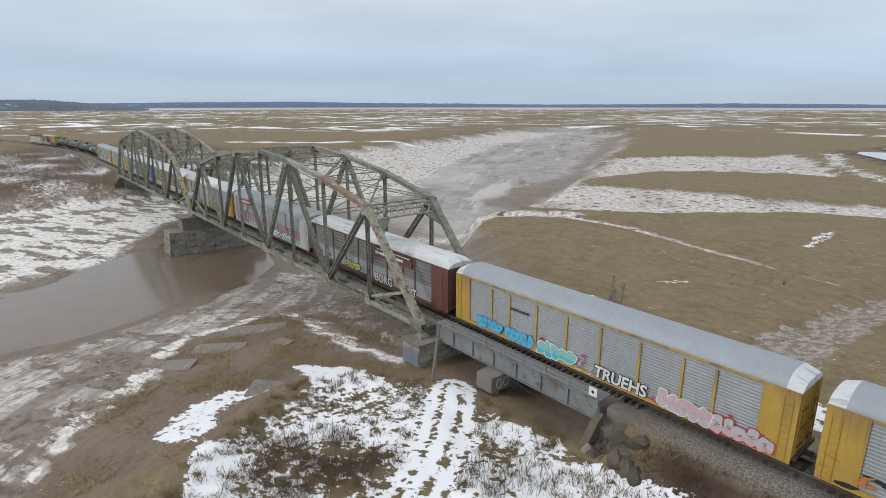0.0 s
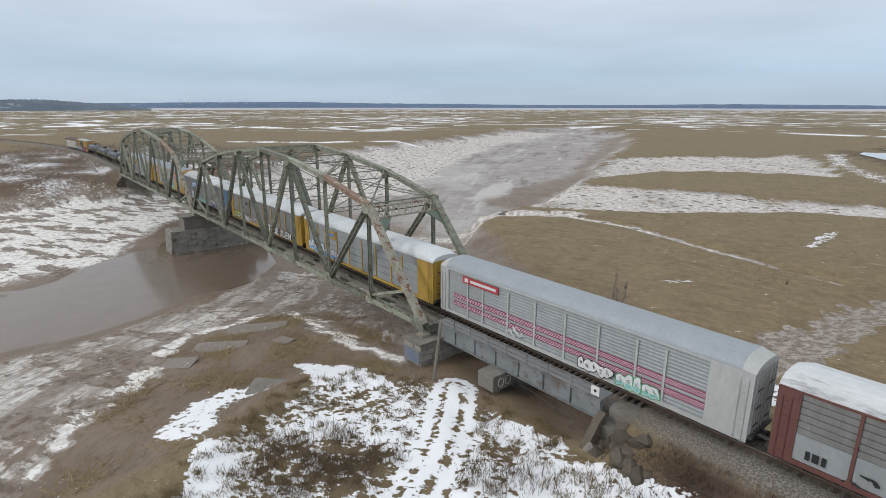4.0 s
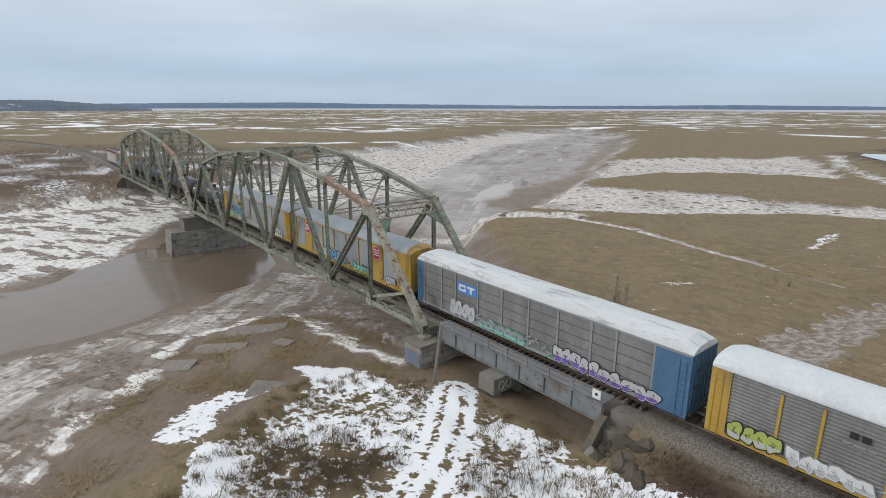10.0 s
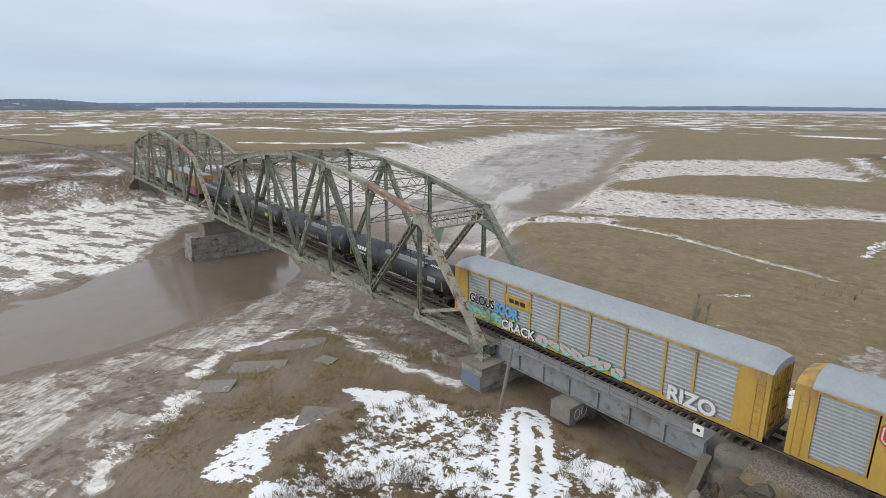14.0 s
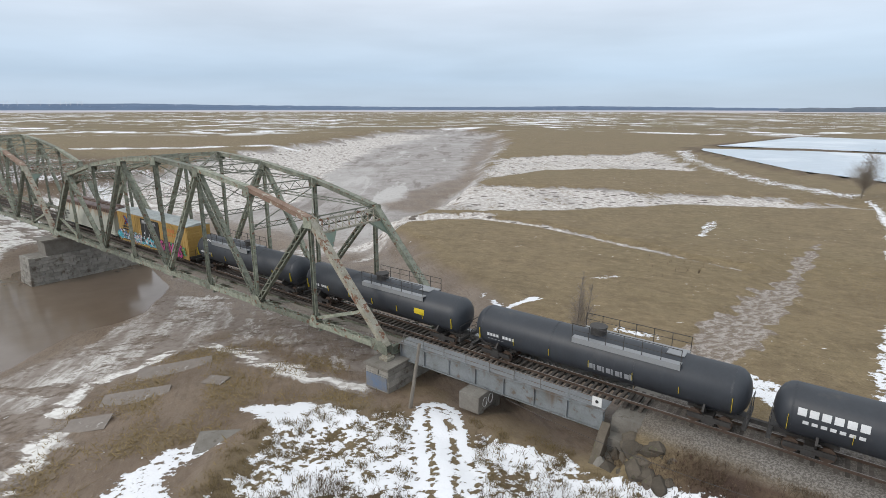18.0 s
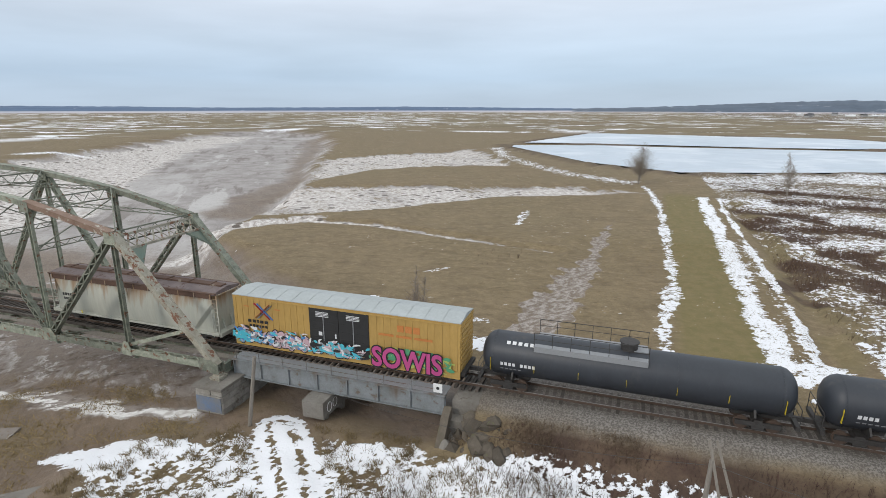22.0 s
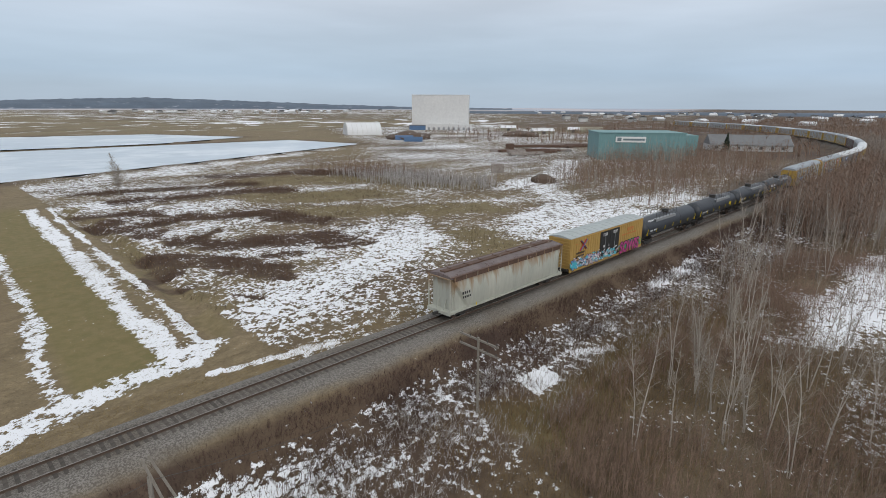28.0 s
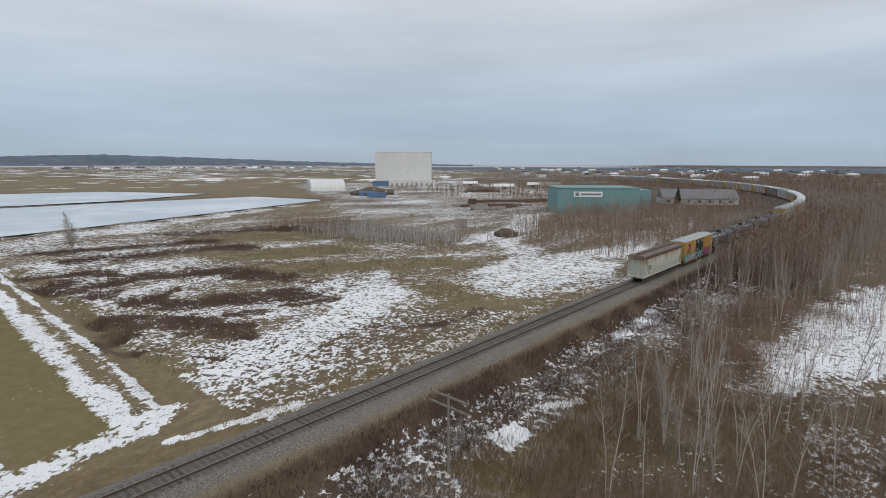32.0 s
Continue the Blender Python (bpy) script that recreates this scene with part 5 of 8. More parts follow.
        for z in [0.7 + 0.42 * k for k in range(9)]:
            bm_bar(bm, (x - 0.22, y, z), (x + 0.22, y, z), 0.03, 0.03)
        bm_bar(bm, (x - 0.22, y, 0.6), (x - 0.22, y, 4.4), 0.03, 0.03)
        bm_bar(bm, (x + 0.22, y, 0.6), (x + 0.22, y, 4.4), 0.03, 0.03)
        part("ladder", bm, end, c)
        truck(c, e * 10.1)
    return c


def tank_car():
    c = thing("tank_car", "black cylindrical tank railcar with grey top platform", "railcar", "tank cars of the train")
    r, half, z = 1.50, 9.72, 2.46
    bm = bmesh.new()
    n = 40
    stops = [(-half, 0.0), (-half + 0.03, 0.45), (-half + 0.14, 0.85), (-half + 0.34, 1.2), (-half + 0.62, 1.42), (-half + 0.9, r), (half - 0.9, r), (half - 0.62, 1.42), (half - 0.34, 1.2), (half - 0.14, 0.85), (half - 0.03, 0.45), (half, 0.0)]
    rings = []
    for x, q in stops:
        rings.append([bm.verts.new((x, max(q, 0.01) * math.cos(i * math.tau / n), z + max(q, 0.01) * math.sin(i * math.tau / n))) for i in range(n)])
    for u, v in zip(rings, rings[1:]):
        for i in range(n):
            bm.faces.new((u[i], v[i], v[(i + 1) % n], u[(i + 1) % n]))
    part("tank", bm, "tank", c, smooth=True)
    for x in (-half + 0.95, -3.0, 3.0, half - 0.95):
        bm = bmesh.new()
        for i in range(n):
            a, b = i * math.tau / n, (i + 1) * math.tau / n
            bm_bar(bm, (x, (r + 0.005) * math.cos(a), z + (r + 0.005) * math.sin(a)), (x, (r + 0.005) * math.cos(b), z + (r + 0.005) * math.sin(b)), 0.02, 0.1, up=(1, 0, 0))
        part("weld_seam", bm, "tank", c)
    top = z + r
    p = part("platform", boxes((-1.4, 5.8, -1.25, -0.45, top - 0.28, top - 0.23), (-1.4, 5.8, 0.45, 1.25, top - 0.28, top - 0.23), (4.7, 5.8, -0.45, 0.45, top - 0.02, top + 0.03), (-1.4, 5.8, -1.30, -1.25, top - 0.62, top - 0.23), (-1.4, 5.8, 1.25, 1.30, top - 0.62, top - 0.23)), "grey_plate", c, "grey grated walkway")
    for s in (-1, 1):
        bm = bars(((-1.4, s * 1.27, top + 0.75), (5.8, s * 1.27, top + 0.75), 0.04, 0.04), ((-1.4, s * 1.27, top + 0.3), (5.8, s * 1.27, top + 0.3), 0.03, 0.03))
        for k in range(7):
            bm_bar(bm, (-1.4 + k * 1.2, s * 1.27, top - 0.25), (-1.4 + k * 1.2, s * 1.27, top + 0.77), 0.04, 0.04)
        part("platform_rail", bm, "steel_dark", p)
    bm = bmesh.new()
    bm_tube(bm, (0, 0, top - 0.05), (0, 0, top + 0.45), 0.55, 16)
    bm_tube(bm, (0, 0, top + 0.45), (0, 0, top + 0.52), 0.62, 16)
    part("manway", bm, "steel_dark", c)
    for k, x in enumerate((-8.9, -5.9, -3.0, 0.0, 3.0, 5.9, 8.9)):
        for s in (-1, 1):
            big = k in (0, 6)
            y = s * (math.sqrt(r * r - 0.3 ** 2) + 0.012)
            hgt = 0.46 if big else 0.27
            bm = bars(((x, y - s * 0.06, z - 0.3 - hgt), (x, y + s * 0.02, z - 0.3 + hgt), 0.02, 0.17, (0, 1, 0)))
            part("reflector", bm, "mark_yellow", c, "yellow reflective strip")
    for e in (-1, 1):
        bm = boxes((*sorted((e * 6.3, e * 9.75)), -0.35, 0.35, 0.72, 1.05), (*sorted((e * 9.55, e * 9.8)), -1.45, 1.45, 0.75, 1.02))
        for s in (-1, 1):
            bm_bar(bm, (e * 7.4, s * 0.5, 0.9), (e * 7.4, s * 1.25, 1.55), 0.9, 0.12, up=(1, 0, 0))
        part("stub_sill", bm, "steel_dark", c)
        bm = bmesh.new()
        for y in (-1.4, 0, 1.4):
            bm_bar(bm, (e * 9.75, y, 1.0), (e * 9.75, y, 2.1), 0.04, 0.04)
        bm_bar(bm, (e * 9.75, -1.4, 2.1), (e * 9.75, 1.4, 2.1), 0.04, 0.04)
        bm_bar(bm, (e * 9.75, -1.4, 1.55), (e * 9.75, 1.4, 1.55), 0.03, 0.03)
        part("end_rail", bm, "steel_dark", c)
        coupler(c, e * 9.6, e)
        truck(c, e * 7.7)
    return c


def boxcar():
    c = thing("boxcar", "yellow steel boxcar with black double doors and graffiti", "railcar", "freight cars of the train")
    half, wide, z0, z1 = 9.55, 1.55, 1.0, 4.75
    part("body", boxes((-half, half, -wide, wide, z0, z1)), "box_yellow", c)
    for s in (-1, 1):
        for k in range(34):
            x = -half + 0.25 + k * (2 * half - 0.5) / 33
            if abs(x) < 2.55:
                continue
            part("side_rib", boxes((x - 0.05, x + 0.05, *sorted((s * wide, s * (wide + 0.03))), z0 + 0.15, z1 - 0.15)), "box_yellow", c)
        part("side_sill", boxes((-half, half, *sorted((s * (wide - 0.05), s * (wide + 0.05))), z0 - 0.45, z0 + 0.12)), "box_yellow", c)
        for x0, x1 in ((-2.5, -0.02), (0.02, 2.5)):
            bm = boxes((x0, x1, *sorted((s * wide, s * (wide + 0.07))), z0 + 0.1, z1 - 0.2))
            door = part("door", bm, "black", c, "black plug door")
            for k in range(5):
                z = z0 + 0.4 + k * 0.65
                part("door_rib", boxes((x0 + 0.1, x1 - 0.1, *sorted((s * (wide + 0.07), s * (wide + 0.09))), z, z + 0.18)), "black", door)
            part("lock_bar", boxes(((x0 + x1) / 2 - 0.03, (x0 + x1) / 2 + 0.03, *sorted((s * (wide + 0.09), s * (wide + 0.13))), z0 + 0.2, z1 - 0.4)), "grey_plate", door)
        part("door_track", boxes((-half + 3.6, half - 0.8, *sorted((s * wide, s * (wide + 0.10))), z1 - 0.2, z1 - 0.1)), "box_yellow", c)
    bm = bmesh.new()
    bm_prism(bm, [(-wide - 0.03, z1), (-wide - 0.03, z1 + 0.06), (0, z1 + 0.32), (wide + 0.03, z1 + 0.06), (wide + 0.03, z1)], -half - 0.02, half + 0.02)
    roof = part("roof", bm, "boxcar_roof", c, "pale grey roof")
    for k in range(1, 14):
        x = -half + k * 2 * half / 14
        part("roof_seam", bars(((x, -wide, z1 + 0.07), (x, 0, z1 + 0.33), 0.06, 0.04), ((x, wide, z1 + 0.07), (x, 0, z1 + 0.33), 0.05, 0.015)), "boxcar_roof", roof)
    for e in (-1, 1):
        for k in range(9):
            z = z0 + 0.3 + k * 0.4
            part("end_rib", boxes((*sorted((e * half, e * (half + 0.07))), -wide + 0.1, wide - 0.1, z, z + 0.2)), "box_yellow", c)
        part("end_sill", boxes((*sorted((e * (half - 0.1), e * (half + 0.3))), -1.4, 1.4, 0.75, 1.0)), "steel_dark", c)
        coupler(c, e * (half + 0.0), e)
        truck(c, e * 7.0)
    part("underframe", boxes((-half, half, -0.4, 0.4, 0.55, 1.0)), "steel_dark", c)
    return c


def hopper_car():
    c = thing("covered_hopper", "pale grey covered hopper car with rusty roof", "railcar", "freight cars of the train")
    half, z0, z1 = 8.55, 1.05, 4.35
    bm = bmesh.new()
    # bulged side sheets, folded in behind a slanting edge at both ends
    levels = [k * 0.15 for k in range(22)] + [z1 - z0]
    away_in = [k * 0.1 for k in range(22)]
    rings = []
    for x, a in [(-half + v, v) for v in away_in] + [(half - v, v) for v in reversed(away_in)]:
        fold = 2.75 - 1.5 * a if x < 0 else 2.2 - 1.2 * a
        side = []
        for h in levels:
            full = 1.42 + 0.20 * math.sin(math.pi * min(1.0, (h + 0.1) / 3.1)) ** 0.8
            side.append((1.31 + (full - 1.31) * min(1.0, max(0.0, (h - fold) / 0.40)), z0 + h))
        side[-1] = (1.46, z1)
        rings.append([bm.verts.new((x, -y, z)) for y, z in side] + [bm.verts.new((x, y, z)) for y, z in reversed(side)])
    ring_n = len(rings[0])
    for u, v in zip(rings, rings[1:]):
        for i in range(ring_n):
            bm.faces.new((u[i], v[i], v[(i + 1) % ring_n], u[(i + 1) % ring_n]))
    bm.faces.new(rings[0])
    bm.faces.new(rings[-1][::-1])
    part("body", bm, "hopper", c)
    for s in (-1, 1):
        part("side_sill", boxes((-9.0, 9.0, *sorted((s * 1.28, s * 1.56)), 0.86, 1.06)), "hopper", c)
        part("top_sill", boxes((-8.6, 8.6, *sorted((s * 1.5, s * 1.57)), z1 - 0.30, z1 + 0.10)), "rust_brown", c, "rust-brown band below the roof edge")
        for k in range(12):
            x = -8.5 + k * 17.0 / 11
            part("band_post", boxes((x - 0.035, x + 0.035, *sorted((s * 1.57, s * 1.62)), z1 - 0.34, z1 + 0.12)), "hopper", c)
        bm = bars(((-9.0, s * 1.5, z1 + 0.16), (9.0, s * 1.5, z1 + 0.16), 0.26, 0.04))
        for k in range(10):
            bm_bar(bm, (-9 + k * 2.0, s * 1.45, z1), (-9 + k * 2.0, s * 1.5, z1 + 0.15), 0.05, 0.05)
        part("running_board", bm, "rust_brown", c)
        for k in range(3):
            x = -4.6 + k * 4.6
            part("side_weld", boxes((x - 0.03, x + 0.03, *sorted((s * 1.58, s * 1.62)), z0 + 1.3, z1 - 0.3)), "hopper", c)
    bm = bmesh.new()
    bm_prism(bm, [(-1.5, z1), (-1.3, z1 + 0.25), (0, z1 + 0.42), (1.3, z1 + 0.25), (1.5, z1)], -8.9, 8.9)
    part("roof", bm, "hopper_roof", c, "rusted roof with pale patches")
    part("hatch_trough", boxes((-8.6, 8.6, -0.32, 0.32, z1 + 0.36, z1 + 0.52)), "rust_brown", c)
    for k in range(8):
        x = -7.6 + k * 2.17
        part("hatch", boxes((x - 0.05, x + 0.05, -0.4, 0.4, z1 + 0.5, z1 + 0.58)), "rust_brown", c)
    for k in range(3):
        x = -4.0 + k * 4.0
        bm = bmesh.new()
        a = [bm.verts.new(p) for p in ((x - 1.8, -1.1, z0 + 0.05), (x + 1.8, -1.1, z0 + 0.05), (x + 1.8, 1.1, z0 + 0.05), (x - 1.8, 1.1, z0 + 0.05))]
        b = [bm.verts.new(p) for p in ((x - 0.5, -0.5, 0.4), (x + 0.5, -0.5, 0.4), (x + 0.5, 0.5, 0.4), (x - 0.5, 0.5, 0.4))]
        for i in range(4):
            bm.faces.new((a[i], a[(i + 1) % 4], b[(i + 1) % 4], b[i]))
        bm.faces.new(b)
        part("outlet", bm, "steel_dark", c)
    for e in (-1, 1):
        bm = boxes((*sorted((e * 8.2, e * 9.2)), -1.5, 1.5, 0.78, 1.08))
        part("end_platform", bm, "hopper", c)
        bm = bmesh.new()
        bm.faces.new([bm.verts.new(p) for p in ((e * 8.57, -1.4, z1 - 0.1), (e * 8.57, 1.4, z1 - 0.1), (e * 8.2, 1.3, 2.6), (e * 8.2, -1.3, 2.6))])
        for y in (-1.45, 1.45):
            bm_bar(bm, (e * 9.0, y, 0.7), (e * 9.0, y, z1 + 0.1), 0.09, 0.09)
            bm_bar(bm, (e * 8.4, y, 0.7), (e * 8.4, y, z1 + 0.1), 0.05, 0.05)
            for k in range(9):
                bm_bar(bm, (e * 8.4, y, 1.0 + k * 0.38), (e * 9.0, y, 1.0 + k * 0.38), 0.03, 0.03)
        bm_bar(bm, (e * 9.0, -1.45, z1), (e * 9.0, 1.45, z1), 0.09, 0.09)
        for y in (-0.5, 0.5):
            bm_bar(bm, (e * 8.9, y, 1.0), (e * 7.9, y, z1 - 0.4), 0.1, 0.1)
        part("end_frame", bm, "hopper", c)
        coupler(c, e * 9.1, e)
        truck(c, e * 6.9)
    part("center_sill", boxes((-9.0, 9.0, -0.3, 0.3, 0.6, 0.95)), "steel_dark", c)
    for ob in c.children:
        if ob.name.startswith(("truck", "coupler")):
            ob.matrix_basis = pose(0.42 if ob.data.vertices[0].co.x > 0 else -0.42, 0, 0)
        else:
            ob.data.transform(Matrix.Diagonal((1.052, 1, 1, 1)))
    return c


RACK, TANKL = 28.6, 20.6
rear = -322.3
CARS = []
kinds = {
    "a": autorack("yellow", "yellow", "autorack_galv", "roof_grey", cap="roof_frost", bays=BAYS_A, rows=19),
    "b": autorack("maroon", "maroon", "autorack_dull", "roof_frost", style="seam", rows=10, post_top=0.05),
    "c": autorack("autorack_light", "autorack_light", "autorack_galv", "roof_grey", rows=16, cap="autorack_light"),
    "d": autorack("yellow", "yellow", "autorack_galv", "roof_white", style="seam", rows=5),
    "e": autorack("yellow", "yellow", "autorack_dull", "roof_white", rows=18),
    "f": autorack("blue", "grey_plate", "autorack_dull", "roof_frost", style="seam", rows=5, post_top=0.1),
    "g": autorack("yellow", "yellow", "autorack_galv", "roof_grey", rows=18, cap="yellow", post_top=0.0),
    "h": autorack("yellow", "yellow", "autorack_galv", "roof_grey", rows=14, cap="roof_grey", post_top=0.2, bays=BAYS_A),
}
tagged(kinds["a"], "autorack railcar with yellow ends, grey sides and grey roof")
tagged(kinds["b"], "maroon autorack railcar with grey slatted sides and patchy roof")
tagged(kinds["c"], "silver-grey autorack railcar with magenta side stripes")
tagged(kinds["d"], "yellow-ended autorack railcar with jointed grey sides, white roof")
tagged(kinds["e"], "yellow-ended autorack railcar with dull slatted sides, white roof")
tagged(kinds["f"], "blue-ended autorack railcar with dull jointed sides, patchy roof")
tagged(kinds["g"], "yellow-framed autorack railcar with red octagon emblems, grey roof")
tagged(kinds["h"], "yellow-ended autorack railcar with graffiti along its grey sides")
first_used = set()


def put_car(key, ob, centre):
    if key in first_used:
        ob = copy_thing(ob, Matrix.Identity(4))
    first_used.add(key)
    CARS.append((ob, centre))
    return ob


put_car("hopper", hopper_car(), rear + 9.65)
put_car("box", boxcar(), rear + 30.4)
tank = tank_car()
TANKS = [put_car("tank", tank, rear + 51.0 + k * TANKL) for k in range(4)]
# the walkway of the rear tank car reaches the other way from its manway
for ob in TANKS[0].children:
    if ob.name.startswith("platform"):
        ob.matrix_basis = pose(-4.6, 0, 0)
RACKS = [put_car(key, kinds[key], rear + 137.6 + k * RACK) for k, key in enumerate("hgfedcbaaaadaehcda")]


# ---- lettering, boards and spray paint on the cars ----
def lettering(parent, text, x, z, size, fill, edge, y=-1.655, lean=0.0, wide=1.0, label="spray-painted word"):
    """A sprayed word in fat letters with an outline, on the near side of a car."""
    made = None
    for off, depth, material in ((0.075 * size, 0.0, edge), (0.028 * size, -0.012, fill)):
        cu = bpy.data.curves.new("word", "FONT")
        cu.body, cu.size, cu.offset, cu.extrude, cu.shear, cu.resolution_u = text, size, off, 0.004, lean, 3
        cu.space_character = 0.98
        ob = bpy.data.objects.new("word", cu)
        me = bpy.data.meshes.new_from_object(ob)
        bpy.data.objects.remove(ob)
        bpy.data.curves.remove(cu)
        me.materials.clear()
        me.materials.append(M[material])
        me.transform(Matrix.Translation((x, y + depth, z)) @ Matrix.Rotation(radians(90), 4, "X") @ Matrix.Diagonal((wide, 1, 1, 1)))
        if made is None:
            made = tagged(part("graffiti", me, material, parent, label), kind="stuff")
        else:
            tagged(part("letter_fill", me, material, made), kind="stuff")
    return made


def swirl(parent, x0, x1, z0, z1, colours, seed, n=14, y=-1.652, label="wild spray-painted shapes", size=1.0):
    """Tangled sprayed strokes and patches that cannot be read."""
    r = random.Random(seed)
    first = None
    for c, col in enumerate(colours):
        bm = bmesh.new()
        for k in range(n):
            cx, cz = r.uniform(x0, x1), r.uniform(z0, z1)
            a, ln = r.uniform(0, math.tau), r.uniform(0.25, 0.7) * size
            bend, w = r.uniform(-2.6, 2.6), r.uniform(0.05, 0.17) * size
            prev, m = None, 7
            px, pz = cx, cz
            for j in range(m + 1):
                t = a + bend * j / m
                nx, nz = -math.sin(t), math.cos(t)
                ww = w * math.sin(math.pi * (0.12 + 0.76 * j / m))
                pair = []
                for s in (-1, 1):
                    vx = min(max(px + nx * ww * s, x0 - 0.2), x1 + 0.2)
                    vz = min(max(pz + nz * ww * s, z0 - 0.1), z1 + 0.15)
                    pair.append(bm.verts.new((vx, y - 0.003 * c - 0.0002 * k, vz)))
                if prev:
                    bm.faces.new((prev[0], pair[0], pair[1], prev[1]))
                prev = pair
                px, pz = px + math.cos(t) * ln / m * 2, pz + math.sin(t) * ln / m * 1.2
        if first is None:
            first = tagged(part("graffiti", bm, col, parent, label), kind="stuff")
        else:
            tagged(part("spray_layer", bm, col, first), kind="stuff")
    return first


def tag(parent, x0, x1, z0, z1, fill, edge, seed, n=5, y=-1.67, glow=None, label="fat sprayed bubble letters"):
    """Fat overlapping bubble shapes with an outline, inner strokes and a second tone along the foot."""
    r = random.Random(seed)
    outline, inner, lower, lines = bmesh.new(), bmesh.new(), bmesh.new(), bmesh.new()
    wid = (x1 - x0) / n

    def blob(bm, cx, cz, rx, rz, turn, ph, yy, lo=-1e9):
        pts = []
        for i in range(22):
            t = i * math.tau / 22
            q = 1 + 0.13 * math.sin(2 * t + ph) + 0.10 * math.sin(3 * t + 2 * ph) + 0.07 * math.sin(5 * t - ph)
            c_, s_ = math.cos(t), math.sin(t)
            ux, uz = rx * q * math.copysign(abs(c_) ** 0.7, c_), rz * q * math.copysign(abs(s_) ** 0.7, s_)
            pts.append((cx + ux * math.cos(turn) - uz * math.sin(turn), min(cz + ux * math.sin(turn) + uz * math.cos(turn), lo) if lo > -1e8 else cz + ux * math.sin(turn) + uz * math.cos(turn)))
        bm.faces.new([bm.verts.new((px, yy, pz)) for px, pz in pts])

    for k in range(n):
        cx, cz = x0 + wid * (k + 0.5 + r.uniform(-0.1, 0.1)), (z0 + z1) / 2 + r.uniform(-0.08, 0.08) * (z1 - z0)
        rx, rz, turn, ph = wid * r.uniform(0.46, 0.6), (z1 - z0) * r.uniform(0.42, 0.52), r.uniform(-0.35, 0.35), r.uniform(0, 6)
        dy = 0.0012 * k
        blob(outline, cx, cz, rx + 0.07, rz + 0.07, turn, ph, y - dy)
        blob(inner, cx, cz, rx, rz, turn, ph, y - 0.004 - dy)
        blob(lower, cx, cz, rx * 0.9, rz * 0.9, turn, ph, y - 0.0045 - dy, cz - rz * 0.25)
        for j in range(7):
            a = r.uniform(0, math.pi)
            px, pz = cx + r.uniform(-0.3, 0.3) * rx, cz + r.uniform(-0.35, 0.35) * rz
            ln = r.uniform(0.12, 0.5) * min(rx, rz)
            bm_bar(lines, (px - math.cos(a) * ln, y - 0.0055 - dy, pz - math.sin(a) * ln), (px + math.cos(a) * ln, y - 0.0055 - dy, pz + math.sin(a) * ln), 0.004, 0.045, up=(0, 1, 0))
    first = tagged(part("graffiti", outline, edge, parent, label), kind="stuff")
    for bm, m in ((inner, fill), (lower, glow or fill), (lines, edge)):
        tagged(part("spray_layer", bm, m, first), kind="stuff")
    return first


def board(parent, x0, x1, z0, z1, material, marks=(), y=-1.66, label="painted emblem board"):
    b = part("emblem_board", boxes((x0, x1, y - 0.012, y + 0.05, z0, z1)), material, parent, label)
    for m, (u0, u1, v0, v1) in marks:
        part("emblem_bar", boxes((x0 + (x1 - x0) * u0, x0 + (x1 - x0) * u1, y - 0.02, y - 0.012, z0 + (z1 - z0) * v0, z0 + (z1 - z0) * v1)), m, b)
    return b


def bars_on(parent, x, z, widths, high, material, gap=0.12, y=-1.655, label="lettering bar"):
    """A row of plain bars where lettering stands."""
    for w in widths:
        part("lettering_bar", boxes((x, x + w, y - 0.012, y, z, z + high)), material, parent, label)
        x += w + gap


def octagon(parent, x, z, r, y=-1.67):
    first = None
    for k, (q, m) in enumerate(((r, "ink_red"), (r * 0.9, "ink_white"), (r * 0.82, "ink_red"))):
        bm = bmesh.new()
        pts = [(x + q * math.cos(radians(22.5 + 45 * i)), z + q * math.sin(radians(22.5 + 45 * i))) for i in range(8)]
        a = [bm.verts.new((px, y - 0.006 * k, pz)) for px, pz in pts]
        b = [bm.verts.new((px, y + 0.03, pz)) for px, pz in pts]
        bm.faces.new(a)
        for i in range(8):
            bm.faces.new((a[i], a[(i + 1) % 8], b[(i + 1) % 8], b[i]))
        first = part("emblem", bm, m, first or parent, "red and white octagon emblem" if k == 0 else "")
    for dz in (0.3, 0.02, -0.28):
        part("emblem_bar", boxes((x - r * 0.6, x + r * 0.6, y - 0.02, y - 0.013, z + dz * r, z + dz * r + 0.14)), "ink_white", first)


C8, C7, C6, C5, C4, C3, C2, C1, C0 = RACKS[:9]
tag(C1, -10.8, -7.9, 0.8, 1.75, "ink_cyan", "ink_blue", 101, 5, glow="ink_sky")
tag(C1, -7.4, -4.5, 0.75, 1.8, "ink_cyan", "ink_blue", 102, 5, glow="ink_sky")
swirl(C1, -4.2, 0.2, 0.9, 2.1, ("ink_pink", "ink_red"), 11, 9)
tag(C1, -4.0, -0.4, 0.75, 1.85, "ink_mint", "ink_white", 103, 5, y=-1.69, glow="ink_cyan")
swirl(C1, -0.4, 1.2, 0.8, 1.5, ("ink_grey", "ink_rose"), 111, 5, size=0.6)
lettering(C1, "TRUEHS", 1.2, 0.85, 1.2, "ink_white", "ink_black", lean=0.1, wide=0.95)
swirl(C1, 5.8, 12.8, 0.75, 2.0, ("ink_red", "ink_pink"), 112, 10, size=0.8)
tag(C1, 6.0, 9.4, 0.75, 1.9, "ink_rose", "ink_white", 104, 5, y=-1.68, glow="ink_pale")
tag(C1, 9.4, 12.8, 0.7, 1.75, "ink_pale", "ink_red", 105, 5, y=-1.68, glow="ink_rose")
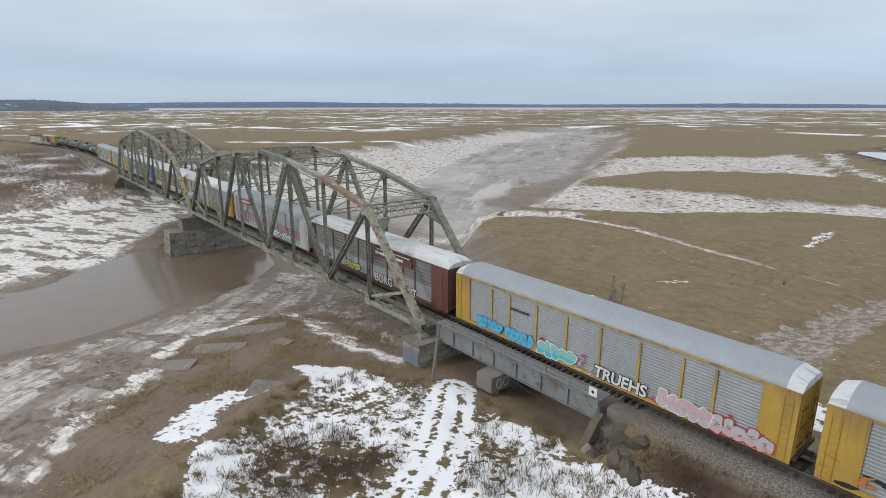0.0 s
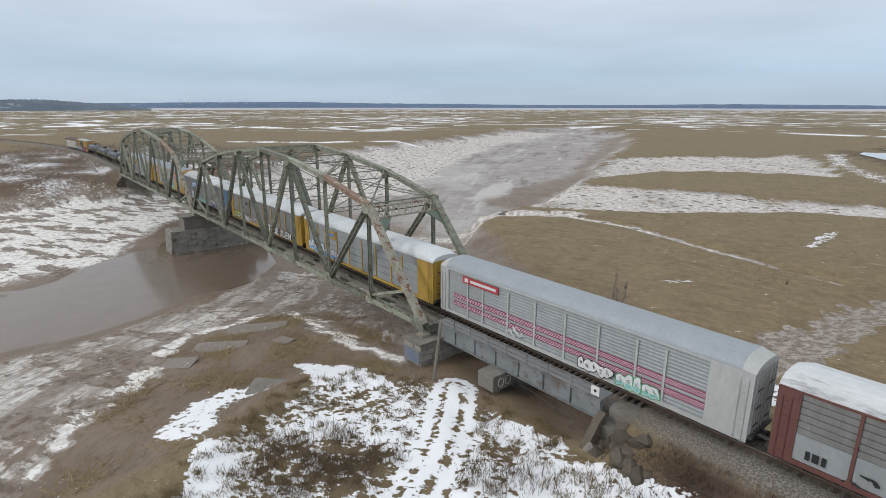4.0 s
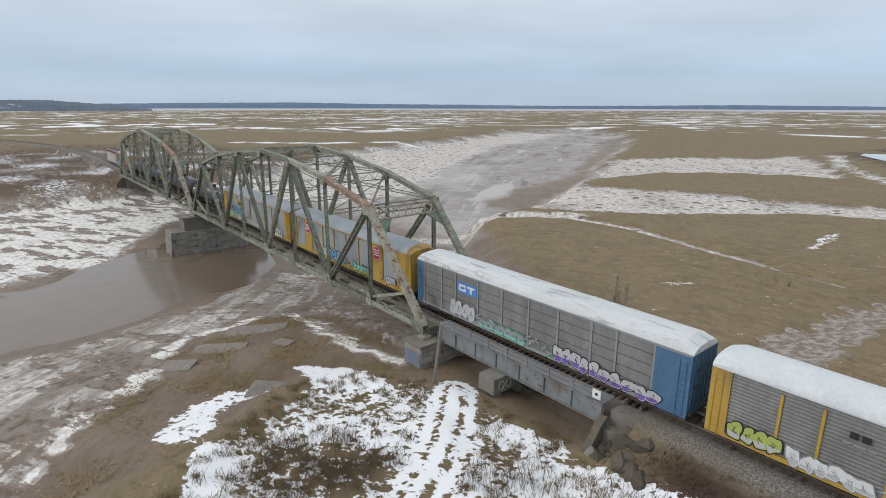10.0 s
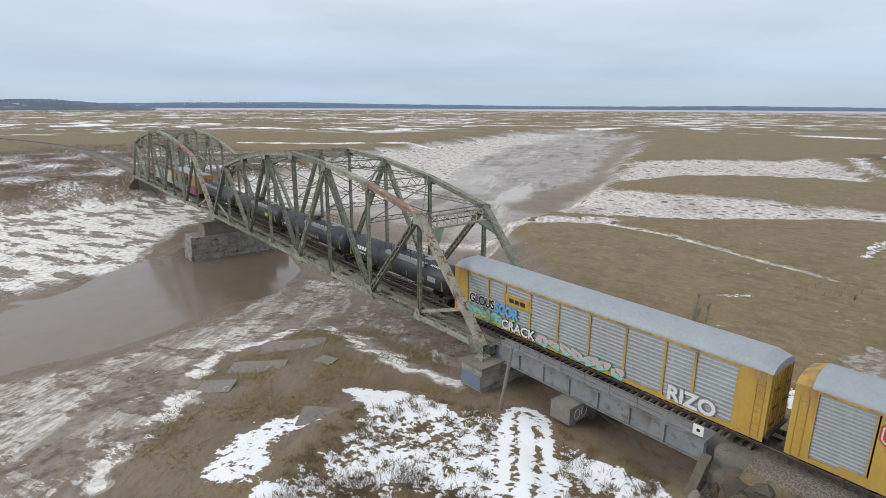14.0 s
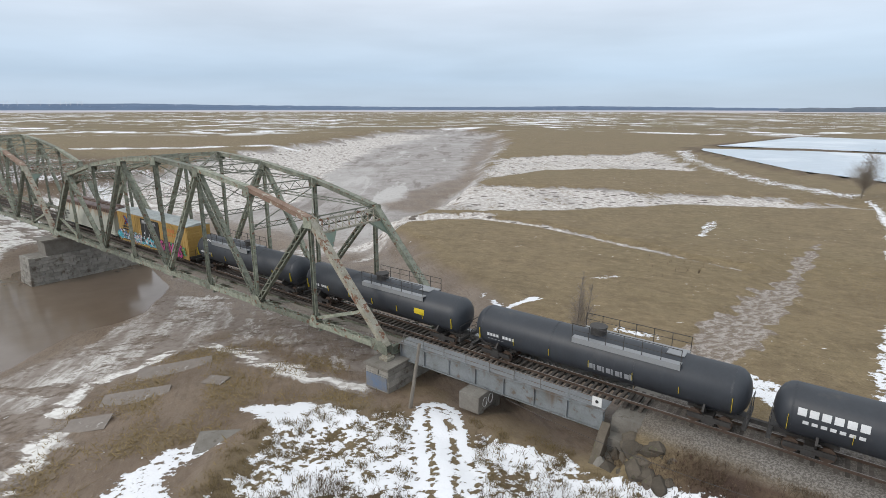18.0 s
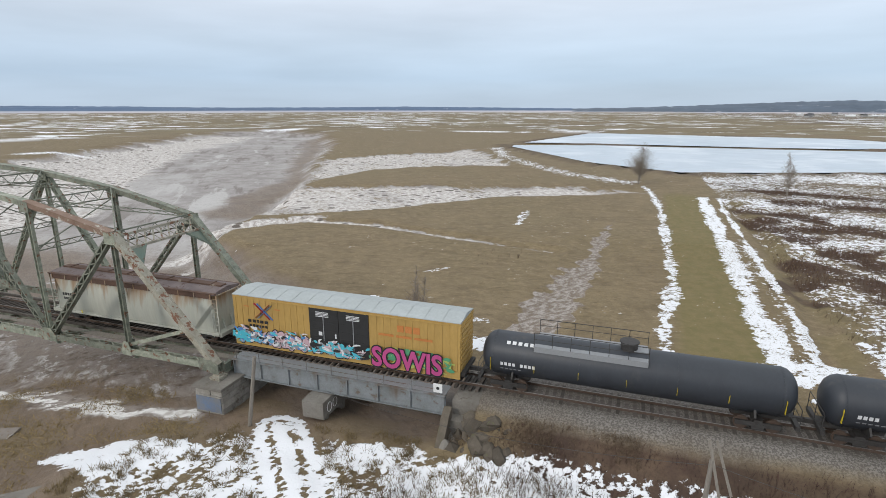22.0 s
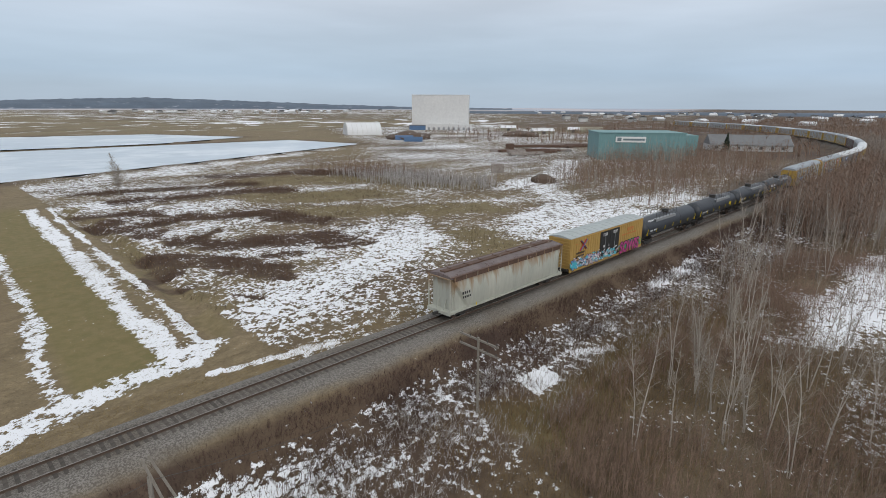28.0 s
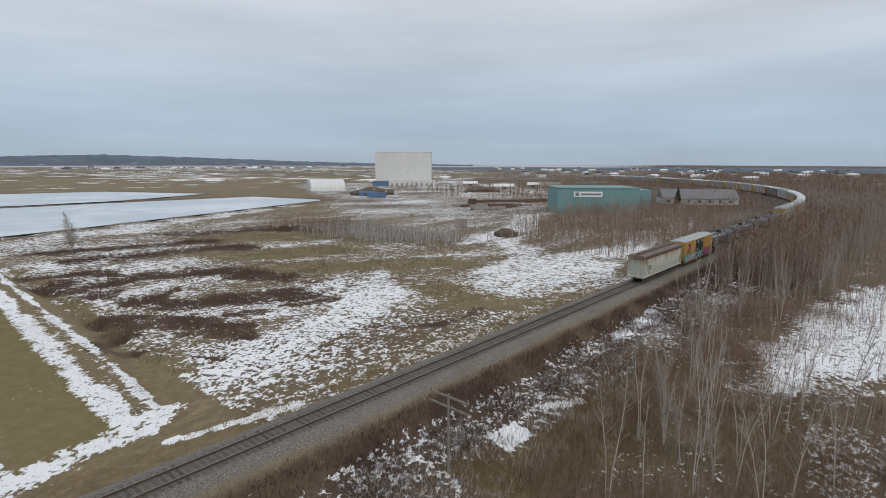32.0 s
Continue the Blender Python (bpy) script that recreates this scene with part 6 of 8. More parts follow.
bars_on(C1, -6.95, 3.4, (0.2, 0.16, 0.13, 0.13, 0.2, 0.24, 0.18, 0.2), 0.2, "ink_black", 0.07)
board(C2, 1.2, 8.2, 3.55, 4.7, "maroon", (("ink_white", (0.05, 0.14, 0.3, 0.6)), ("ink_white", (0.16, 0.42, 0.32, 0.55)), ("ink_white", (0.46, 0.78, 0.32, 0.55)), ("ink_white", (0.06, 0.95, 0.78, 0.86))))
for k in range(9):
    part("lower_panel", boxes((BAYS_B[k] + 0.1, BAYS_B[k + 1] - 0.1, -1.575, -1.545, 0.92, 2.45)), "autorack_galv", C2, "pale lower side panel")
tag(C2, -5.2, -1.9, 0.95, 1.75, "ink_lime", "ink_black", 113, 5)
lettering(C2, "BORG", 1.3, 0.8, 1.25, "ink_pale", "ink_black")
lettering(C2, "FUNT", 6.2, 0.8, 1.05, "ink_white", "ink_black")
swirl(C2, -10.6, -8.8, 0.95, 1.5, ("ink_black",), 114, 6, size=0.6)
bars_on(C2, -12.0, 1.2, (0.2, 0.3, 0.2), 0.5, "ink_black")
for z, h in ((2.25, 0.42), (1.55, 0.42)):
    part("stripe", boxes((-11.9, 11.9, -1.60, -1.545, z, z + h)), "magenta", C3, "magenta side stripe")
    for dz in (0.10, 0.21, 0.32):
        part("stripe", boxes((-11.9, 11.9, -1.612, -1.60, z + dz, z + dz + 0.025)), "ink_white", C3, "thin white pinstripe")
board(C3, -10.6, -6.2, 4.0, 4.6, "ink_red", (("ink_white", (0.06, 0.16, 0.2, 0.8)), ("ink_white", (0.22, 0.94, 0.3, 0.7))))
tag(C3, 2.0, 4.9, 0.85, 1.7, "ink_white", "ink_black", 115, 5)
swirl(C3, -5.5, -3.0, 1.0, 1.9, ("ink_white", "ink_pale"), 116, 8, size=0.7)
tag(C3, 5.3, 8.4, 0.8, 1.75, "ink_white", "ink_green", 117, 5, glow="ink_mint")
board(C4, -8.0, -5.15, 3.35, 4.3, "yellow", (("ink_blue", (0.16, 0.36, 0.3, 0.7)), ("ink_blue", (0.40, 0.58, 0.3, 0.7)), ("ink_blue", (0.62, 0.84, 0.3, 0.7))))
tag(C4, -12.6, -8.4, 0.85, 2.2, "ink_white", "ink_blue", 118, 5, glow="ink_sky")
tag(C4, -8.5, -4.0, 0.75, 1.85, "ink_pale", "ink_black", 119, 5, glow="ink_blue")
tag(C5, -12.4, -9.6, 0.9, 1.9, "ink_lime", "ink_black", 120, 4, glow="ink_pale")
tag(C5, -9.3, -5.6, 0.8, 1.75, "ink_white", "ink_grey", 121, 6, glow="ink_pale")
swirl(C5, -5.2, -2.0, 0.9, 1.8, ("ink_pale", "ink_rose"), 19, 8, size=0.7)
lettering(C5, "NOES", -1.6, 0.95, 1.0, "ink_mint", "ink_green", wide=0.9)
swirl(C5, 0.9, 2.4, 0.85, 1.5, ("ink_red", "ink_grey"), 122, 5, size=0.6)
lettering(C5, "TRIBE", 2.3, 0.85, 1.4, "ink_white", "ink_black", y=-1.68, lean=0.1, wide=1.05)
lettering(C5, "SUEM", 6.7, 0.8, 1.35, "ink_white", "ink_black", y=-1.68, lean=0.15, wide=1.12)
swirl(C5, 2.4, 12.2, 0.8, 2.0, ("ink_green", "ink_mint"), 20, 8, y=-1.645, size=0.7)
bars_on(C5, -6.9, 3.55, (0.38, 0.38), 0.36, "ink_black")
bars_on(C5, -7.1, 3.2, (0.3, 0.5, 0.3), 0.1, "ink_grey")
swirl(C6, -7.6, 3.4, 0.75, 1.7, ("ink_grey", "ink_pale", "ink_green", "ink_grey"), 51, 14, size=0.7)
tag(C6, -8.8, -5.4, 0.9, 2.1, "ink_pale", "ink_grey", 124, 4)
tag(C6, -4.8, 0.4, 0.75, 1.55, "ink_grey", "ink_green", 125, 7, glow="ink_mint")
tag(C6, 3.4, 7.4, 0.7, 1.95, "ink_pale", "ink_black", 126, 5, glow="ink_purple")
tag(C6, 7.4, 12.0, 0.7, 1.65, "ink_pale", "ink_black", 127, 5, glow="ink_purple")
board(C6, -7.75, -5.2, 3.15, 4.15, "ink_blue", (("ink_white", (0.1, 0.45, 0.62, 0.8)), ("ink_white", (0.1, 0.18, 0.2, 0.62)), ("ink_white", (0.18, 0.45, 0.2, 0.36)), ("ink_white", (0.37, 0.45, 0.36, 0.5)), ("ink_white", (0.52, 0.9, 0.62, 0.8)), ("ink_white", (0.66, 0.76, 0.2, 0.62))))
octagon(C7, -9.02, 3.85, 0.92)
octagon(C7, 7.55, 3.85, 0.92)
for x0, x1 in ((-10.0, -8.05), (6.55, 8.55)):
    part("emblem_panel", boxes((x0, x1, -1.63, -1.54, 0.9, 4.75)), "yellow", C7, "yellow side panel")
part("lower_band", boxes((-11.2, 11.2, -1.625, -1.55, 0.75, 1.12)), "yellow", C7, "yellow band along the sill")
tag(C7, -5.2, -3.8, 1.0, 2.2, "ink_pale", "ink_black", 128, 2)
swirl(C7, -4.4, 1.0, 0.9, 2.3, ("ink_black", "ink_white", "ink_sky"), 141, 12, y=-1.66)
lettering(C7, "SMEO", -3.9, 1.0, 1.65, "ink_sky", "ink_black", y=-1.68, lean=0.3, wide=1.08)
swirl(C7, 0.6, 8.6, 0.8, 2.0, ("ink_black", "ink_lime", "ink_grey"), 23, 12, size=0.6)
tag(C7, 2.2, 6.4, 0.8, 1.7, "ink_mint", "ink_black", 129, 6, glow="ink_lime")
tag(C7, 9.3, 11.0, 0.9, 1.8, "ink_pale", "ink_black", 130, 3)
lettering(C8, "GLOUS", -11.6, 2.05, 1.2, "ink_black", "ink_white", wide=0.85)
lettering(C8, "SCOR", -8.3, 1.95, 1.25, "ink_sky", "ink_blue", wide=0.85)
lettering(C8, "CRACK", -7.4, 0.8, 1.15, "ink_white", "ink_black", y=-1.69, wide=1.0)
tag(C8, -12.8, -7.4, 0.72, 1.8, "ink_mint", "ink_green", 131, 8, glow="ink_lime")
swirl(C8, -12.8, -5.4, 0.72, 1.9, ("ink_green", "ink_pale", "ink_lime", "ink_grey"), 25, 12, y=-1.69, size=0.7)
tag(C8, -3.4, 4.6, 0.75, 1.5, "ink_rose", "ink_green", 132, 7, glow="ink_mint")
lettering(C8, "RIZO", 7.8, 0.85, 1.4, "ink_white", "ink_grey")
board(C8, -7.0, -4.4, 3.05, 3.95, "yellow", (("ink_black", (0.16, 0.36, 0.3, 0.7)), ("ink_black", (0.40, 0.58, 0.3, 0.7)), ("ink_black", (0.62, 0.84, 0.3, 0.7))))
swirl(C0, -13.4, -9.0, 0.8, 2.0, ("ink_black", "ink_orange"), 26, 10)
part("warning_label", boxes((-12.9, -12.1, -1.62, -1.60, 3.6, 4.2)), "mark_yellow", C8, "yellow warning label")


def tank_bar(parent, x, w, z, h, material):
    """A plain lettering bar that follows the tank's curve."""
    bm = bmesh.new()
    r, zc = 1.515, 2.46
    prev = None
    for k in range(5):
        zz = z + h * k / 4
        y = -math.sqrt(max(r * r - (zz - zc) ** 2, 0.01))
        pair = (bm.verts.new((x, y, zz)), bm.verts.new((x + w, y, zz)))
        if prev:
            bm.faces.new((prev[0], prev[1], pair[1], pair[0]))
        prev = pair
    part("lettering_bar", bm, material, parent, "plain lettering bar")


T4, T3, T2, T1 = TANKS
for k in range(6):
    tank_bar(T1, -8.5 + k * 0.56, 0.42, 2.75, 0.40, "ink_white")
for k in range(7):
    tank_bar(T1, -8.2 + k * 0.42, 0.28, 2.3, 0.2, "ink_white")
for tk in (T2, T3, T4):
    for k in range(9):
        if k != 4:
            tank_bar(tk, -8.2 + k * 0.27, 0.19, 2.15, 0.24, "ink_white")
    for k in range(5):
        tank_bar(tk, -8.2 + k * 0.3, 0.2, 1.85, 0.08, "ink_grey")
for k in range(9):
    tank_bar(T1, 6.4 + k * 0.27, 0.18, 3.62, 0.14, "ink_white")
for k in range(5):
    tank_bar(T4, -7.9 + k * 0.4, 0.26, 3.55, 0.16, "ink_white")
tank_bar(T3, 5.0, 1.1, 2.2, 0.5, "mark_yellow")
tank_bar(T1, 6.6, 1.3, 2.2, 0.55, "ink_grey")
for k in range(5):
    tank_bar(T2, 0.0 + k * 0.62, 0.3, 1.85 - 0.02 * k, 0.42, "ink_grey")
    tank_bar(T2, 0.35 + k * 0.62, 0.12, 1.75, 0.5, "ink_grey")
for k in range(3):
    tank_bar(T3, -1.6 + k * 0.5, 0.4, 1.7, 0.12, "ink_grey")

BOX, HOP = CARS[1][0], CARS[0][0]
tag(BOX, -9.2, -5.8, 0.85, 2.0, "ink_grey", "ink_black", 133, 5, y=-1.66, glow="ink_sky")
tag(BOX, -6.0, -2.6, 0.85, 2.1, "ink_rose", "ink_black", 134, 5, y=-1.66, glow="ink_grey")
swirl(BOX, -9.4, -2.7, 1.0, 2.2, ("ink_white", "ink_black", "ink_rose", "ink_blue", "ink_white", "ink_cyan"), 35, 22, y=-1.70, size=0.7)
swirl(BOX, -9.5, -8.2, 1.0, 1.8, ("ink_cyan", "ink_cyan"), 32, 9, y=-1.73)
tag(BOX, -2.4, 1.0, 0.9, 1.9, "ink_grey", "ink_black", 135, 5, y=-1.73, glow="ink_cyan")
swirl(BOX, -2.5, 2.4, 1.0, 1.9, ("ink_grey", "ink_cyan", "ink_black"), 33, 10, y=-1.735)
swirl(BOX, -2.5, 2.4, 1.0, 2.0, ("ink_white", "ink_rose", "ink_black", "ink_cyan"), 36, 16, y=-1.745, size=0.7)
swirl(BOX, 2.7, 9.0, 0.95, 2.2, ("ink_green", "ink_lime", "ink_green"), 34, 26, y=-1.70)
lettering(BOX, "SOWIS", 2.75, 0.72, 2.15, "ink_pink", "ink_black", y=-1.74, wide=0.86)
for m, off in (("ink_blue", 0.13), ("ink_red", -0.13)):
    for k in (-1, 1):
        part("emblem_bar", bars(((-7.35 + off, -1.63, 3.65 - 0.62 * k), (-5.95 + off, -1.63 - 0.004 * k, 3.65 + 0.62 * k), 0.02, 0.17, (0, 1, 0))), m, BOX, "crossed emblem stroke")
bars_on(BOX, -8.5, 3.9, (0.5,), 0.08, "ink_orange", y=-1.6)
bars_on(BOX, -5.6, 3.9, (0.5,), 0.08, "ink_orange", y=-1.6)
bars_on(BOX, -8.2, 2.62, (0.3, 0.3, 0.12, 0.3, 0.3), 0.24, "ink_black", 0.14, y=-1.6)
bars_on(BOX, -8.1, 2.25, (0.22, 0.22, 0.22, 0.1, 0.22, 0.22), 0.2, "ink_black", 0.1, y=-1.6)
bars_on(BOX, 4.8, 3.55, (0.5, 0.5, 0.5), 0.5, "ink_orange", 0.12, y=-1.6)
bars_on(BOX, 3.3, 3.1, (1.2, 1.2, 1.4), 0.18, "ink_orange", 0.2, y=-1.6)
for x in (-1.9, 0.7):
    for k in range(4):
        bars_on(BOX, x, 4.25 - k * 0.11, (1.1,), 0.05, "ink_white", y=-1.665)
bars_on(BOX, -1.7, 2.4, (0.3,), 0.3, "ink_white", y=-1.66)
bars_on(BOX, -0.3, 2.3, (0.12,), 0.35, "ink_white", y=-1.66)
bars_on(HOP, -7.9, 2.55, (0.2, 0.2, 0.2, 0.2), 0.26, "ink_black", 0.1, y=-1.62)
bars_on(HOP, -7.8, 2.15, (0.16, 0.16, 0.16, 0.16, 0.16), 0.22, "ink_black", 0.08, y=-1.62)
bars_on(HOP, -5.9, 1.0, (0.12,), 0.3, "mark_yellow", y=-1.62)


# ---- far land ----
# distance haze is painted into both hill colours, bluest on the west ridge
M["hill"] = mat("wooded_hill_hazed", (0.115, 0.150, 0.200), 0.95, 0.0, (0.080, 0.105, 0.140), 0.009, spot=(0.32, 0.34, 0.38), spot_scale=0.016, spot_at=0.61, stretch=(1, 1, 3))
M["hill_blue"] = mat("far_woods_haze_blue", (0.105, 0.165, 0.265), 0.95, 0.0, (0.075, 0.120, 0.200), 0.006, spot=(0.34, 0.38, 0.46), spot_scale=0.012, spot_at=0.63, stretch=(1, 1, 3))
M["shell_white"] = mat("white_cladding", (0.66, 0.66, 0.65), 0.6, 0.0, (0.60, 0.60, 0.60), 0.05)
M["fabric_white"] = mat("white_fabric", (0.74, 0.75, 0.76), 0.6, 0.0, (0.68, 0.69, 0.70), 0.2)
M["teal"] = mat("teal_cladding", (0.17, 0.31, 0.32), 0.6, 0.0, (0.13, 0.26, 0.27), 0.2, stretch=(1, 1, 0.2))
M["roof_dark"] = mat("dark_roof", (0.09, 0.09, 0.095), 0.8, 0.0, (0.07, 0.07, 0.07), 0.5)
M["blue_wall"] = mat("blue_steel_wall", (0.10, 0.19, 0.34), 0.6, 0.0, (0.08, 0.15, 0.28), 0.4)
M["roof_grey2"] = mat("grey_shingle", (0.20, 0.205, 0.21), 0.85, 0.0, (0.16, 0.16, 0.165), 0.5)
M["earth"] = mat("bare_earth", (0.13, 0.09, 0.065), 0.95, 0.0, (0.09, 0.065, 0.05), 0.3, spot=(0.6, 0.6, 0.62), spot_scale=0.25, spot_at=0.62)
M["tan_sheet"] = mat("tan_sheet_metal", (0.36, 0.34, 0.26), 0.7, 0.0, (0.29, 0.27, 0.21), 0.4)
M["sign_grey"] = mat("sign_print", (0.18, 0.24, 0.27), 0.6)
M["house_white"] = mat("house_wall", (0.55, 0.55, 0.54), 0.8, vary=0.25)


def ridge(name, label, az0, az1, dist, tops, seed, material="hill"):
    """A long low hill, between two bearings in degrees from +x, with an uneven crest."""
    rnd = random.Random(seed)
    bm = bmesh.new()
    n = 160
    rows = []
    for i in range(n + 1):
        u = i / n
        a = radians(az0 + (az1 - az0) * u)
        p = u * (len(tops) - 1)
        k = min(int(p), len(tops) - 2)
        top = tops[k] + (tops[k + 1] - tops[k]) * (p - k) + rnd.uniform(-1, 1) * 0.04 * max(tops)
        ring = []
        for f, h in ((-0.10, -8), (-0.06, top * 0.55), (-0.02, top * 0.92), (0.0, top), (0.05, top * 0.6), (0.08, -8)):
            d = dist * (1 + f)
            ring.append(bm.verts.new((30 + d * math.cos(a), -35 + d * math.sin(a), h if h > 0 else -8)))
        rows.append(ring)
    for a, b in zip(rows, rows[1:]):
        for i in range(5):
            bm.faces.new((a[i], b[i], b[i + 1], a[i + 1]))
    return tagged(new(name, mesh_of(name, bm, material)), label, "hill", kind="structure")


ridge("far_hills_west", "low wooded hills beyond the marsh, haze painted in as blue", 182, 96, 4500, [30, 26, 34, 40, 30, 26, 18, 20, 26, 20, 12], 3, "hill_blue")
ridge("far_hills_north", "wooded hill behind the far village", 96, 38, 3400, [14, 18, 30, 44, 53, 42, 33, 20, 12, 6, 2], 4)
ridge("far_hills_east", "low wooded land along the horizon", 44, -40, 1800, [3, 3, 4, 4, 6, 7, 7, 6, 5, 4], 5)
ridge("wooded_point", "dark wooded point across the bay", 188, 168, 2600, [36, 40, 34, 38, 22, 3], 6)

tower = thing("white_tower_building", "tall windowless white storage building", "building", at=pose(401.8, 342.8, MARSH, 0, 0, -48.8))
part("tower", boxes((-27, 27, 0, 40, -1, 31.6)), "shell_white", tower)
part("parapet", boxes((-27.3, 27.3, -0.3, 40.3, 31.6, 32.4)), "shell_white", tower)
part("base_block", boxes((-13, 32, -9, -0.05, -1, 5.6)), "shell_white", tower)
for k in range(9):
    part("loading_door", boxes((-11 + k * 4.7, -9 + k * 4.7, -9.25, -9.0, 0, 2.6)), "ink_grey", tower)
part("annex", boxes((-28.5, -13.2, -8, -0.05, -1, 4)), "blue_wall", tower, "blue-grey annex")
part("annex_roof", boxes((-29, -13.2, -8.6, -0.1, 4.0, 4.5)), "roof_grey2", tower, "pale grey flat annex roof")
dome = thing("white_storage_hall", "white arched fabric storage hall", "building", at=pose(294, 322, MARSH, 0, 0, -26))
arch = [(-11 * math.cos(k * math.pi / 20), 9.2 * math.sin(k * math.pi / 20) ** 0.75) for k in range(21)]
bm = bmesh.new()
bm_prism(bm, arch, -13.5, 13.5)
part("shell", bm, "fabric_white", dome)
for k in range(8):
    x = -13.2 + k * 26.4 / 7
    bm = bmesh.new()
    for (y0, z0), (y1, z1) in zip(arch, arch[1:]):
        bm_bar(bm, (x, y0 * 1.01, z0 * 1.01), (x, y1 * 1.01, z1 * 1.01), 0.3, 0.2)
    part("frame_rib", bm, "shell_white", dome)
teal = thing("teal_warehouse", "teal metal warehouse with white sign panel", "building", at=pose(244.8, 86, MARSH, 0, 0, -49.5))
part("wall", boxes((0, 36.5, 0, 26, -0.5, 11.4)), "teal", teal)
part("roof", boxes((-0.3, 36.8, -0.3, 26.3, 11.4, 11.75)), "teal", teal)
part("annex", boxes((36.6, 50.5, 24, 44, -0.5, 9.6)), "teal", teal, "lower teal rear wing")
sign = part("sign_panel", boxes((7, 19.8, -0.35, -0.1, 7.6, 10.0)), "white", teal, "white sign panel")
part("sign_mark", boxes((7.7, 9.4, -0.42, -0.36, 8.1, 9.6), (10.1, 19.2, -0.42, -0.36, 8.4, 9.2)), "sign_grey", sign, "grey lettering bar")
for k in range(19):
    part("cladding_rib", boxes((1 + k * 1.9, 1.15 + k * 1.9, -0.08, 0, 0, 11.4)), "teal", teal)
barn = thing("grey_long_shed", "long shed with grey roof and pale gable", "building", at=pose(353.8, 58.9, MARSH, 0, 0, -58))
part("wall", boxes((-20, 20, -8, 8, -0.5, 3.2)), "house_white", barn)
bm = bmesh.new()
bm_prism(bm, [(-8.6, 3.1), (0, 8.2), (8.6, 3.1)], -20, 20)
part("roof", bm, "roof_grey2", barn)
bm = bmesh.new()
bm_prism(bm, [(-8.0, 3.2), (0, 7.9), (8.0, 3.2)], 20.0, 20.25)
part("gable", bm, "house_white", barn, "pale boarded gable")
for k in range(7):
    part("window", boxes((-17.5 + k * 5.4, -16 + k * 5.4, -8.06, -7.98, 1.0, 2.4)), "roof_dark", barn)
for x, y, rz, w, lab, m in ((411, 231, -40, 9, "low yard shed with a snow-white roof", "snowcap"), (455, 229, -60, 5, "small white-roofed hut in the yard", "snowcap"), (470, 222, -48, 11, "long low tan shed in the yard", "tan_sheet"), (440, 290, -50, 7, "small white-roofed store beside the tall building", "snowcap")):
    hut = thing("yard_shed", lab, "shed", at=pose(x, y, MARSH, 0, 0, rz))
    part("wall", boxes((-w, w, -4, 4, -0.3, 2.6)), "tan_sheet", hut)
    bm = bmesh.new()
    bm_prism(bm, [(-4.4, 2.5), (0, 4.8), (4.4, 2.5)], -w - 0.3, w + 0.3)
    part("roof", bm, m, hut)
    part("door", boxes((-1.5, 1.5, -4.07, -3.98, -0.2, 2.2)), "roof_dark", hut)


def house(seed):
    r = random.Random(seed)
    w, d, h, p = r.uniform(5, 9), r.uniform(4, 6), r.uniform(3, 6), r.uniform(2, 3.5)
    ob = thing("house", "small far house with pitched roof", "house", "houses of the far village")
    part("wall", boxes((-w, w, -d, d, 0, h)), "house_white", ob)
    bm = bmesh.new()
    bm_prism(bm, [(-d - 0.4, h - 0.1), (0, h + p), (d + 0.4, h - 0.1)], -w - 0.4, w + 0.4)
    roof = part("roof", bm, "roof_dark" if seed % 2 else "snowcap", ob)
    part("chimney", boxes((w * 0.4, w * 0.4 + 0.8, -0.4, 0.4, h + p * 0.5, h + p + 1.0)), "roof_dark", roof)
    for k in range(3):
        x = -w + (k + 0.7) * 2 * w / 3.4
        part("window", boxes((x - 0.6, x + 0.6, -d - 0.05, -d + 0.02, h * 0.35, h * 0.35 + 1.3)), "roof_dark", ob)
    return ob


def village():
    r = random.Random(12)
    kinds_h = [house(k) for k in range(5)]
    spots = []
    for k in range(80):
        b, dist = radians(r.uniform(4, 36)), r.uniform(820, 1900)
        spots.append((b, dist, MARSH))
    for k in range(34):
        spots.append((radians(r.uniform(56, 77)), r.uniform(1400, 1800), MARSH + 1))
    for k in range(8):
        spots.append((radians(r.uniform(50, 62)), r.uniform(1500, 2300), MARSH + 1))
    for k, (b, dist, z) in enumerate(spots):
        m = pose(30 + dist * math.cos(b), -35 + dist * math.sin(b), z, 0, 0, r.uniform(0, 180))
        if k < 5:
            kinds_h[k].matrix_basis = m
        else:
            copy_thing(kinds_h[k % 5], m)


village()


def wind_turbine(x, y, z, turn):
    t = thing("wind_turbine", "slender white wind turbine far across the bay", "wind turbine", "wind turbines on the horizon", at=pose(x, y, z, 0, 0, turn))
    bm = bmesh.new()
    bm_tube(bm, (0, 0, -30), (0, 0, 42), 1.3, 8, 0.8)
    part("tower", bm, "shell_white", t)
    part("nacelle", boxes((-2.2, 2.4, -0.9, 0.9, 41.4, 43.2)), "shell_white", t)
    for k in range(3):
        a = radians(turn * 3 + 120 * k)
        part("blade", bars(((-2.4, 0, 42.3), (-2.4, 17 * math.sin(a), 42.3 + 17 * math.cos(a)), 0.9, 0.4, (1, 0, 0))), "shell_white", t)


for k, deg in enumerate((165.6, 165.1, 164.8, 164.2, 163.5, 162.7, 162.1, 161.3, 160.9, 160.6, 160.1, 159.8)):
    wind_turbine(30 + 4300 * math.cos(radians(deg)), -35 + 4300 * math.sin(radians(deg)), 4, 148 + k * 7 % 40)


# ---- the yard beside the warehouse ----
heap_rnd = random.Random(5)


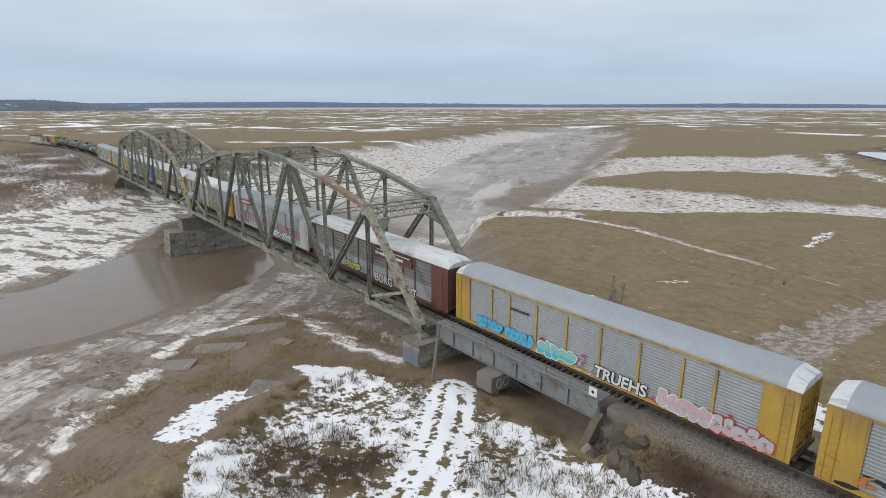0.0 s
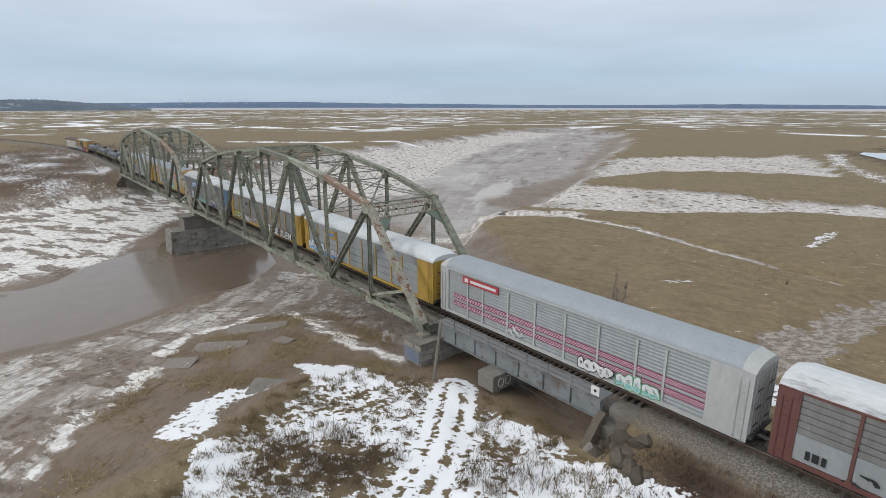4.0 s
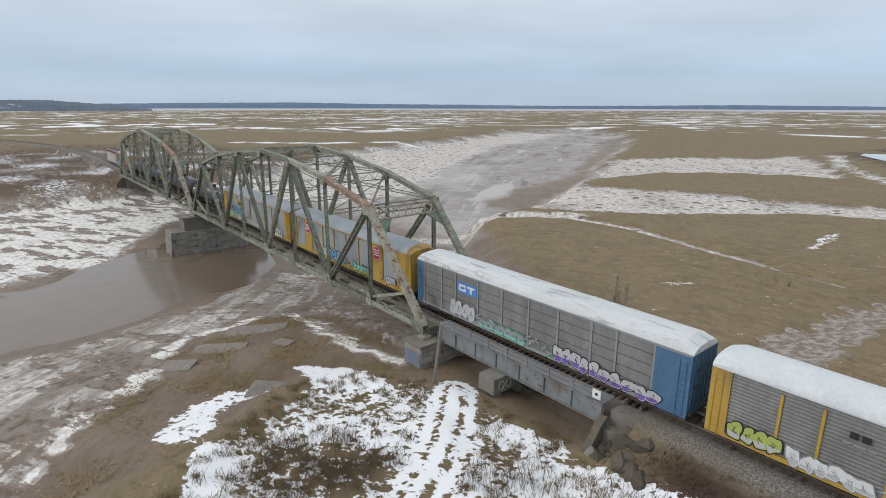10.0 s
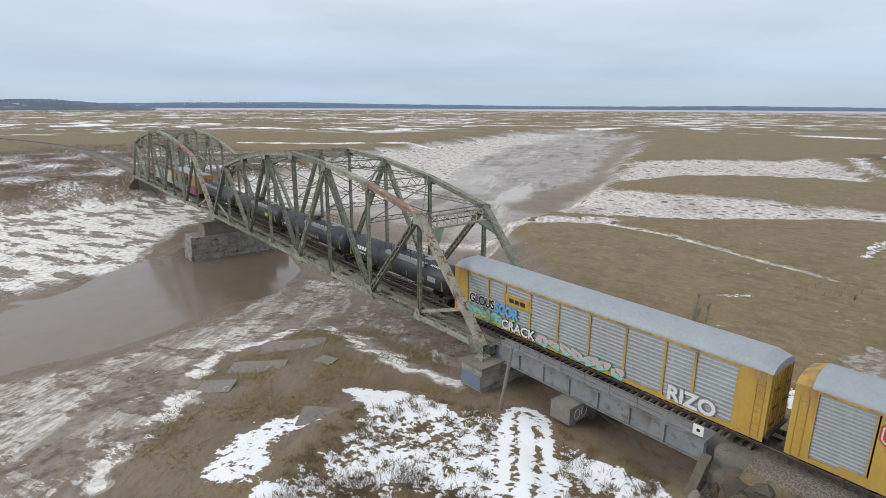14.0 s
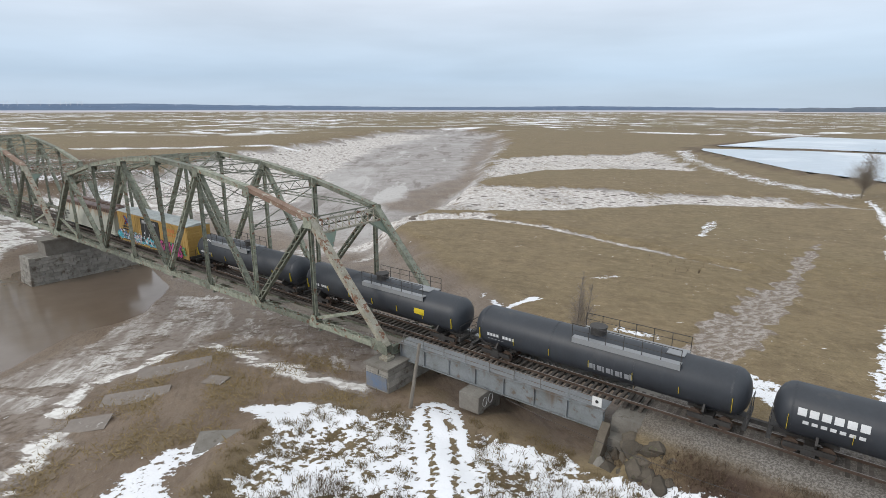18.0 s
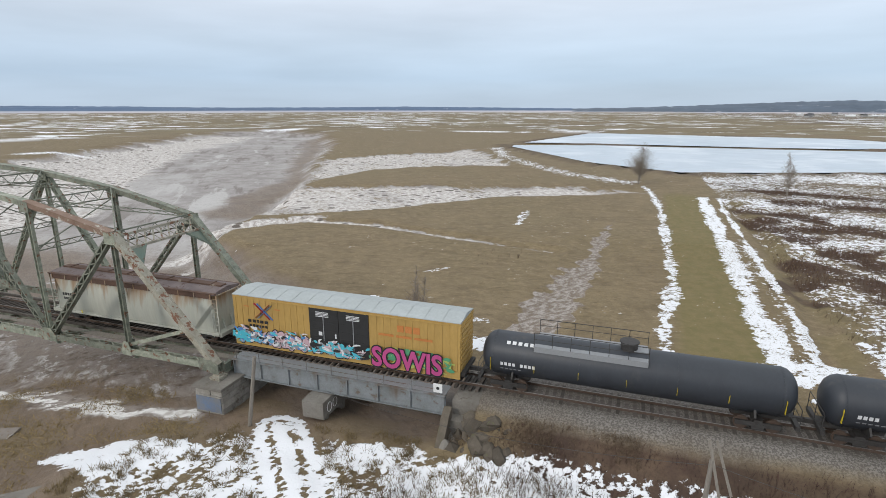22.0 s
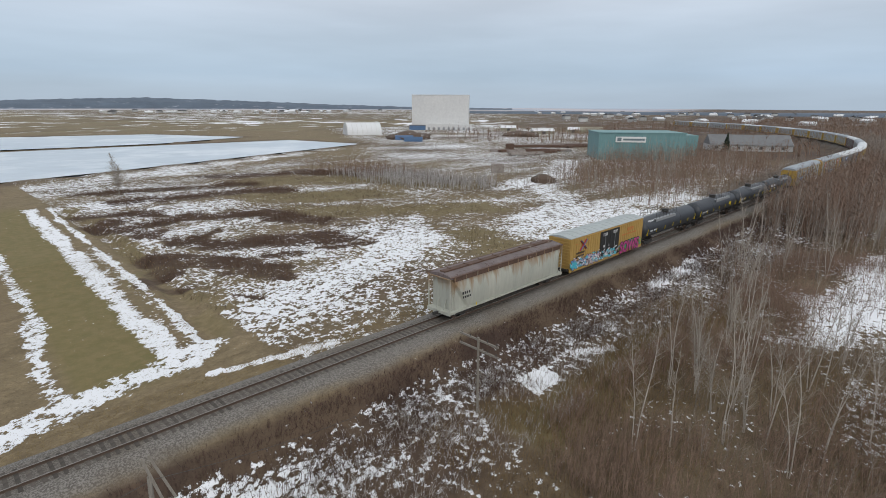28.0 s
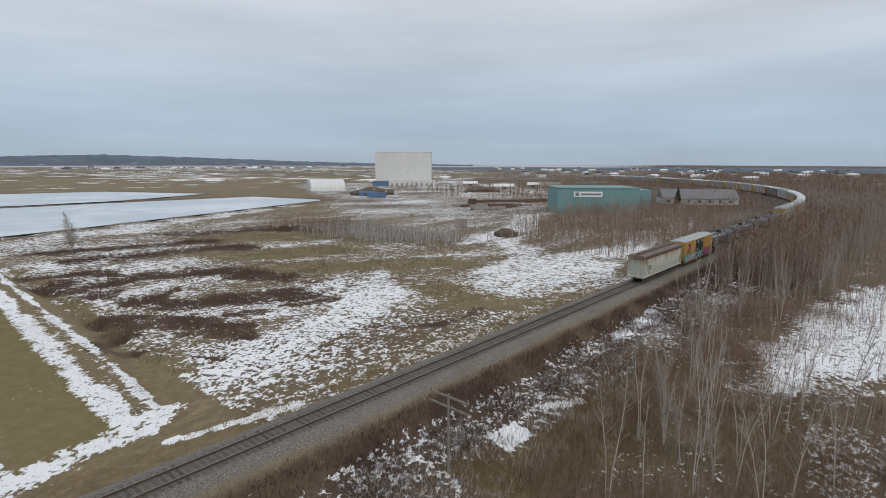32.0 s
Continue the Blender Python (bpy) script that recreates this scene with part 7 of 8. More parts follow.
def heap(name, label, x, y, rad, high, material, seed, kind_word):
    bm = bmesh.new()
    bmesh.ops.create_icosphere(bm, subdivisions=3, radius=1)
    for v in bm.verts:
        n = noise.noise(v.co * 2.2 + Vector((seed, 0, 0))) * 0.35 + noise.noise(v.co * 5 + Vector((seed, 3, 0))) * 0.12
        v.co = Vector((v.co.x * rad * (1 + n), v.co.y * rad * (1 + n), max(v.co.z, -0.15) * high * (1 + n)))
    ob = new(name, mesh_of(name, bm, material, True))
    ob.matrix_basis = pose(x, y, MARSH)
    return tagged(ob, label, kind_word)


heap("earth_heap", "brown heap of earth in the yard", 284, 254, 15, 5.2, "earth", 1, "heap")
heap("earth_heap", "low brown heap of earth by the yard sheds", 372, 223, 14, 3.6, "earth", 2, "heap")
heap("rubble_heap", "dark snow-streaked heap in the yard", 167.5, 60.5, 3.6, 2.3, "earth", 3, "heap")
for x, y, rz, m, lab in ((265, 229, -46, "blue_wall", "blue shipping container in the yard"), (272, 246, -30, "blue_wall", "blue shipping container beside a heap"), (176.4, 86.2, -48, "rust_roof", "rusty dark steel skip on snowy ground"), (262, 148, 10, "rust_brown", "rusty steel frame stack in the yard")):
    c = thing("container", lab, "container", at=pose(x, y, MARSH, 0, 0, rz))
    part("box", boxes((-6 if m == "blue_wall" else -2.2, 6 if m == "blue_wall" else 2.2, -1.5, 1.5, 0.1, 3)), m, c)
    for k in range(8):
        part("rib", boxes((-5.5 + k * 1.5, -5.2 + k * 1.5, -1.58, -1.5, 0.2, 2.9)) if m == "blue_wall" else boxes((-2 + k * 0.5, -1.8 + k * 0.5, -1.58, -1.5, 0.2, 2.9)), m, c)
for k in range(14):
    x = 232 + heap_rnd.uniform(0, 100)
    y = 124 + (x - 265) * 0.3 + heap_rnd.uniform(-6, 26)
    st = thing("steel_stack", "low stack of rusty steel beams", "stack", "steel stacks in the yard", at=pose(x, y, MARSH, 0, 0, heap_rnd.uniform(-50, -10)))
    for j in range(4):
        part("beam", boxes((-9, 9, -1.6 + j * 0.9, -1.1 + j * 0.9, 0.2, 0.9 + 0.5 * heap_rnd.random())), "rust_brown" if k % 3 else "rust_roof", st)


# ---- plants ----
def plant_mat(name, a, b, rough=0.9):
    """Two tones that vary from stem to stem."""
    m = bpy.data.materials.new(name)
    m.use_nodes = True
    nt = m.node_tree
    p = nt.nodes["Principled BSDF"]
    p.inputs["Roughness"].default_value = rough
    p.inputs["Specular IOR Level"].default_value = 0.15
    g = nt.nodes.new("ShaderNodeNewGeometry")
    x = nt.nodes.new("ShaderNodeMix")
    x.data_type = "RGBA"
    x.inputs[6].default_value, x.inputs[7].default_value = (*a, 1), (*b, 1)
    nt.links.new(g.outputs["Random Per Island"], x.inputs[0])
    nt.links.new(x.outputs[2], p.inputs["Base Color"])
    return m


M["twig_red"] = plant_mat("red_brown_twigs", (0.145, 0.090, 0.060), (0.070, 0.046, 0.035))
M["twig_brown"] = plant_mat("brown_twigs", (0.16, 0.115, 0.075), (0.085, 0.062, 0.044))
M["twig_rose"] = plant_mat("rose_brown_twigs", (0.275, 0.190, 0.145), (0.15, 0.100, 0.076))
M["pale_stem"] = plant_mat("pale_stems", (0.40, 0.36, 0.32), (0.20, 0.17, 0.145))
M["twig_grey"] = plant_mat("grey_twigs", (0.32, 0.275, 0.24), (0.17, 0.142, 0.12))
M["weed_dark"] = plant_mat("dark_red_weeds", (0.105, 0.062, 0.050), (0.048, 0.032, 0.028))
M["tussock"] = plant_mat("tan_tussock", (0.23, 0.175, 0.095), (0.12, 0.09, 0.05))
M["twig_pale"] = plant_mat("pale_twigs", (0.36, 0.315, 0.26), (0.20, 0.17, 0.14))
M["straw"] = plant_mat("dry_straw", (0.30, 0.225, 0.115), (0.17, 0.125, 0.062))
M["rust_grass"] = plant_mat("rust_grass", (0.215, 0.150, 0.072), (0.125, 0.082, 0.042))
M["birch_bark"] = mat("birch_bark", (0.50, 0.45, 0.40), 0.85, 0.0, (0.34, 0.30, 0.26), 1.2, spot=(0.09, 0.08, 0.07), spot_scale=2.5, spot_at=0.6, stretch=(1, 1, 3))
M["bark"] = mat("grey_bark", (0.29, 0.255, 0.22), 0.9, 0.0, (0.19, 0.165, 0.14), 2)
M["frost_twig"] = plant_mat("snow_dusted_twigs", (0.55, 0.54, 0.54), (0.20, 0.165, 0.14))
M["fir"] = plant_mat("fir_needles", (0.035, 0.055, 0.035), (0.02, 0.032, 0.022))


def stalks(name, label, category, pts, high, thick, twigs, material, seed, lean=0.18, twig_len=0.4, spread=1.0, fine=0.8):
    """Many upright stems with side twigs, as one mesh. pts: x, y of the roots; high: lowest and tallest."""
    r = np.random.default_rng(seed)
    x, y = pts[:, 0], pts[:, 1]
    z = ground_height(x, y)[0] - 0.05
    n = len(x)
    h = r.uniform(high[0], high[1], n) * (0.6 + 0.4 * r.random(n))
    top = np.stack([x + r.normal(0, lean, n) * h, y + r.normal(0, lean, n) * h, z + h], -1)
    root = np.stack([x, y, z], -1)
    ang = r.uniform(0, math.tau, n)
    rad = thick * (0.6 + 0.8 * r.random(n))
    verts, faces = [], []
    ring = [root + np.stack([np.cos(ang + k * 2.0944) * rad, np.sin(ang + k * 2.0944) * rad, 0 * rad], -1) for k in range(3)]
    verts.append(np.stack([*ring, top], 1).reshape(-1, 3))
    base = np.arange(n)[:, None] * 4
    faces.append(np.concatenate([base + f for f in ([0, 1, 3], [1, 2, 3], [2, 0, 3])], 0))
    off = 4 * n
    for k in range(twigs):
        u = r.uniform(0.25, 0.95, n)[:, None]
        p = root + (top - root) * u
        a = r.uniform(0, math.tau, n)
        ln = (twig_len * h * (1.15 - u[:, 0]) * r.uniform(0.5, 1.2, n))[:, None]
        d = np.stack([np.cos(a) * spread, np.sin(a) * spread, r.uniform(0.5, 1.3, n)], -1)
        d /= np.linalg.norm(d, axis=1)[:, None]
        w = np.stack([-np.sin(a), np.cos(a), 0 * a], -1) * (rad * fine)[:, None]
        up = np.array([0, 0, 1.0]) * (rad * fine)[:, None]
        verts.append(np.stack([p - w - up, p + w + up * 0.3, p + d * ln], 1).reshape(-1, 3))
        faces.append(off + np.arange(n)[:, None] * 3 + np.array([0, 1, 2]))
        off += 3 * n
    me = bpy.data.meshes.new(name)
    v, f = np.concatenate(verts), np.concatenate(faces)
    me.vertices.add(len(v))
    me.vertices.foreach_set("co", v.ravel())
    me.loops.add(f.size)
    me.loops.foreach_set("vertex_index", f.ravel())
    me.polygons.add(len(f))
    me.polygons.foreach_set("loop_start", np.arange(0, f.size, 3))
    me.update(calc_edges=True)
    me.materials.append(M[material])
    return tagged(new(name, me), label, category, kind="stuff")


def scatter(n, x0, x1, y0, y1, seed, keep=None):
    r = np.random.default_rng(seed)
    p = np.stack([r.uniform(x0, x1, n), r.uniform(y0, y1, n)], -1)
    if keep is not None:
        p = p[r.random(n) < keep(p[:, 0], p[:, 1])]
    return p


CLEAR_S = [(88, -24), (108, -21.5), (154, -33), (150, -60), (100, -52)]
CLEAR_N = [(49, 26), (55, 33), (66, 27), (87, 44), (133, 38), (150, 10), (121, 5), (79, 7), (59, 9), (52, 14)]


def slope_keep(x, y):
    return np.clip(0.55 + 0.6 * wave(x, y, 2.2, 21), 0, 1) * rise(-y, 3.0, 4.0) * (0.3 + 0.7 * rise(x, 34, 50))


def south_keep(x, y):
    k = np.clip(0.5 + 0.8 * wave(x, y, 6.0, 22) + 0.3 * wave(x, y, 2.0, 23), 0, 1)
    k = k * (1 - 0.92 * rise(inside(x, y, CLEAR_S), -3, 2)) * (1 - rise(inside(x, y, [(58, -9), (67, -8), (68, -13), (61, -15)]), -1, 1))
    return k


def wood_keep(x, y):
    return np.clip(0.6 + 0.6 * wave(x, y, 16, 25), 0, 1) * (1 - 0.97 * rise(inside(x, y, CLEAR_S), -6, 1))


def bands_keep(bands):
    def keep(x, y):
        k = np.zeros_like(x)
        for line, wide in bands:
            k = np.maximum(k, 1 - rise(near_line(*wander(x, y), line), wide * 0.55, wide * 1.15))
        return k * np.clip(0.55 + 0.5 * wave(x, y, 2.2, 45) + 0.6 * wave(x, y * 1.6, 4.5, 92), 0, 1) * (x > 50)
    return keep


def rust_keep(x, y):
    return rise(inside(x, y, RUST_S) + wave(x, y, 2.5, 46), -1.5, 0.5)


stalks("slope_weeds", "dead red-brown weeds on the embankment slope", "weeds", scatter(66000, 21.5, 150, -9.8, -3.0, 1, slope_keep), (0.25, 0.80), 0.016, 3, "weed_dark", 1, 0.3, 0.5)
stalks("slope_weeds", "snow-dusted dead brush at the embankment foot", "weeds", scatter(15000, 24, 130, -16, -6.5, 2, slope_keep), (0.4, 1.3), 0.017, 5, "frost_twig", 2, 0.3, 0.5)
stalks("willow_brush", "dense brown leafless brush", "shrubs", scatter(34000, 32, 150, -55, -8, 3, south_keep), (0.7, 1.9), 0.018, 5, "twig_brown", 3, 0.22, 0.45)
stalks("willow_brush", "dense rust-brown leafless brush", "shrubs", scatter(42000, 54, 130, -55, -15, 4, lambda x, y: south_keep(x + 9, y + 4)), (1.0, 3.6), 0.015, 9, "twig_rose", 4, 0.16, 0.42, fine=0.6)
stalks("willow_brush", "scattered bushes standing in the snow clearing", "shrubs", scatter(5000, 88, 160, -52, -22, 61, lambda x, y: np.clip(wave(x, y, 4.5, 47) * 1.5 - 0.25, 0, 1)), (0.7, 2.6), 0.022, 6, "twig_brown", 61, 0.2, 0.4)
stalks("rust_grass", "tall dry rust-coloured grass", "grass", scatter(60000, 50, 100, -34, -10, 5, lambda x, y: np.maximum(rust_keep(x, y), 0.5 * south_keep(x - 5, y))), (0.4, 1.0), 0.017, 1, "rust_grass", 5, 0.35, 0.6)
stalks("saplings", "thicket of bare grey-brown saplings", "trees", scatter(11000, 104, 420, -150, -11, 6, wood_keep), (4.5, 10.0), 0.045, 24, "twig_grey", 6, 0.09, 0.30, fine=0.42)
stalks("saplings", "thicket of bare red-brown saplings", "trees", scatter(12000, 78, 420, -140, -9, 7, lambda x, y: wood_keep(x + 20, y)), (3.0, 7.0), 0.034, 24, "twig_rose", 7, 0.10, 0.32, fine=0.45)
stalks("saplings", "belt of bare red-brown saplings by the warehouse", "trees", scatter(3400, 150, 300, 10, 96, 8, lambda x, y: rise(inside(x, y, [(143, 30), (160, 12), (230, 8), (300, 40), (290, 84), (225, 70), (170, 58)]), -6, 3)), (6.0, 11.0), 0.05, 26, "twig_rose", 8, 0.08, 0.28, fine=0.42)
stalks("saplings", "rosy-brown saplings crowding the railway", "trees", scatter(3400, 144, 270, -22, -5.2, 63, lambda x, y: np.clip(0.75 + 0.5 * wave(x, y, 6, 64), 0, 1)), (6.5, 12.5), 0.075, 30, "twig_rose", 63, 0.08, 0.30, fine=0.42)
stalks("saplings", "bare grey saplings north of the railway", "trees", scatter(1500, 168, 262, 6, 14, 65), (3.0, 6.5), 0.04, 20, "twig_grey", 65, 0.09, 0.30, fine=0.45)
stalks("saplings", "belt of bare frosted saplings in the scrub field", "trees", scatter(3000, 118, 160, 54, 122, 9, lambda x, y: rise(inside(x, y, [(128, 116), (150, 108), (154, 70), (142, 60), (128, 78)]), -3, 3)), (2.5, 5.5), 0.05, 16, "frost_twig", 9, 0.10, 0.34, fine=0.6)
stalks("saplings", "belt of bare red-brown saplings beyond the scrub field", "trees", scatter(1500, 120, 160, 92, 140, 93, lambda x, y: rise(inside(x, y, [(130, 136), (150, 130), (152, 100), (134, 104)]), -3, 3)), (3.5, 7.0), 0.045, 20, "twig_rose", 93, 0.09, 0.30, fine=0.45)
stalks("saplings", "tall rosy saplings standing close along the railway curve", "trees", scatter(7600, 132, 440, -40, 110, 94, lambda x, y: rise(-track_side(x, y), 4.6, 6.5) * (1 - rise(-track_side(x, y), 16, 34))), (8.0, 14.0), 0.075, 28, "twig_grey", 94, 0.08, 0.30, fine=0.42)
stalks("saplings", "bare woods inside the railway curve", "trees", scatter(5200, 430, 690, 34, 330, 95, lambda x, y: rise(track_side(x, y), 5, 8) * (1 - rise(track_side(x, y), 18, 30))), (7.0, 11.0), 0.08, 22, "twig_rose", 95, 0.08, 0.32, fine=0.6)
stalks("saplings", "slender pale birch saplings among the brush", "trees", scatter(520, 76, 260, -90, -12, 41, wood_keep), (5.0, 10.5), 0.042, 10, "pale_stem", 41, 0.12, 0.22, fine=0.5)
stalks("saplings", "grey-lilac birch thicket with fine twigs", "trees", scatter(1500, 62, 112, -52, -22, 81, lambda x, y: np.clip(0.4 + 0.9 * wave(x, y, 7, 82), 0, 1) * (inside(x, y, CLEAR_S) < -1)), (2.5, 6.0), 0.02, 22, "twig_grey", 81, 0.10, 0.28, fine=0.5)
stalks("dead_branches", "tangled grey dead branches on the embankment foot", "branches", scatter(900, 42, 62, -15, -6.5, 83, lambda x, y: np.clip(wave(x, y, 3.0, 84) * 1.6, 0, 1)), (0.7, 1.9), 0.03, 5, "twig_grey", 83, 1.1, 0.5)
stalks("saplings", "slender pale saplings by the warehouse", "trees", scatter(800, 150, 262, 14, 84, 42), (5.0, 10.0), 0.06, 6, "pale_stem", 42, 0.06, 0.16)
stalks("far_saplings", "far bare woods behind the railway curve", "trees", scatter(26000, 300, 1300, -620, 260, 10, lambda x, y: np.where(np.abs(track_side(x, y)) > 12, wood_keep(x * 0.4, y * 0.4), 0) * (1 - rise(inside(x, y, [(280, 60), (440, 40), (470, 130), (330, 150)]), -8, 4))), (6.0, 12.0), 0.14, 14, "twig_rose", 10, 0.08, 0.34, fine=0.8)
stalks("field_brush", "low red-brown brush in bands across the scrub field", "shrubs", scatter(120000, 50, 145, 10, 134, 11, bands_keep(BRUSH_N)), (0.5, 1.5), 0.028, 4, "twig_red", 11, 0.25, 0.5)
stalks("field_brush", "low tan-brown brush in the scrub field", "shrubs", scatter(60000, 50, 160, 18, 140, 62, bands_keep(TAN_N)), (0.4, 1.1), 0.028, 3, "twig_brown", 62, 0.3, 0.5)
stalks("field_grass", "dry straw-coloured grass in the scrub field", "grass", scatter(26000, 50, 150, 6, 90, 12, lambda x, y: np.clip(0.4 + 0.6 * wave(x, y, 8, 30), 0, 1)), (0.25, 0.7), 0.025, 1, "straw", 12, 0.35, 0.6)
stalks("track_grass", "dry grass along the north foot of the embankment", "grass", scatter(16000, 19, 120, 4.2, 9.0, 13), (0.15, 0.5), 0.02, 1, "straw", 13, 0.4, 0.6)
BUSH = [(4, -21), (7, -16), (11, -14.5), (12.2, -17), (10, -22), (6.5, -24)]
stalks("far_bank_brush", "dark brush on the far river bank", "shrubs", scatter(9000, -330, -147, -80, 60, 40, lambda x, y: np.where(np.abs(track_side(x, y)) > 4.5, np.clip(0.4 + wave(x, y, 9, 43), 0, 1), 0)), (0.5, 2.0), 0.06, 4, "twig_brown", 40, 0.25, 0.5)
stalks("bank_bushes", "dark leafless bushes in the snow of the bank", "shrubs", scatter(15000, 2, 14, -26, -13, 14, lambda x, y: rise(inside(x, y, BUSH) + wave(x, y, 1.6, 51), -1.0, 1.4) * np.clip(0.6 + wave(x, y, 1.1, 52), 0, 1)), (0.3, 1.1), 0.014, 4, "twig_brown", 14, 0.3, 0.5)
stalks("bank_bushes", "snow-dusted bushes on the bank", "shrubs", scatter(8500, 10, 32, -20, -6.5, 15, lambda x, y: np.clip(wave(x, y, 2.2, 31) * 1.6, 0, 1) * (near_line(x, y, [(6.8, -6.2), (10, -9.6), (14.6, -16.6)]) > 2.4)), (0.4, 1.5), 0.016, 4, "twig_brown", 15, 0.3, 0.5)


stalks("bank_weeds", "dead brown weeds over the rubble at the abutment", "weeds", scatter(3600, 18.4, 31, -4.8, -3.0, 66, lambda x, y: np.clip(0.55 + 0.8 * wave(x, y, 1.6, 67), 0, 1)), (0.2, 0.7), 0.013, 3, "twig_brown", 66, 0.35, 0.5)


def tussock_points(n, seed, box, keep, size=0.22, per=26):
    r = np.random.default_rng(seed)
    c = scatter(n, *box, seed, keep)
    p = np.repeat(c, per, 0)
    return p + r.normal(0, size, p.shape)


def bank_keep(x, y):
    lane = near_line(x, y, [(6.8, -6.2), (10, -9.6), (12.6, -13), (14.6, -16.6), (18, -23)])
    return rise(inside(x, y, BANK), -1.5, 0.2) * (0.32 + 0.68 * (1 - rise(inside(x, y, BANK), 1.5, 4.5))) * (lane > 2.2)


stalks("tussock_grass", "tan tussock grass poking through snow on the bank", "grass", tussock_points(1500, 16, (-4, 24, -30, -4), bank_keep, 0.20, 30), (0.22, 0.55), 0.022, 0, "tussock", 16, 0.55)
stalks("shore_grass", "flattened tan grass on the tidal mud", "grass", scatter(44000, -24, 2, -40, -4, 17, lambda x, y: np.clip(0.35 + 1.1 * wave(x, y, 2.6, 33), 0, 1) * rise(-inside(x, y, ICE_E), 0, 2) * rise(-inside(x, y, BANK), 0, 1.5) * rise(-x - y * 0.3, -2, 6) * (inside(x, y, BANK_SNOW[1][0]) < -0.4) * (inside(x, y, BANK_SNOW[0][0]) < -0.2)), (0.12, 0.4), 0.04, 0, "straw", 17, 1.4)
stalks("marsh_stubble", "short dry marsh grass", "grass", scatter(60000, -20, 48, 8, 60, 18), (0.05, 0.2), 0.02, 0, "straw", 18, 0.6)
stalks("dead_stalks", "dark dead stalks in the marsh", "plants", scatter(24, 6, 15, 36, 47, 19), (0.3, 1.1), 0.05, 4, "twig_brown", 19, 0.25, 0.4)


def bare_tree(name, label, high, seed, bark, forks=2, limbs=16, twig="twig_grey", spread=0.35, trunk_r=None, bend=0.14, rise_lo=0.3, rise_hi=1.0):
    r = random.Random(seed)
    t = thing(name, label, "tree", "bare trees")
    bm, tw = bmesh.new(), bmesh.new()
    rad = trunk_r or high * 0.011

    def limb(bmx, a, d, ln, r0, bends):
        p, d = Vector(a), Vector(d).normalized()
        out = [p.copy()]
        for k in range(bends):
            q = p + d * (ln / bends)
            bm_tube(bmx, p, q, r0 * (1 - k / bends * 0.8), 5, r0 * (1 - (k + 1) / bends * 0.8))
            d = (d + Vector((r.uniform(-1, 1), r.uniform(-1, 1), r.uniform(-0.2, 0.6))) * bend).normalized()
            p = q
            out.append(p.copy())
        return out

    for f in range(forks):
        d = Vector((r.uniform(-1, 1) * 0.11, r.uniform(-1, 1) * 0.11, 1)) if f or forks > 1 else Vector((r.uniform(-0.05, 0.05), r.uniform(-0.05, 0.05), 1))
        hh = high * (1 - 0.12 * f)
        line = limb(bm, (r.uniform(-0.1, 0.1) * f, r.uniform(-0.1, 0.1) * f, -0.3), d, hh, rad * (1 - 0.2 * f), 7)
        for k in range(limbs):
            u = r.uniform(0.28, 0.97) * 7
            i = min(int(u), 6)
            p = line[i].lerp(line[i + 1], u - i)
            a = r.uniform(0, math.tau)
            ln = high * spread * (1.12 - u / 7) * r.uniform(0.6, 1.1)
            pts = limb(bm if k < limbs // 2 else tw, p, (math.cos(a), math.sin(a), r.uniform(rise_lo, rise_hi)), ln, rad * 0.28, 3)
            for j in range(12):
                v = r.uniform(0.2, 1) * 3
                i2 = min(int(v), 2)
                q = pts[i2].lerp(pts[i2 + 1], v - i2)
                b = r.uniform(0, math.tau)
                e = q + Vector((math.cos(b), math.sin(b), r.uniform(0.1, 1.3))).normalized() * ln * r.uniform(0.2, 0.45)
                bm_tube(tw, q, e, rad * 0.13, 3, rad * 0.05)
    part("trunk", bm, bark, t)
    part("crown", tw, twig, t)
    return t


def plant(tree, x, y, turn=0.0, first=False):
    z = float(ground_height(np.array([float(x)]), np.array([float(y)]))[0][0])
    m = pose(x, y, z, 0, 0, turn)
    if first:
        tree.matrix_basis = m
        return tree
    return copy_thing(tree, m)


plant(bare_tree("bare_tree", "small bare tree in the brown marsh", 9.0, 3, "bark", 3, 46, "twig_grey", 0.28, 0.07, 0.06, 1.0, 2.2), 11.8, 7.8, first=True)
plant(bare_tree("bare_tree", "bushy bare tree at the end of the dyke road", 12.5, 5, "bark", 6, 60, "twig_pale", 0.55, 0.08, 0.10, 0.45, 1.3), 31.5, 133, first=True)
plant(bare_tree("bare_tree", "slender bare tree beside the lagoon", 11.5, 6, "bark", 4, 44, "twig_pale", 0.38, 0.07, 0.10, 0.7, 1.8), 65.5, 116, first=True)
birches = [bare_tree("birch", "slender white-barked leafless birch", h, 20 + k, "birch_bark", f, 18, "twig_pale", 0.26, 0.058, 0.10, 0.8, 1.8) for k, (h, f) in enumerate(((10.5, 2), (9.0, 1), (12.0, 2), (8.0, 3)))]
first_birch = set()
tree_rnd = random.Random(8)
spots = [(60.5, -21.5), (63, -23), (66, -25.5), (69.5, -23.5), (72, -27), (75, -24), (80.5, -22), (82, -20.5), (68.5, -31), (73, -33), (80, -32.5), (78, -36), (86, -35.5), (92, -40), (71, -19.5), (88, -19), (97, -17.5), (104, -15.5), (110, -13), (116, -17)]
for k in range(24):
    spots.append((tree_rnd.uniform(62, 112), tree_rnd.uniform(-46, -20)))
for k in range(60):
    spots.append((tree_rnd.uniform(96, 200), tree_rnd.uniform(-60, -10.5)))
for k in range(44):
    spots.append((tree_rnd.uniform(160, 250), tree_rnd.uniform(14, 66)))
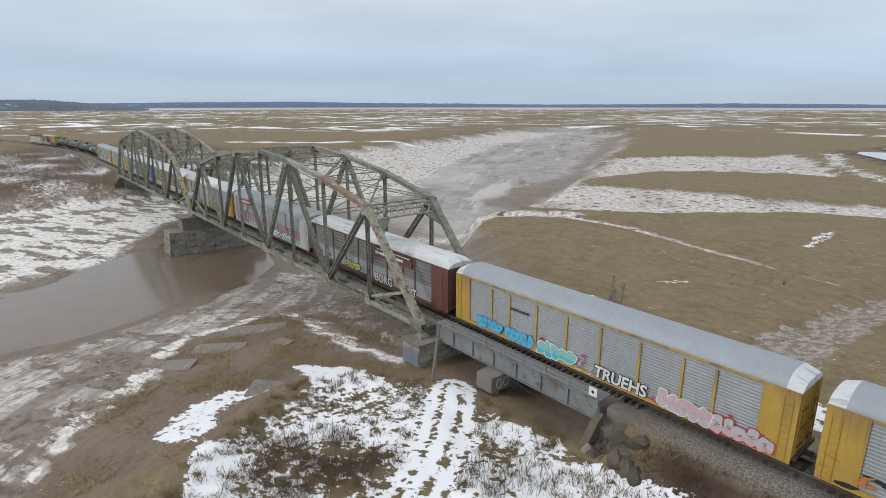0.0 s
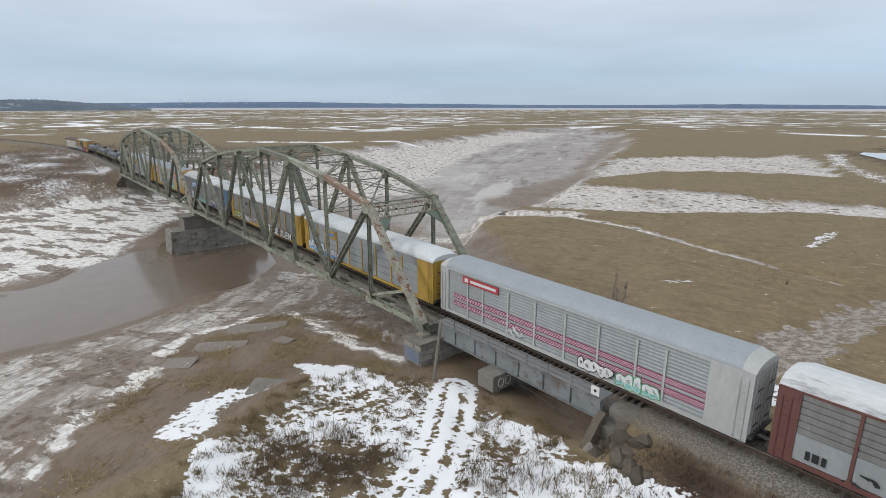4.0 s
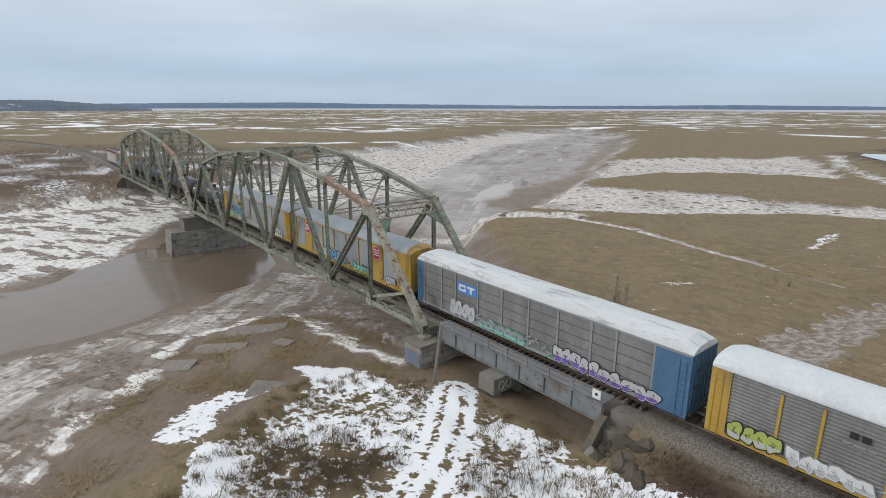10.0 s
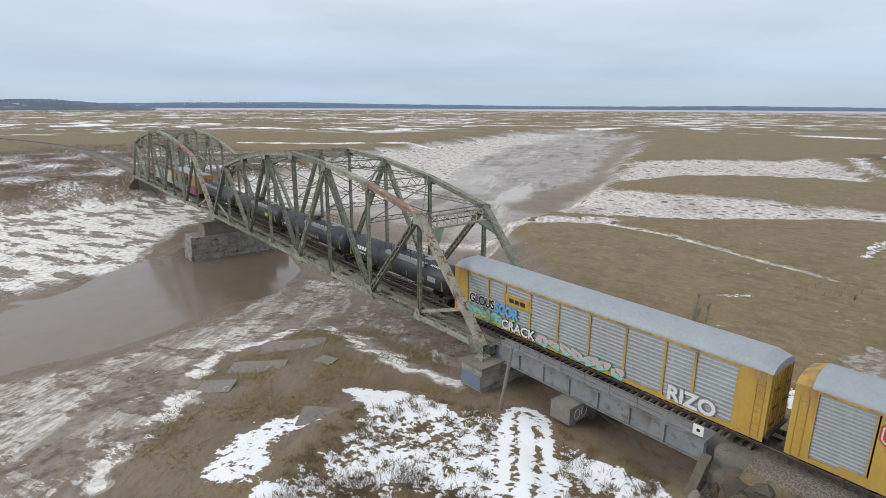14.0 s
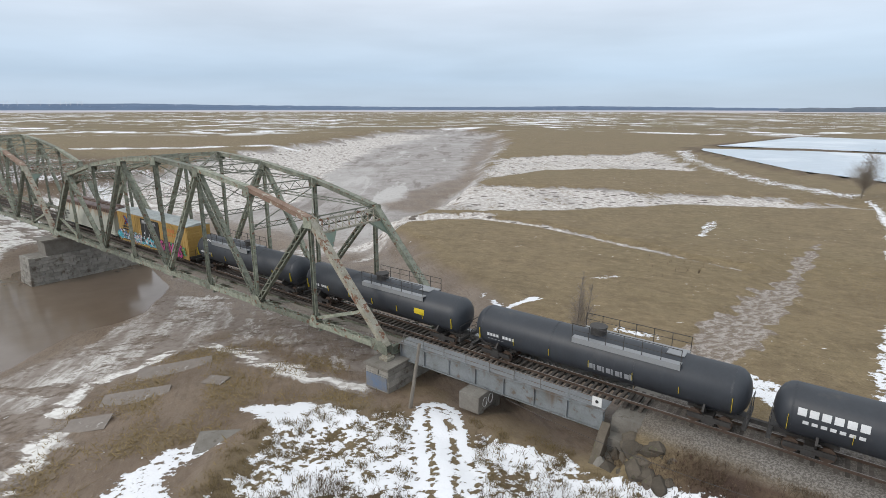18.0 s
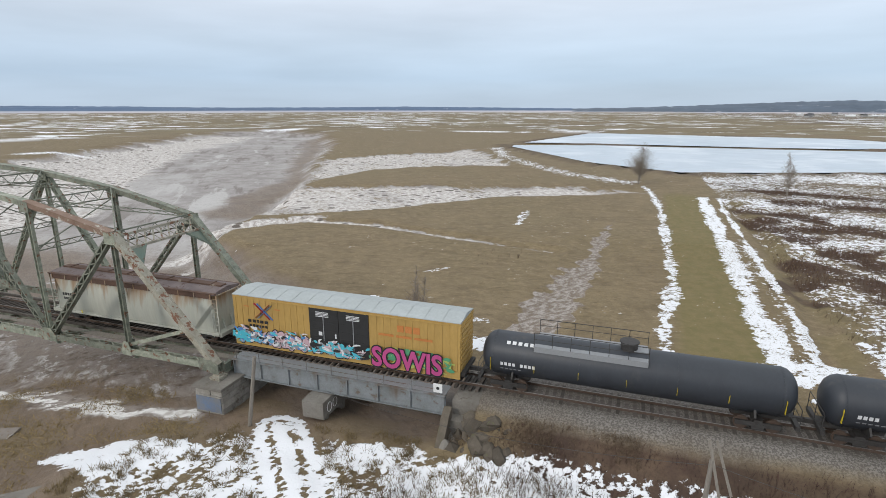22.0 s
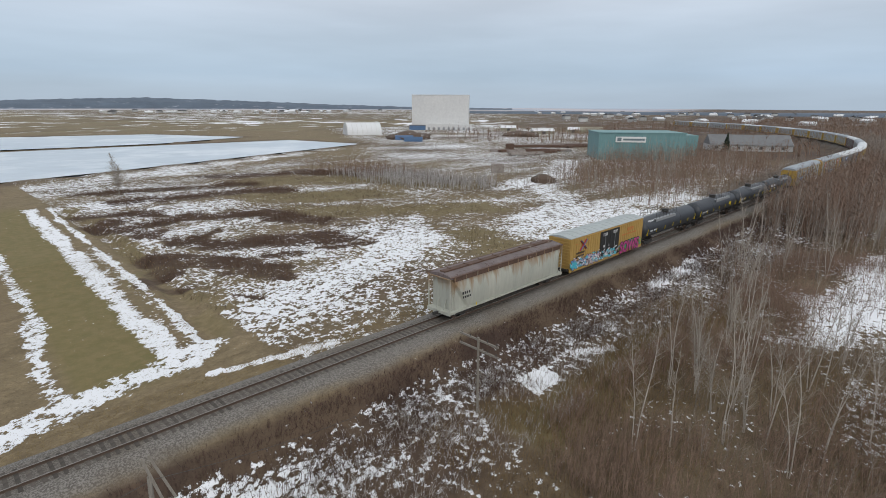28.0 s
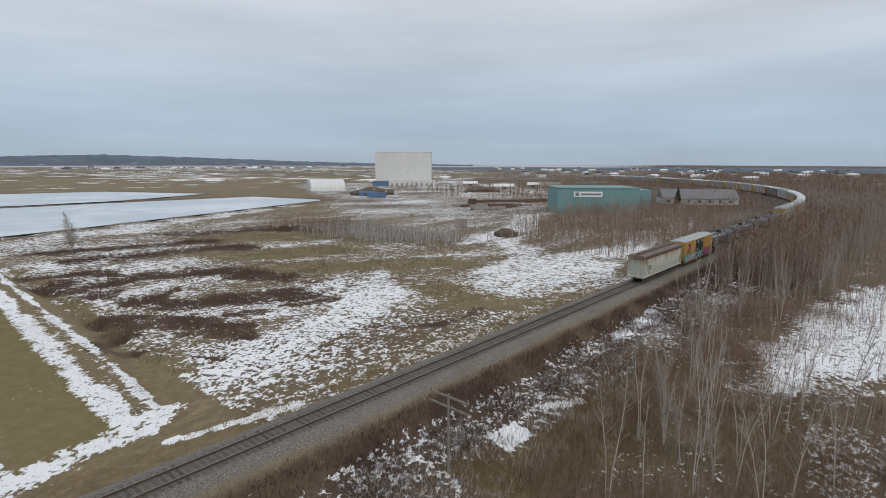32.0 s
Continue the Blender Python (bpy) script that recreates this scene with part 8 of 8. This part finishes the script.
for k, (x, y) in enumerate(spots):
    if inside(np.array([float(x)]), np.array([float(y)]), CLEAR_S)[0] > -1:
        continue
    plant(birches[k % 4], x, y, tree_rnd.uniform(0, 360), first=k < 4)
fir = thing("fir_tree", "dark green snow-tipped fir beside the shed", "tree", at=pose(333.5, 62.5, MARSH))
bm = bmesh.new()
fr = random.Random(4)
for k in range(420):
    u = fr.random() ** 0.7
    a, rr = fr.uniform(0, math.tau), 2.6 * (1 - u) + 0.15
    p = Vector((0, 0, 0.8 + 9 * u))
    q = p + Vector((math.cos(a) * rr, math.sin(a) * rr, -0.35 * rr))
    bm_bar(bm, p, q, 0.5 * (1 - u) + 0.12, 0.1)
part("crown", bm, "fir", fir)
bm = bmesh.new()
bm_tube(bm, (0, 0, -0.2), (0, 0, 8), 0.22, 6, 0.05)
part("trunk", bm, "bark", fir)


# ---- poles and wires ----
pole = thing("leaning_pole", "weathered bare wooden pole leaning in the river mud", "pole")
bm = bmesh.new()
bm_tube(bm, (4.35, -6.7, -4.4), (5.6, -6.7, 2.6), 0.16, 10, 0.12)
part("shaft", bm, "wood_grey", pole)
pole = thing("telegraph_pole", "old wooden telegraph pole with two crossarms", "pole")
bm = bmesh.new()
bm_tube(bm, (56.4, -10.7, -3.6), (56.2, -10.8, 3.6), 0.12, 10, 0.09)
part("shaft", bm, "wood_grey", pole)
for z, ln in ((3.3, 1.9), (2.5, 1.9)):
    arm = part("crossarm", bars(((56.3, -10.75 - ln, z), (56.3, -10.75 + ln, z + 0.08), 0.12, 0.14)), "wood_grey", pole)
    for k in range(5):
        y = -10.75 - ln + 0.2 + k * (2 * ln - 0.4) / 4
        bm = bmesh.new()
        bm_tube(bm, (56.3, y, z + 0.08), (56.3, y, z + 0.26), 0.04, 6)
        part("pin", bm, "steel_dark", arm)
pole = thing("telegraph_pole", "broken wooden telegraph pole with sagging crossarms", "pole")
bm = bmesh.new()
bm_tube(bm, (33.5, -10, -3.6), (33.7, -10, 3.3), 0.15, 10, 0.11)
part("shaft", bm, "wood_grey", pole)
part("crossarm", bars(((33.5, -9.9, 4.3), (34.2, -10.2, 1.4), 0.13, 0.13, (0, 1, 0))), "wood_grey", pole, "broken hanging crossarm")
part("crossarm", bars(((33.85, -9.7, 4.2), (34.7, -10.0, 1.6), 0.13, 0.13, (0, 1, 0))), "wood_grey", pole, "broken hanging crossarm")


def wire(a, b, sag):
    a, b = Vector(a), Vector(b)
    bm = bmesh.new()
    n = 14
    pts = [a.lerp(b, k / n) - Vector((0, 0, sag * 4 * (k / n) * (1 - k / n))) for k in range(n + 1)]
    for p, q in zip(pts, pts[1:]):
        bm_tube(bm, p, q, 0.014, 5)
    tagged(new("cable", mesh_of("cable", bm, "steel_dark")), "thin grey cable hanging beside the track", "cable")


wire((9.0, -3.2, -1.3), (33.6, -10, 3.0), 0.9)
wire((33.6, -10, 3.1), (56.3, -11.5, 2.6), 1.0)


# ---- stones and slabs ----
def rock(x, y, z, size, seed, material="concrete", flat=0.7):
    bm = bmesh.new()
    bmesh.ops.create_icosphere(bm, subdivisions=1, radius=1)
    r = random.Random(seed)
    s = [size * r.uniform(0.75, 1.25) for _ in range(3)]
    for v in bm.verts:
        n = 1 + 0.6 * noise.noise(v.co * 1.4 + Vector((seed * 3.1, 0, 0)))
        v.co = Vector((v.co.x * s[0] * n, v.co.y * s[1] * n, v.co.z * s[2] * flat * n))
    ob = new("boulder", mesh_of("boulder", bm, material))
    ob.matrix_basis = pose(x, y, z, 0, 0, r.uniform(0, 360))
    return tagged(ob, "rough dark boulder beside the abutment", "boulder", "boulders at the abutment")


rock_rnd = random.Random(31)
for k in range(48):
    x, y = rock_rnd.uniform(18.7, 23.2), -rock_rnd.uniform(3.2, 5.4)
    z = float(ground_height(np.array([x]), np.array([y]))[0][0])
    rock(x, y, z - 0.22, rock_rnd.choice((0.25, 0.35, 0.5, 0.75)), k, "rubble" if k % 12 else "concrete")
slab = new("concrete_slab", mesh_of("concrete_slab", boxes((-3.0, 3.0, -1.1, 1.1, -0.35, 0.35)), "concrete"))
slab.matrix_basis = pose(-2.4, -16.6, -3.55, 6, 3, 47)
tagged(slab, "tilted old concrete slab at the edge of the bank", "slab")
for x, y, w, d, rz in ((-16.6, -17.5, 2.6, 1.1, 52), (-19.5, -12.6, 3.2, 1.2, 58), (-14.9, -21.8, 1.5, 1.0, 50), (-13.2, -12.2, 1.0, 0.7, 20)):
    z = float(ground_height(np.array([x]), np.array([y]))[0][0])
    ob = new("ice_slab", mesh_of("ice_slab", boxes((-w, w, -d, d, -0.06, 0.06)), "shelf_ice"))
    ob.matrix_basis = pose(x, y, z + 0.07, 3, -3, rz)
    tagged(ob, "thin dirty ice slab lying on mud", "ice slab", "ice slabs on the mud")


# ---- what moves ----
def run_at(t):
    """Metres that the train has gone by t seconds."""
    return 13.69 * t if t < 23 else 13.69 * 23 + 14.0 * (t - 23)


def motions():
    for ob, centre in CARS:
        walk(ob, [(t * 0.5, on_track(centre + run_at(t * 0.5))) for t in range(65)])


motions()
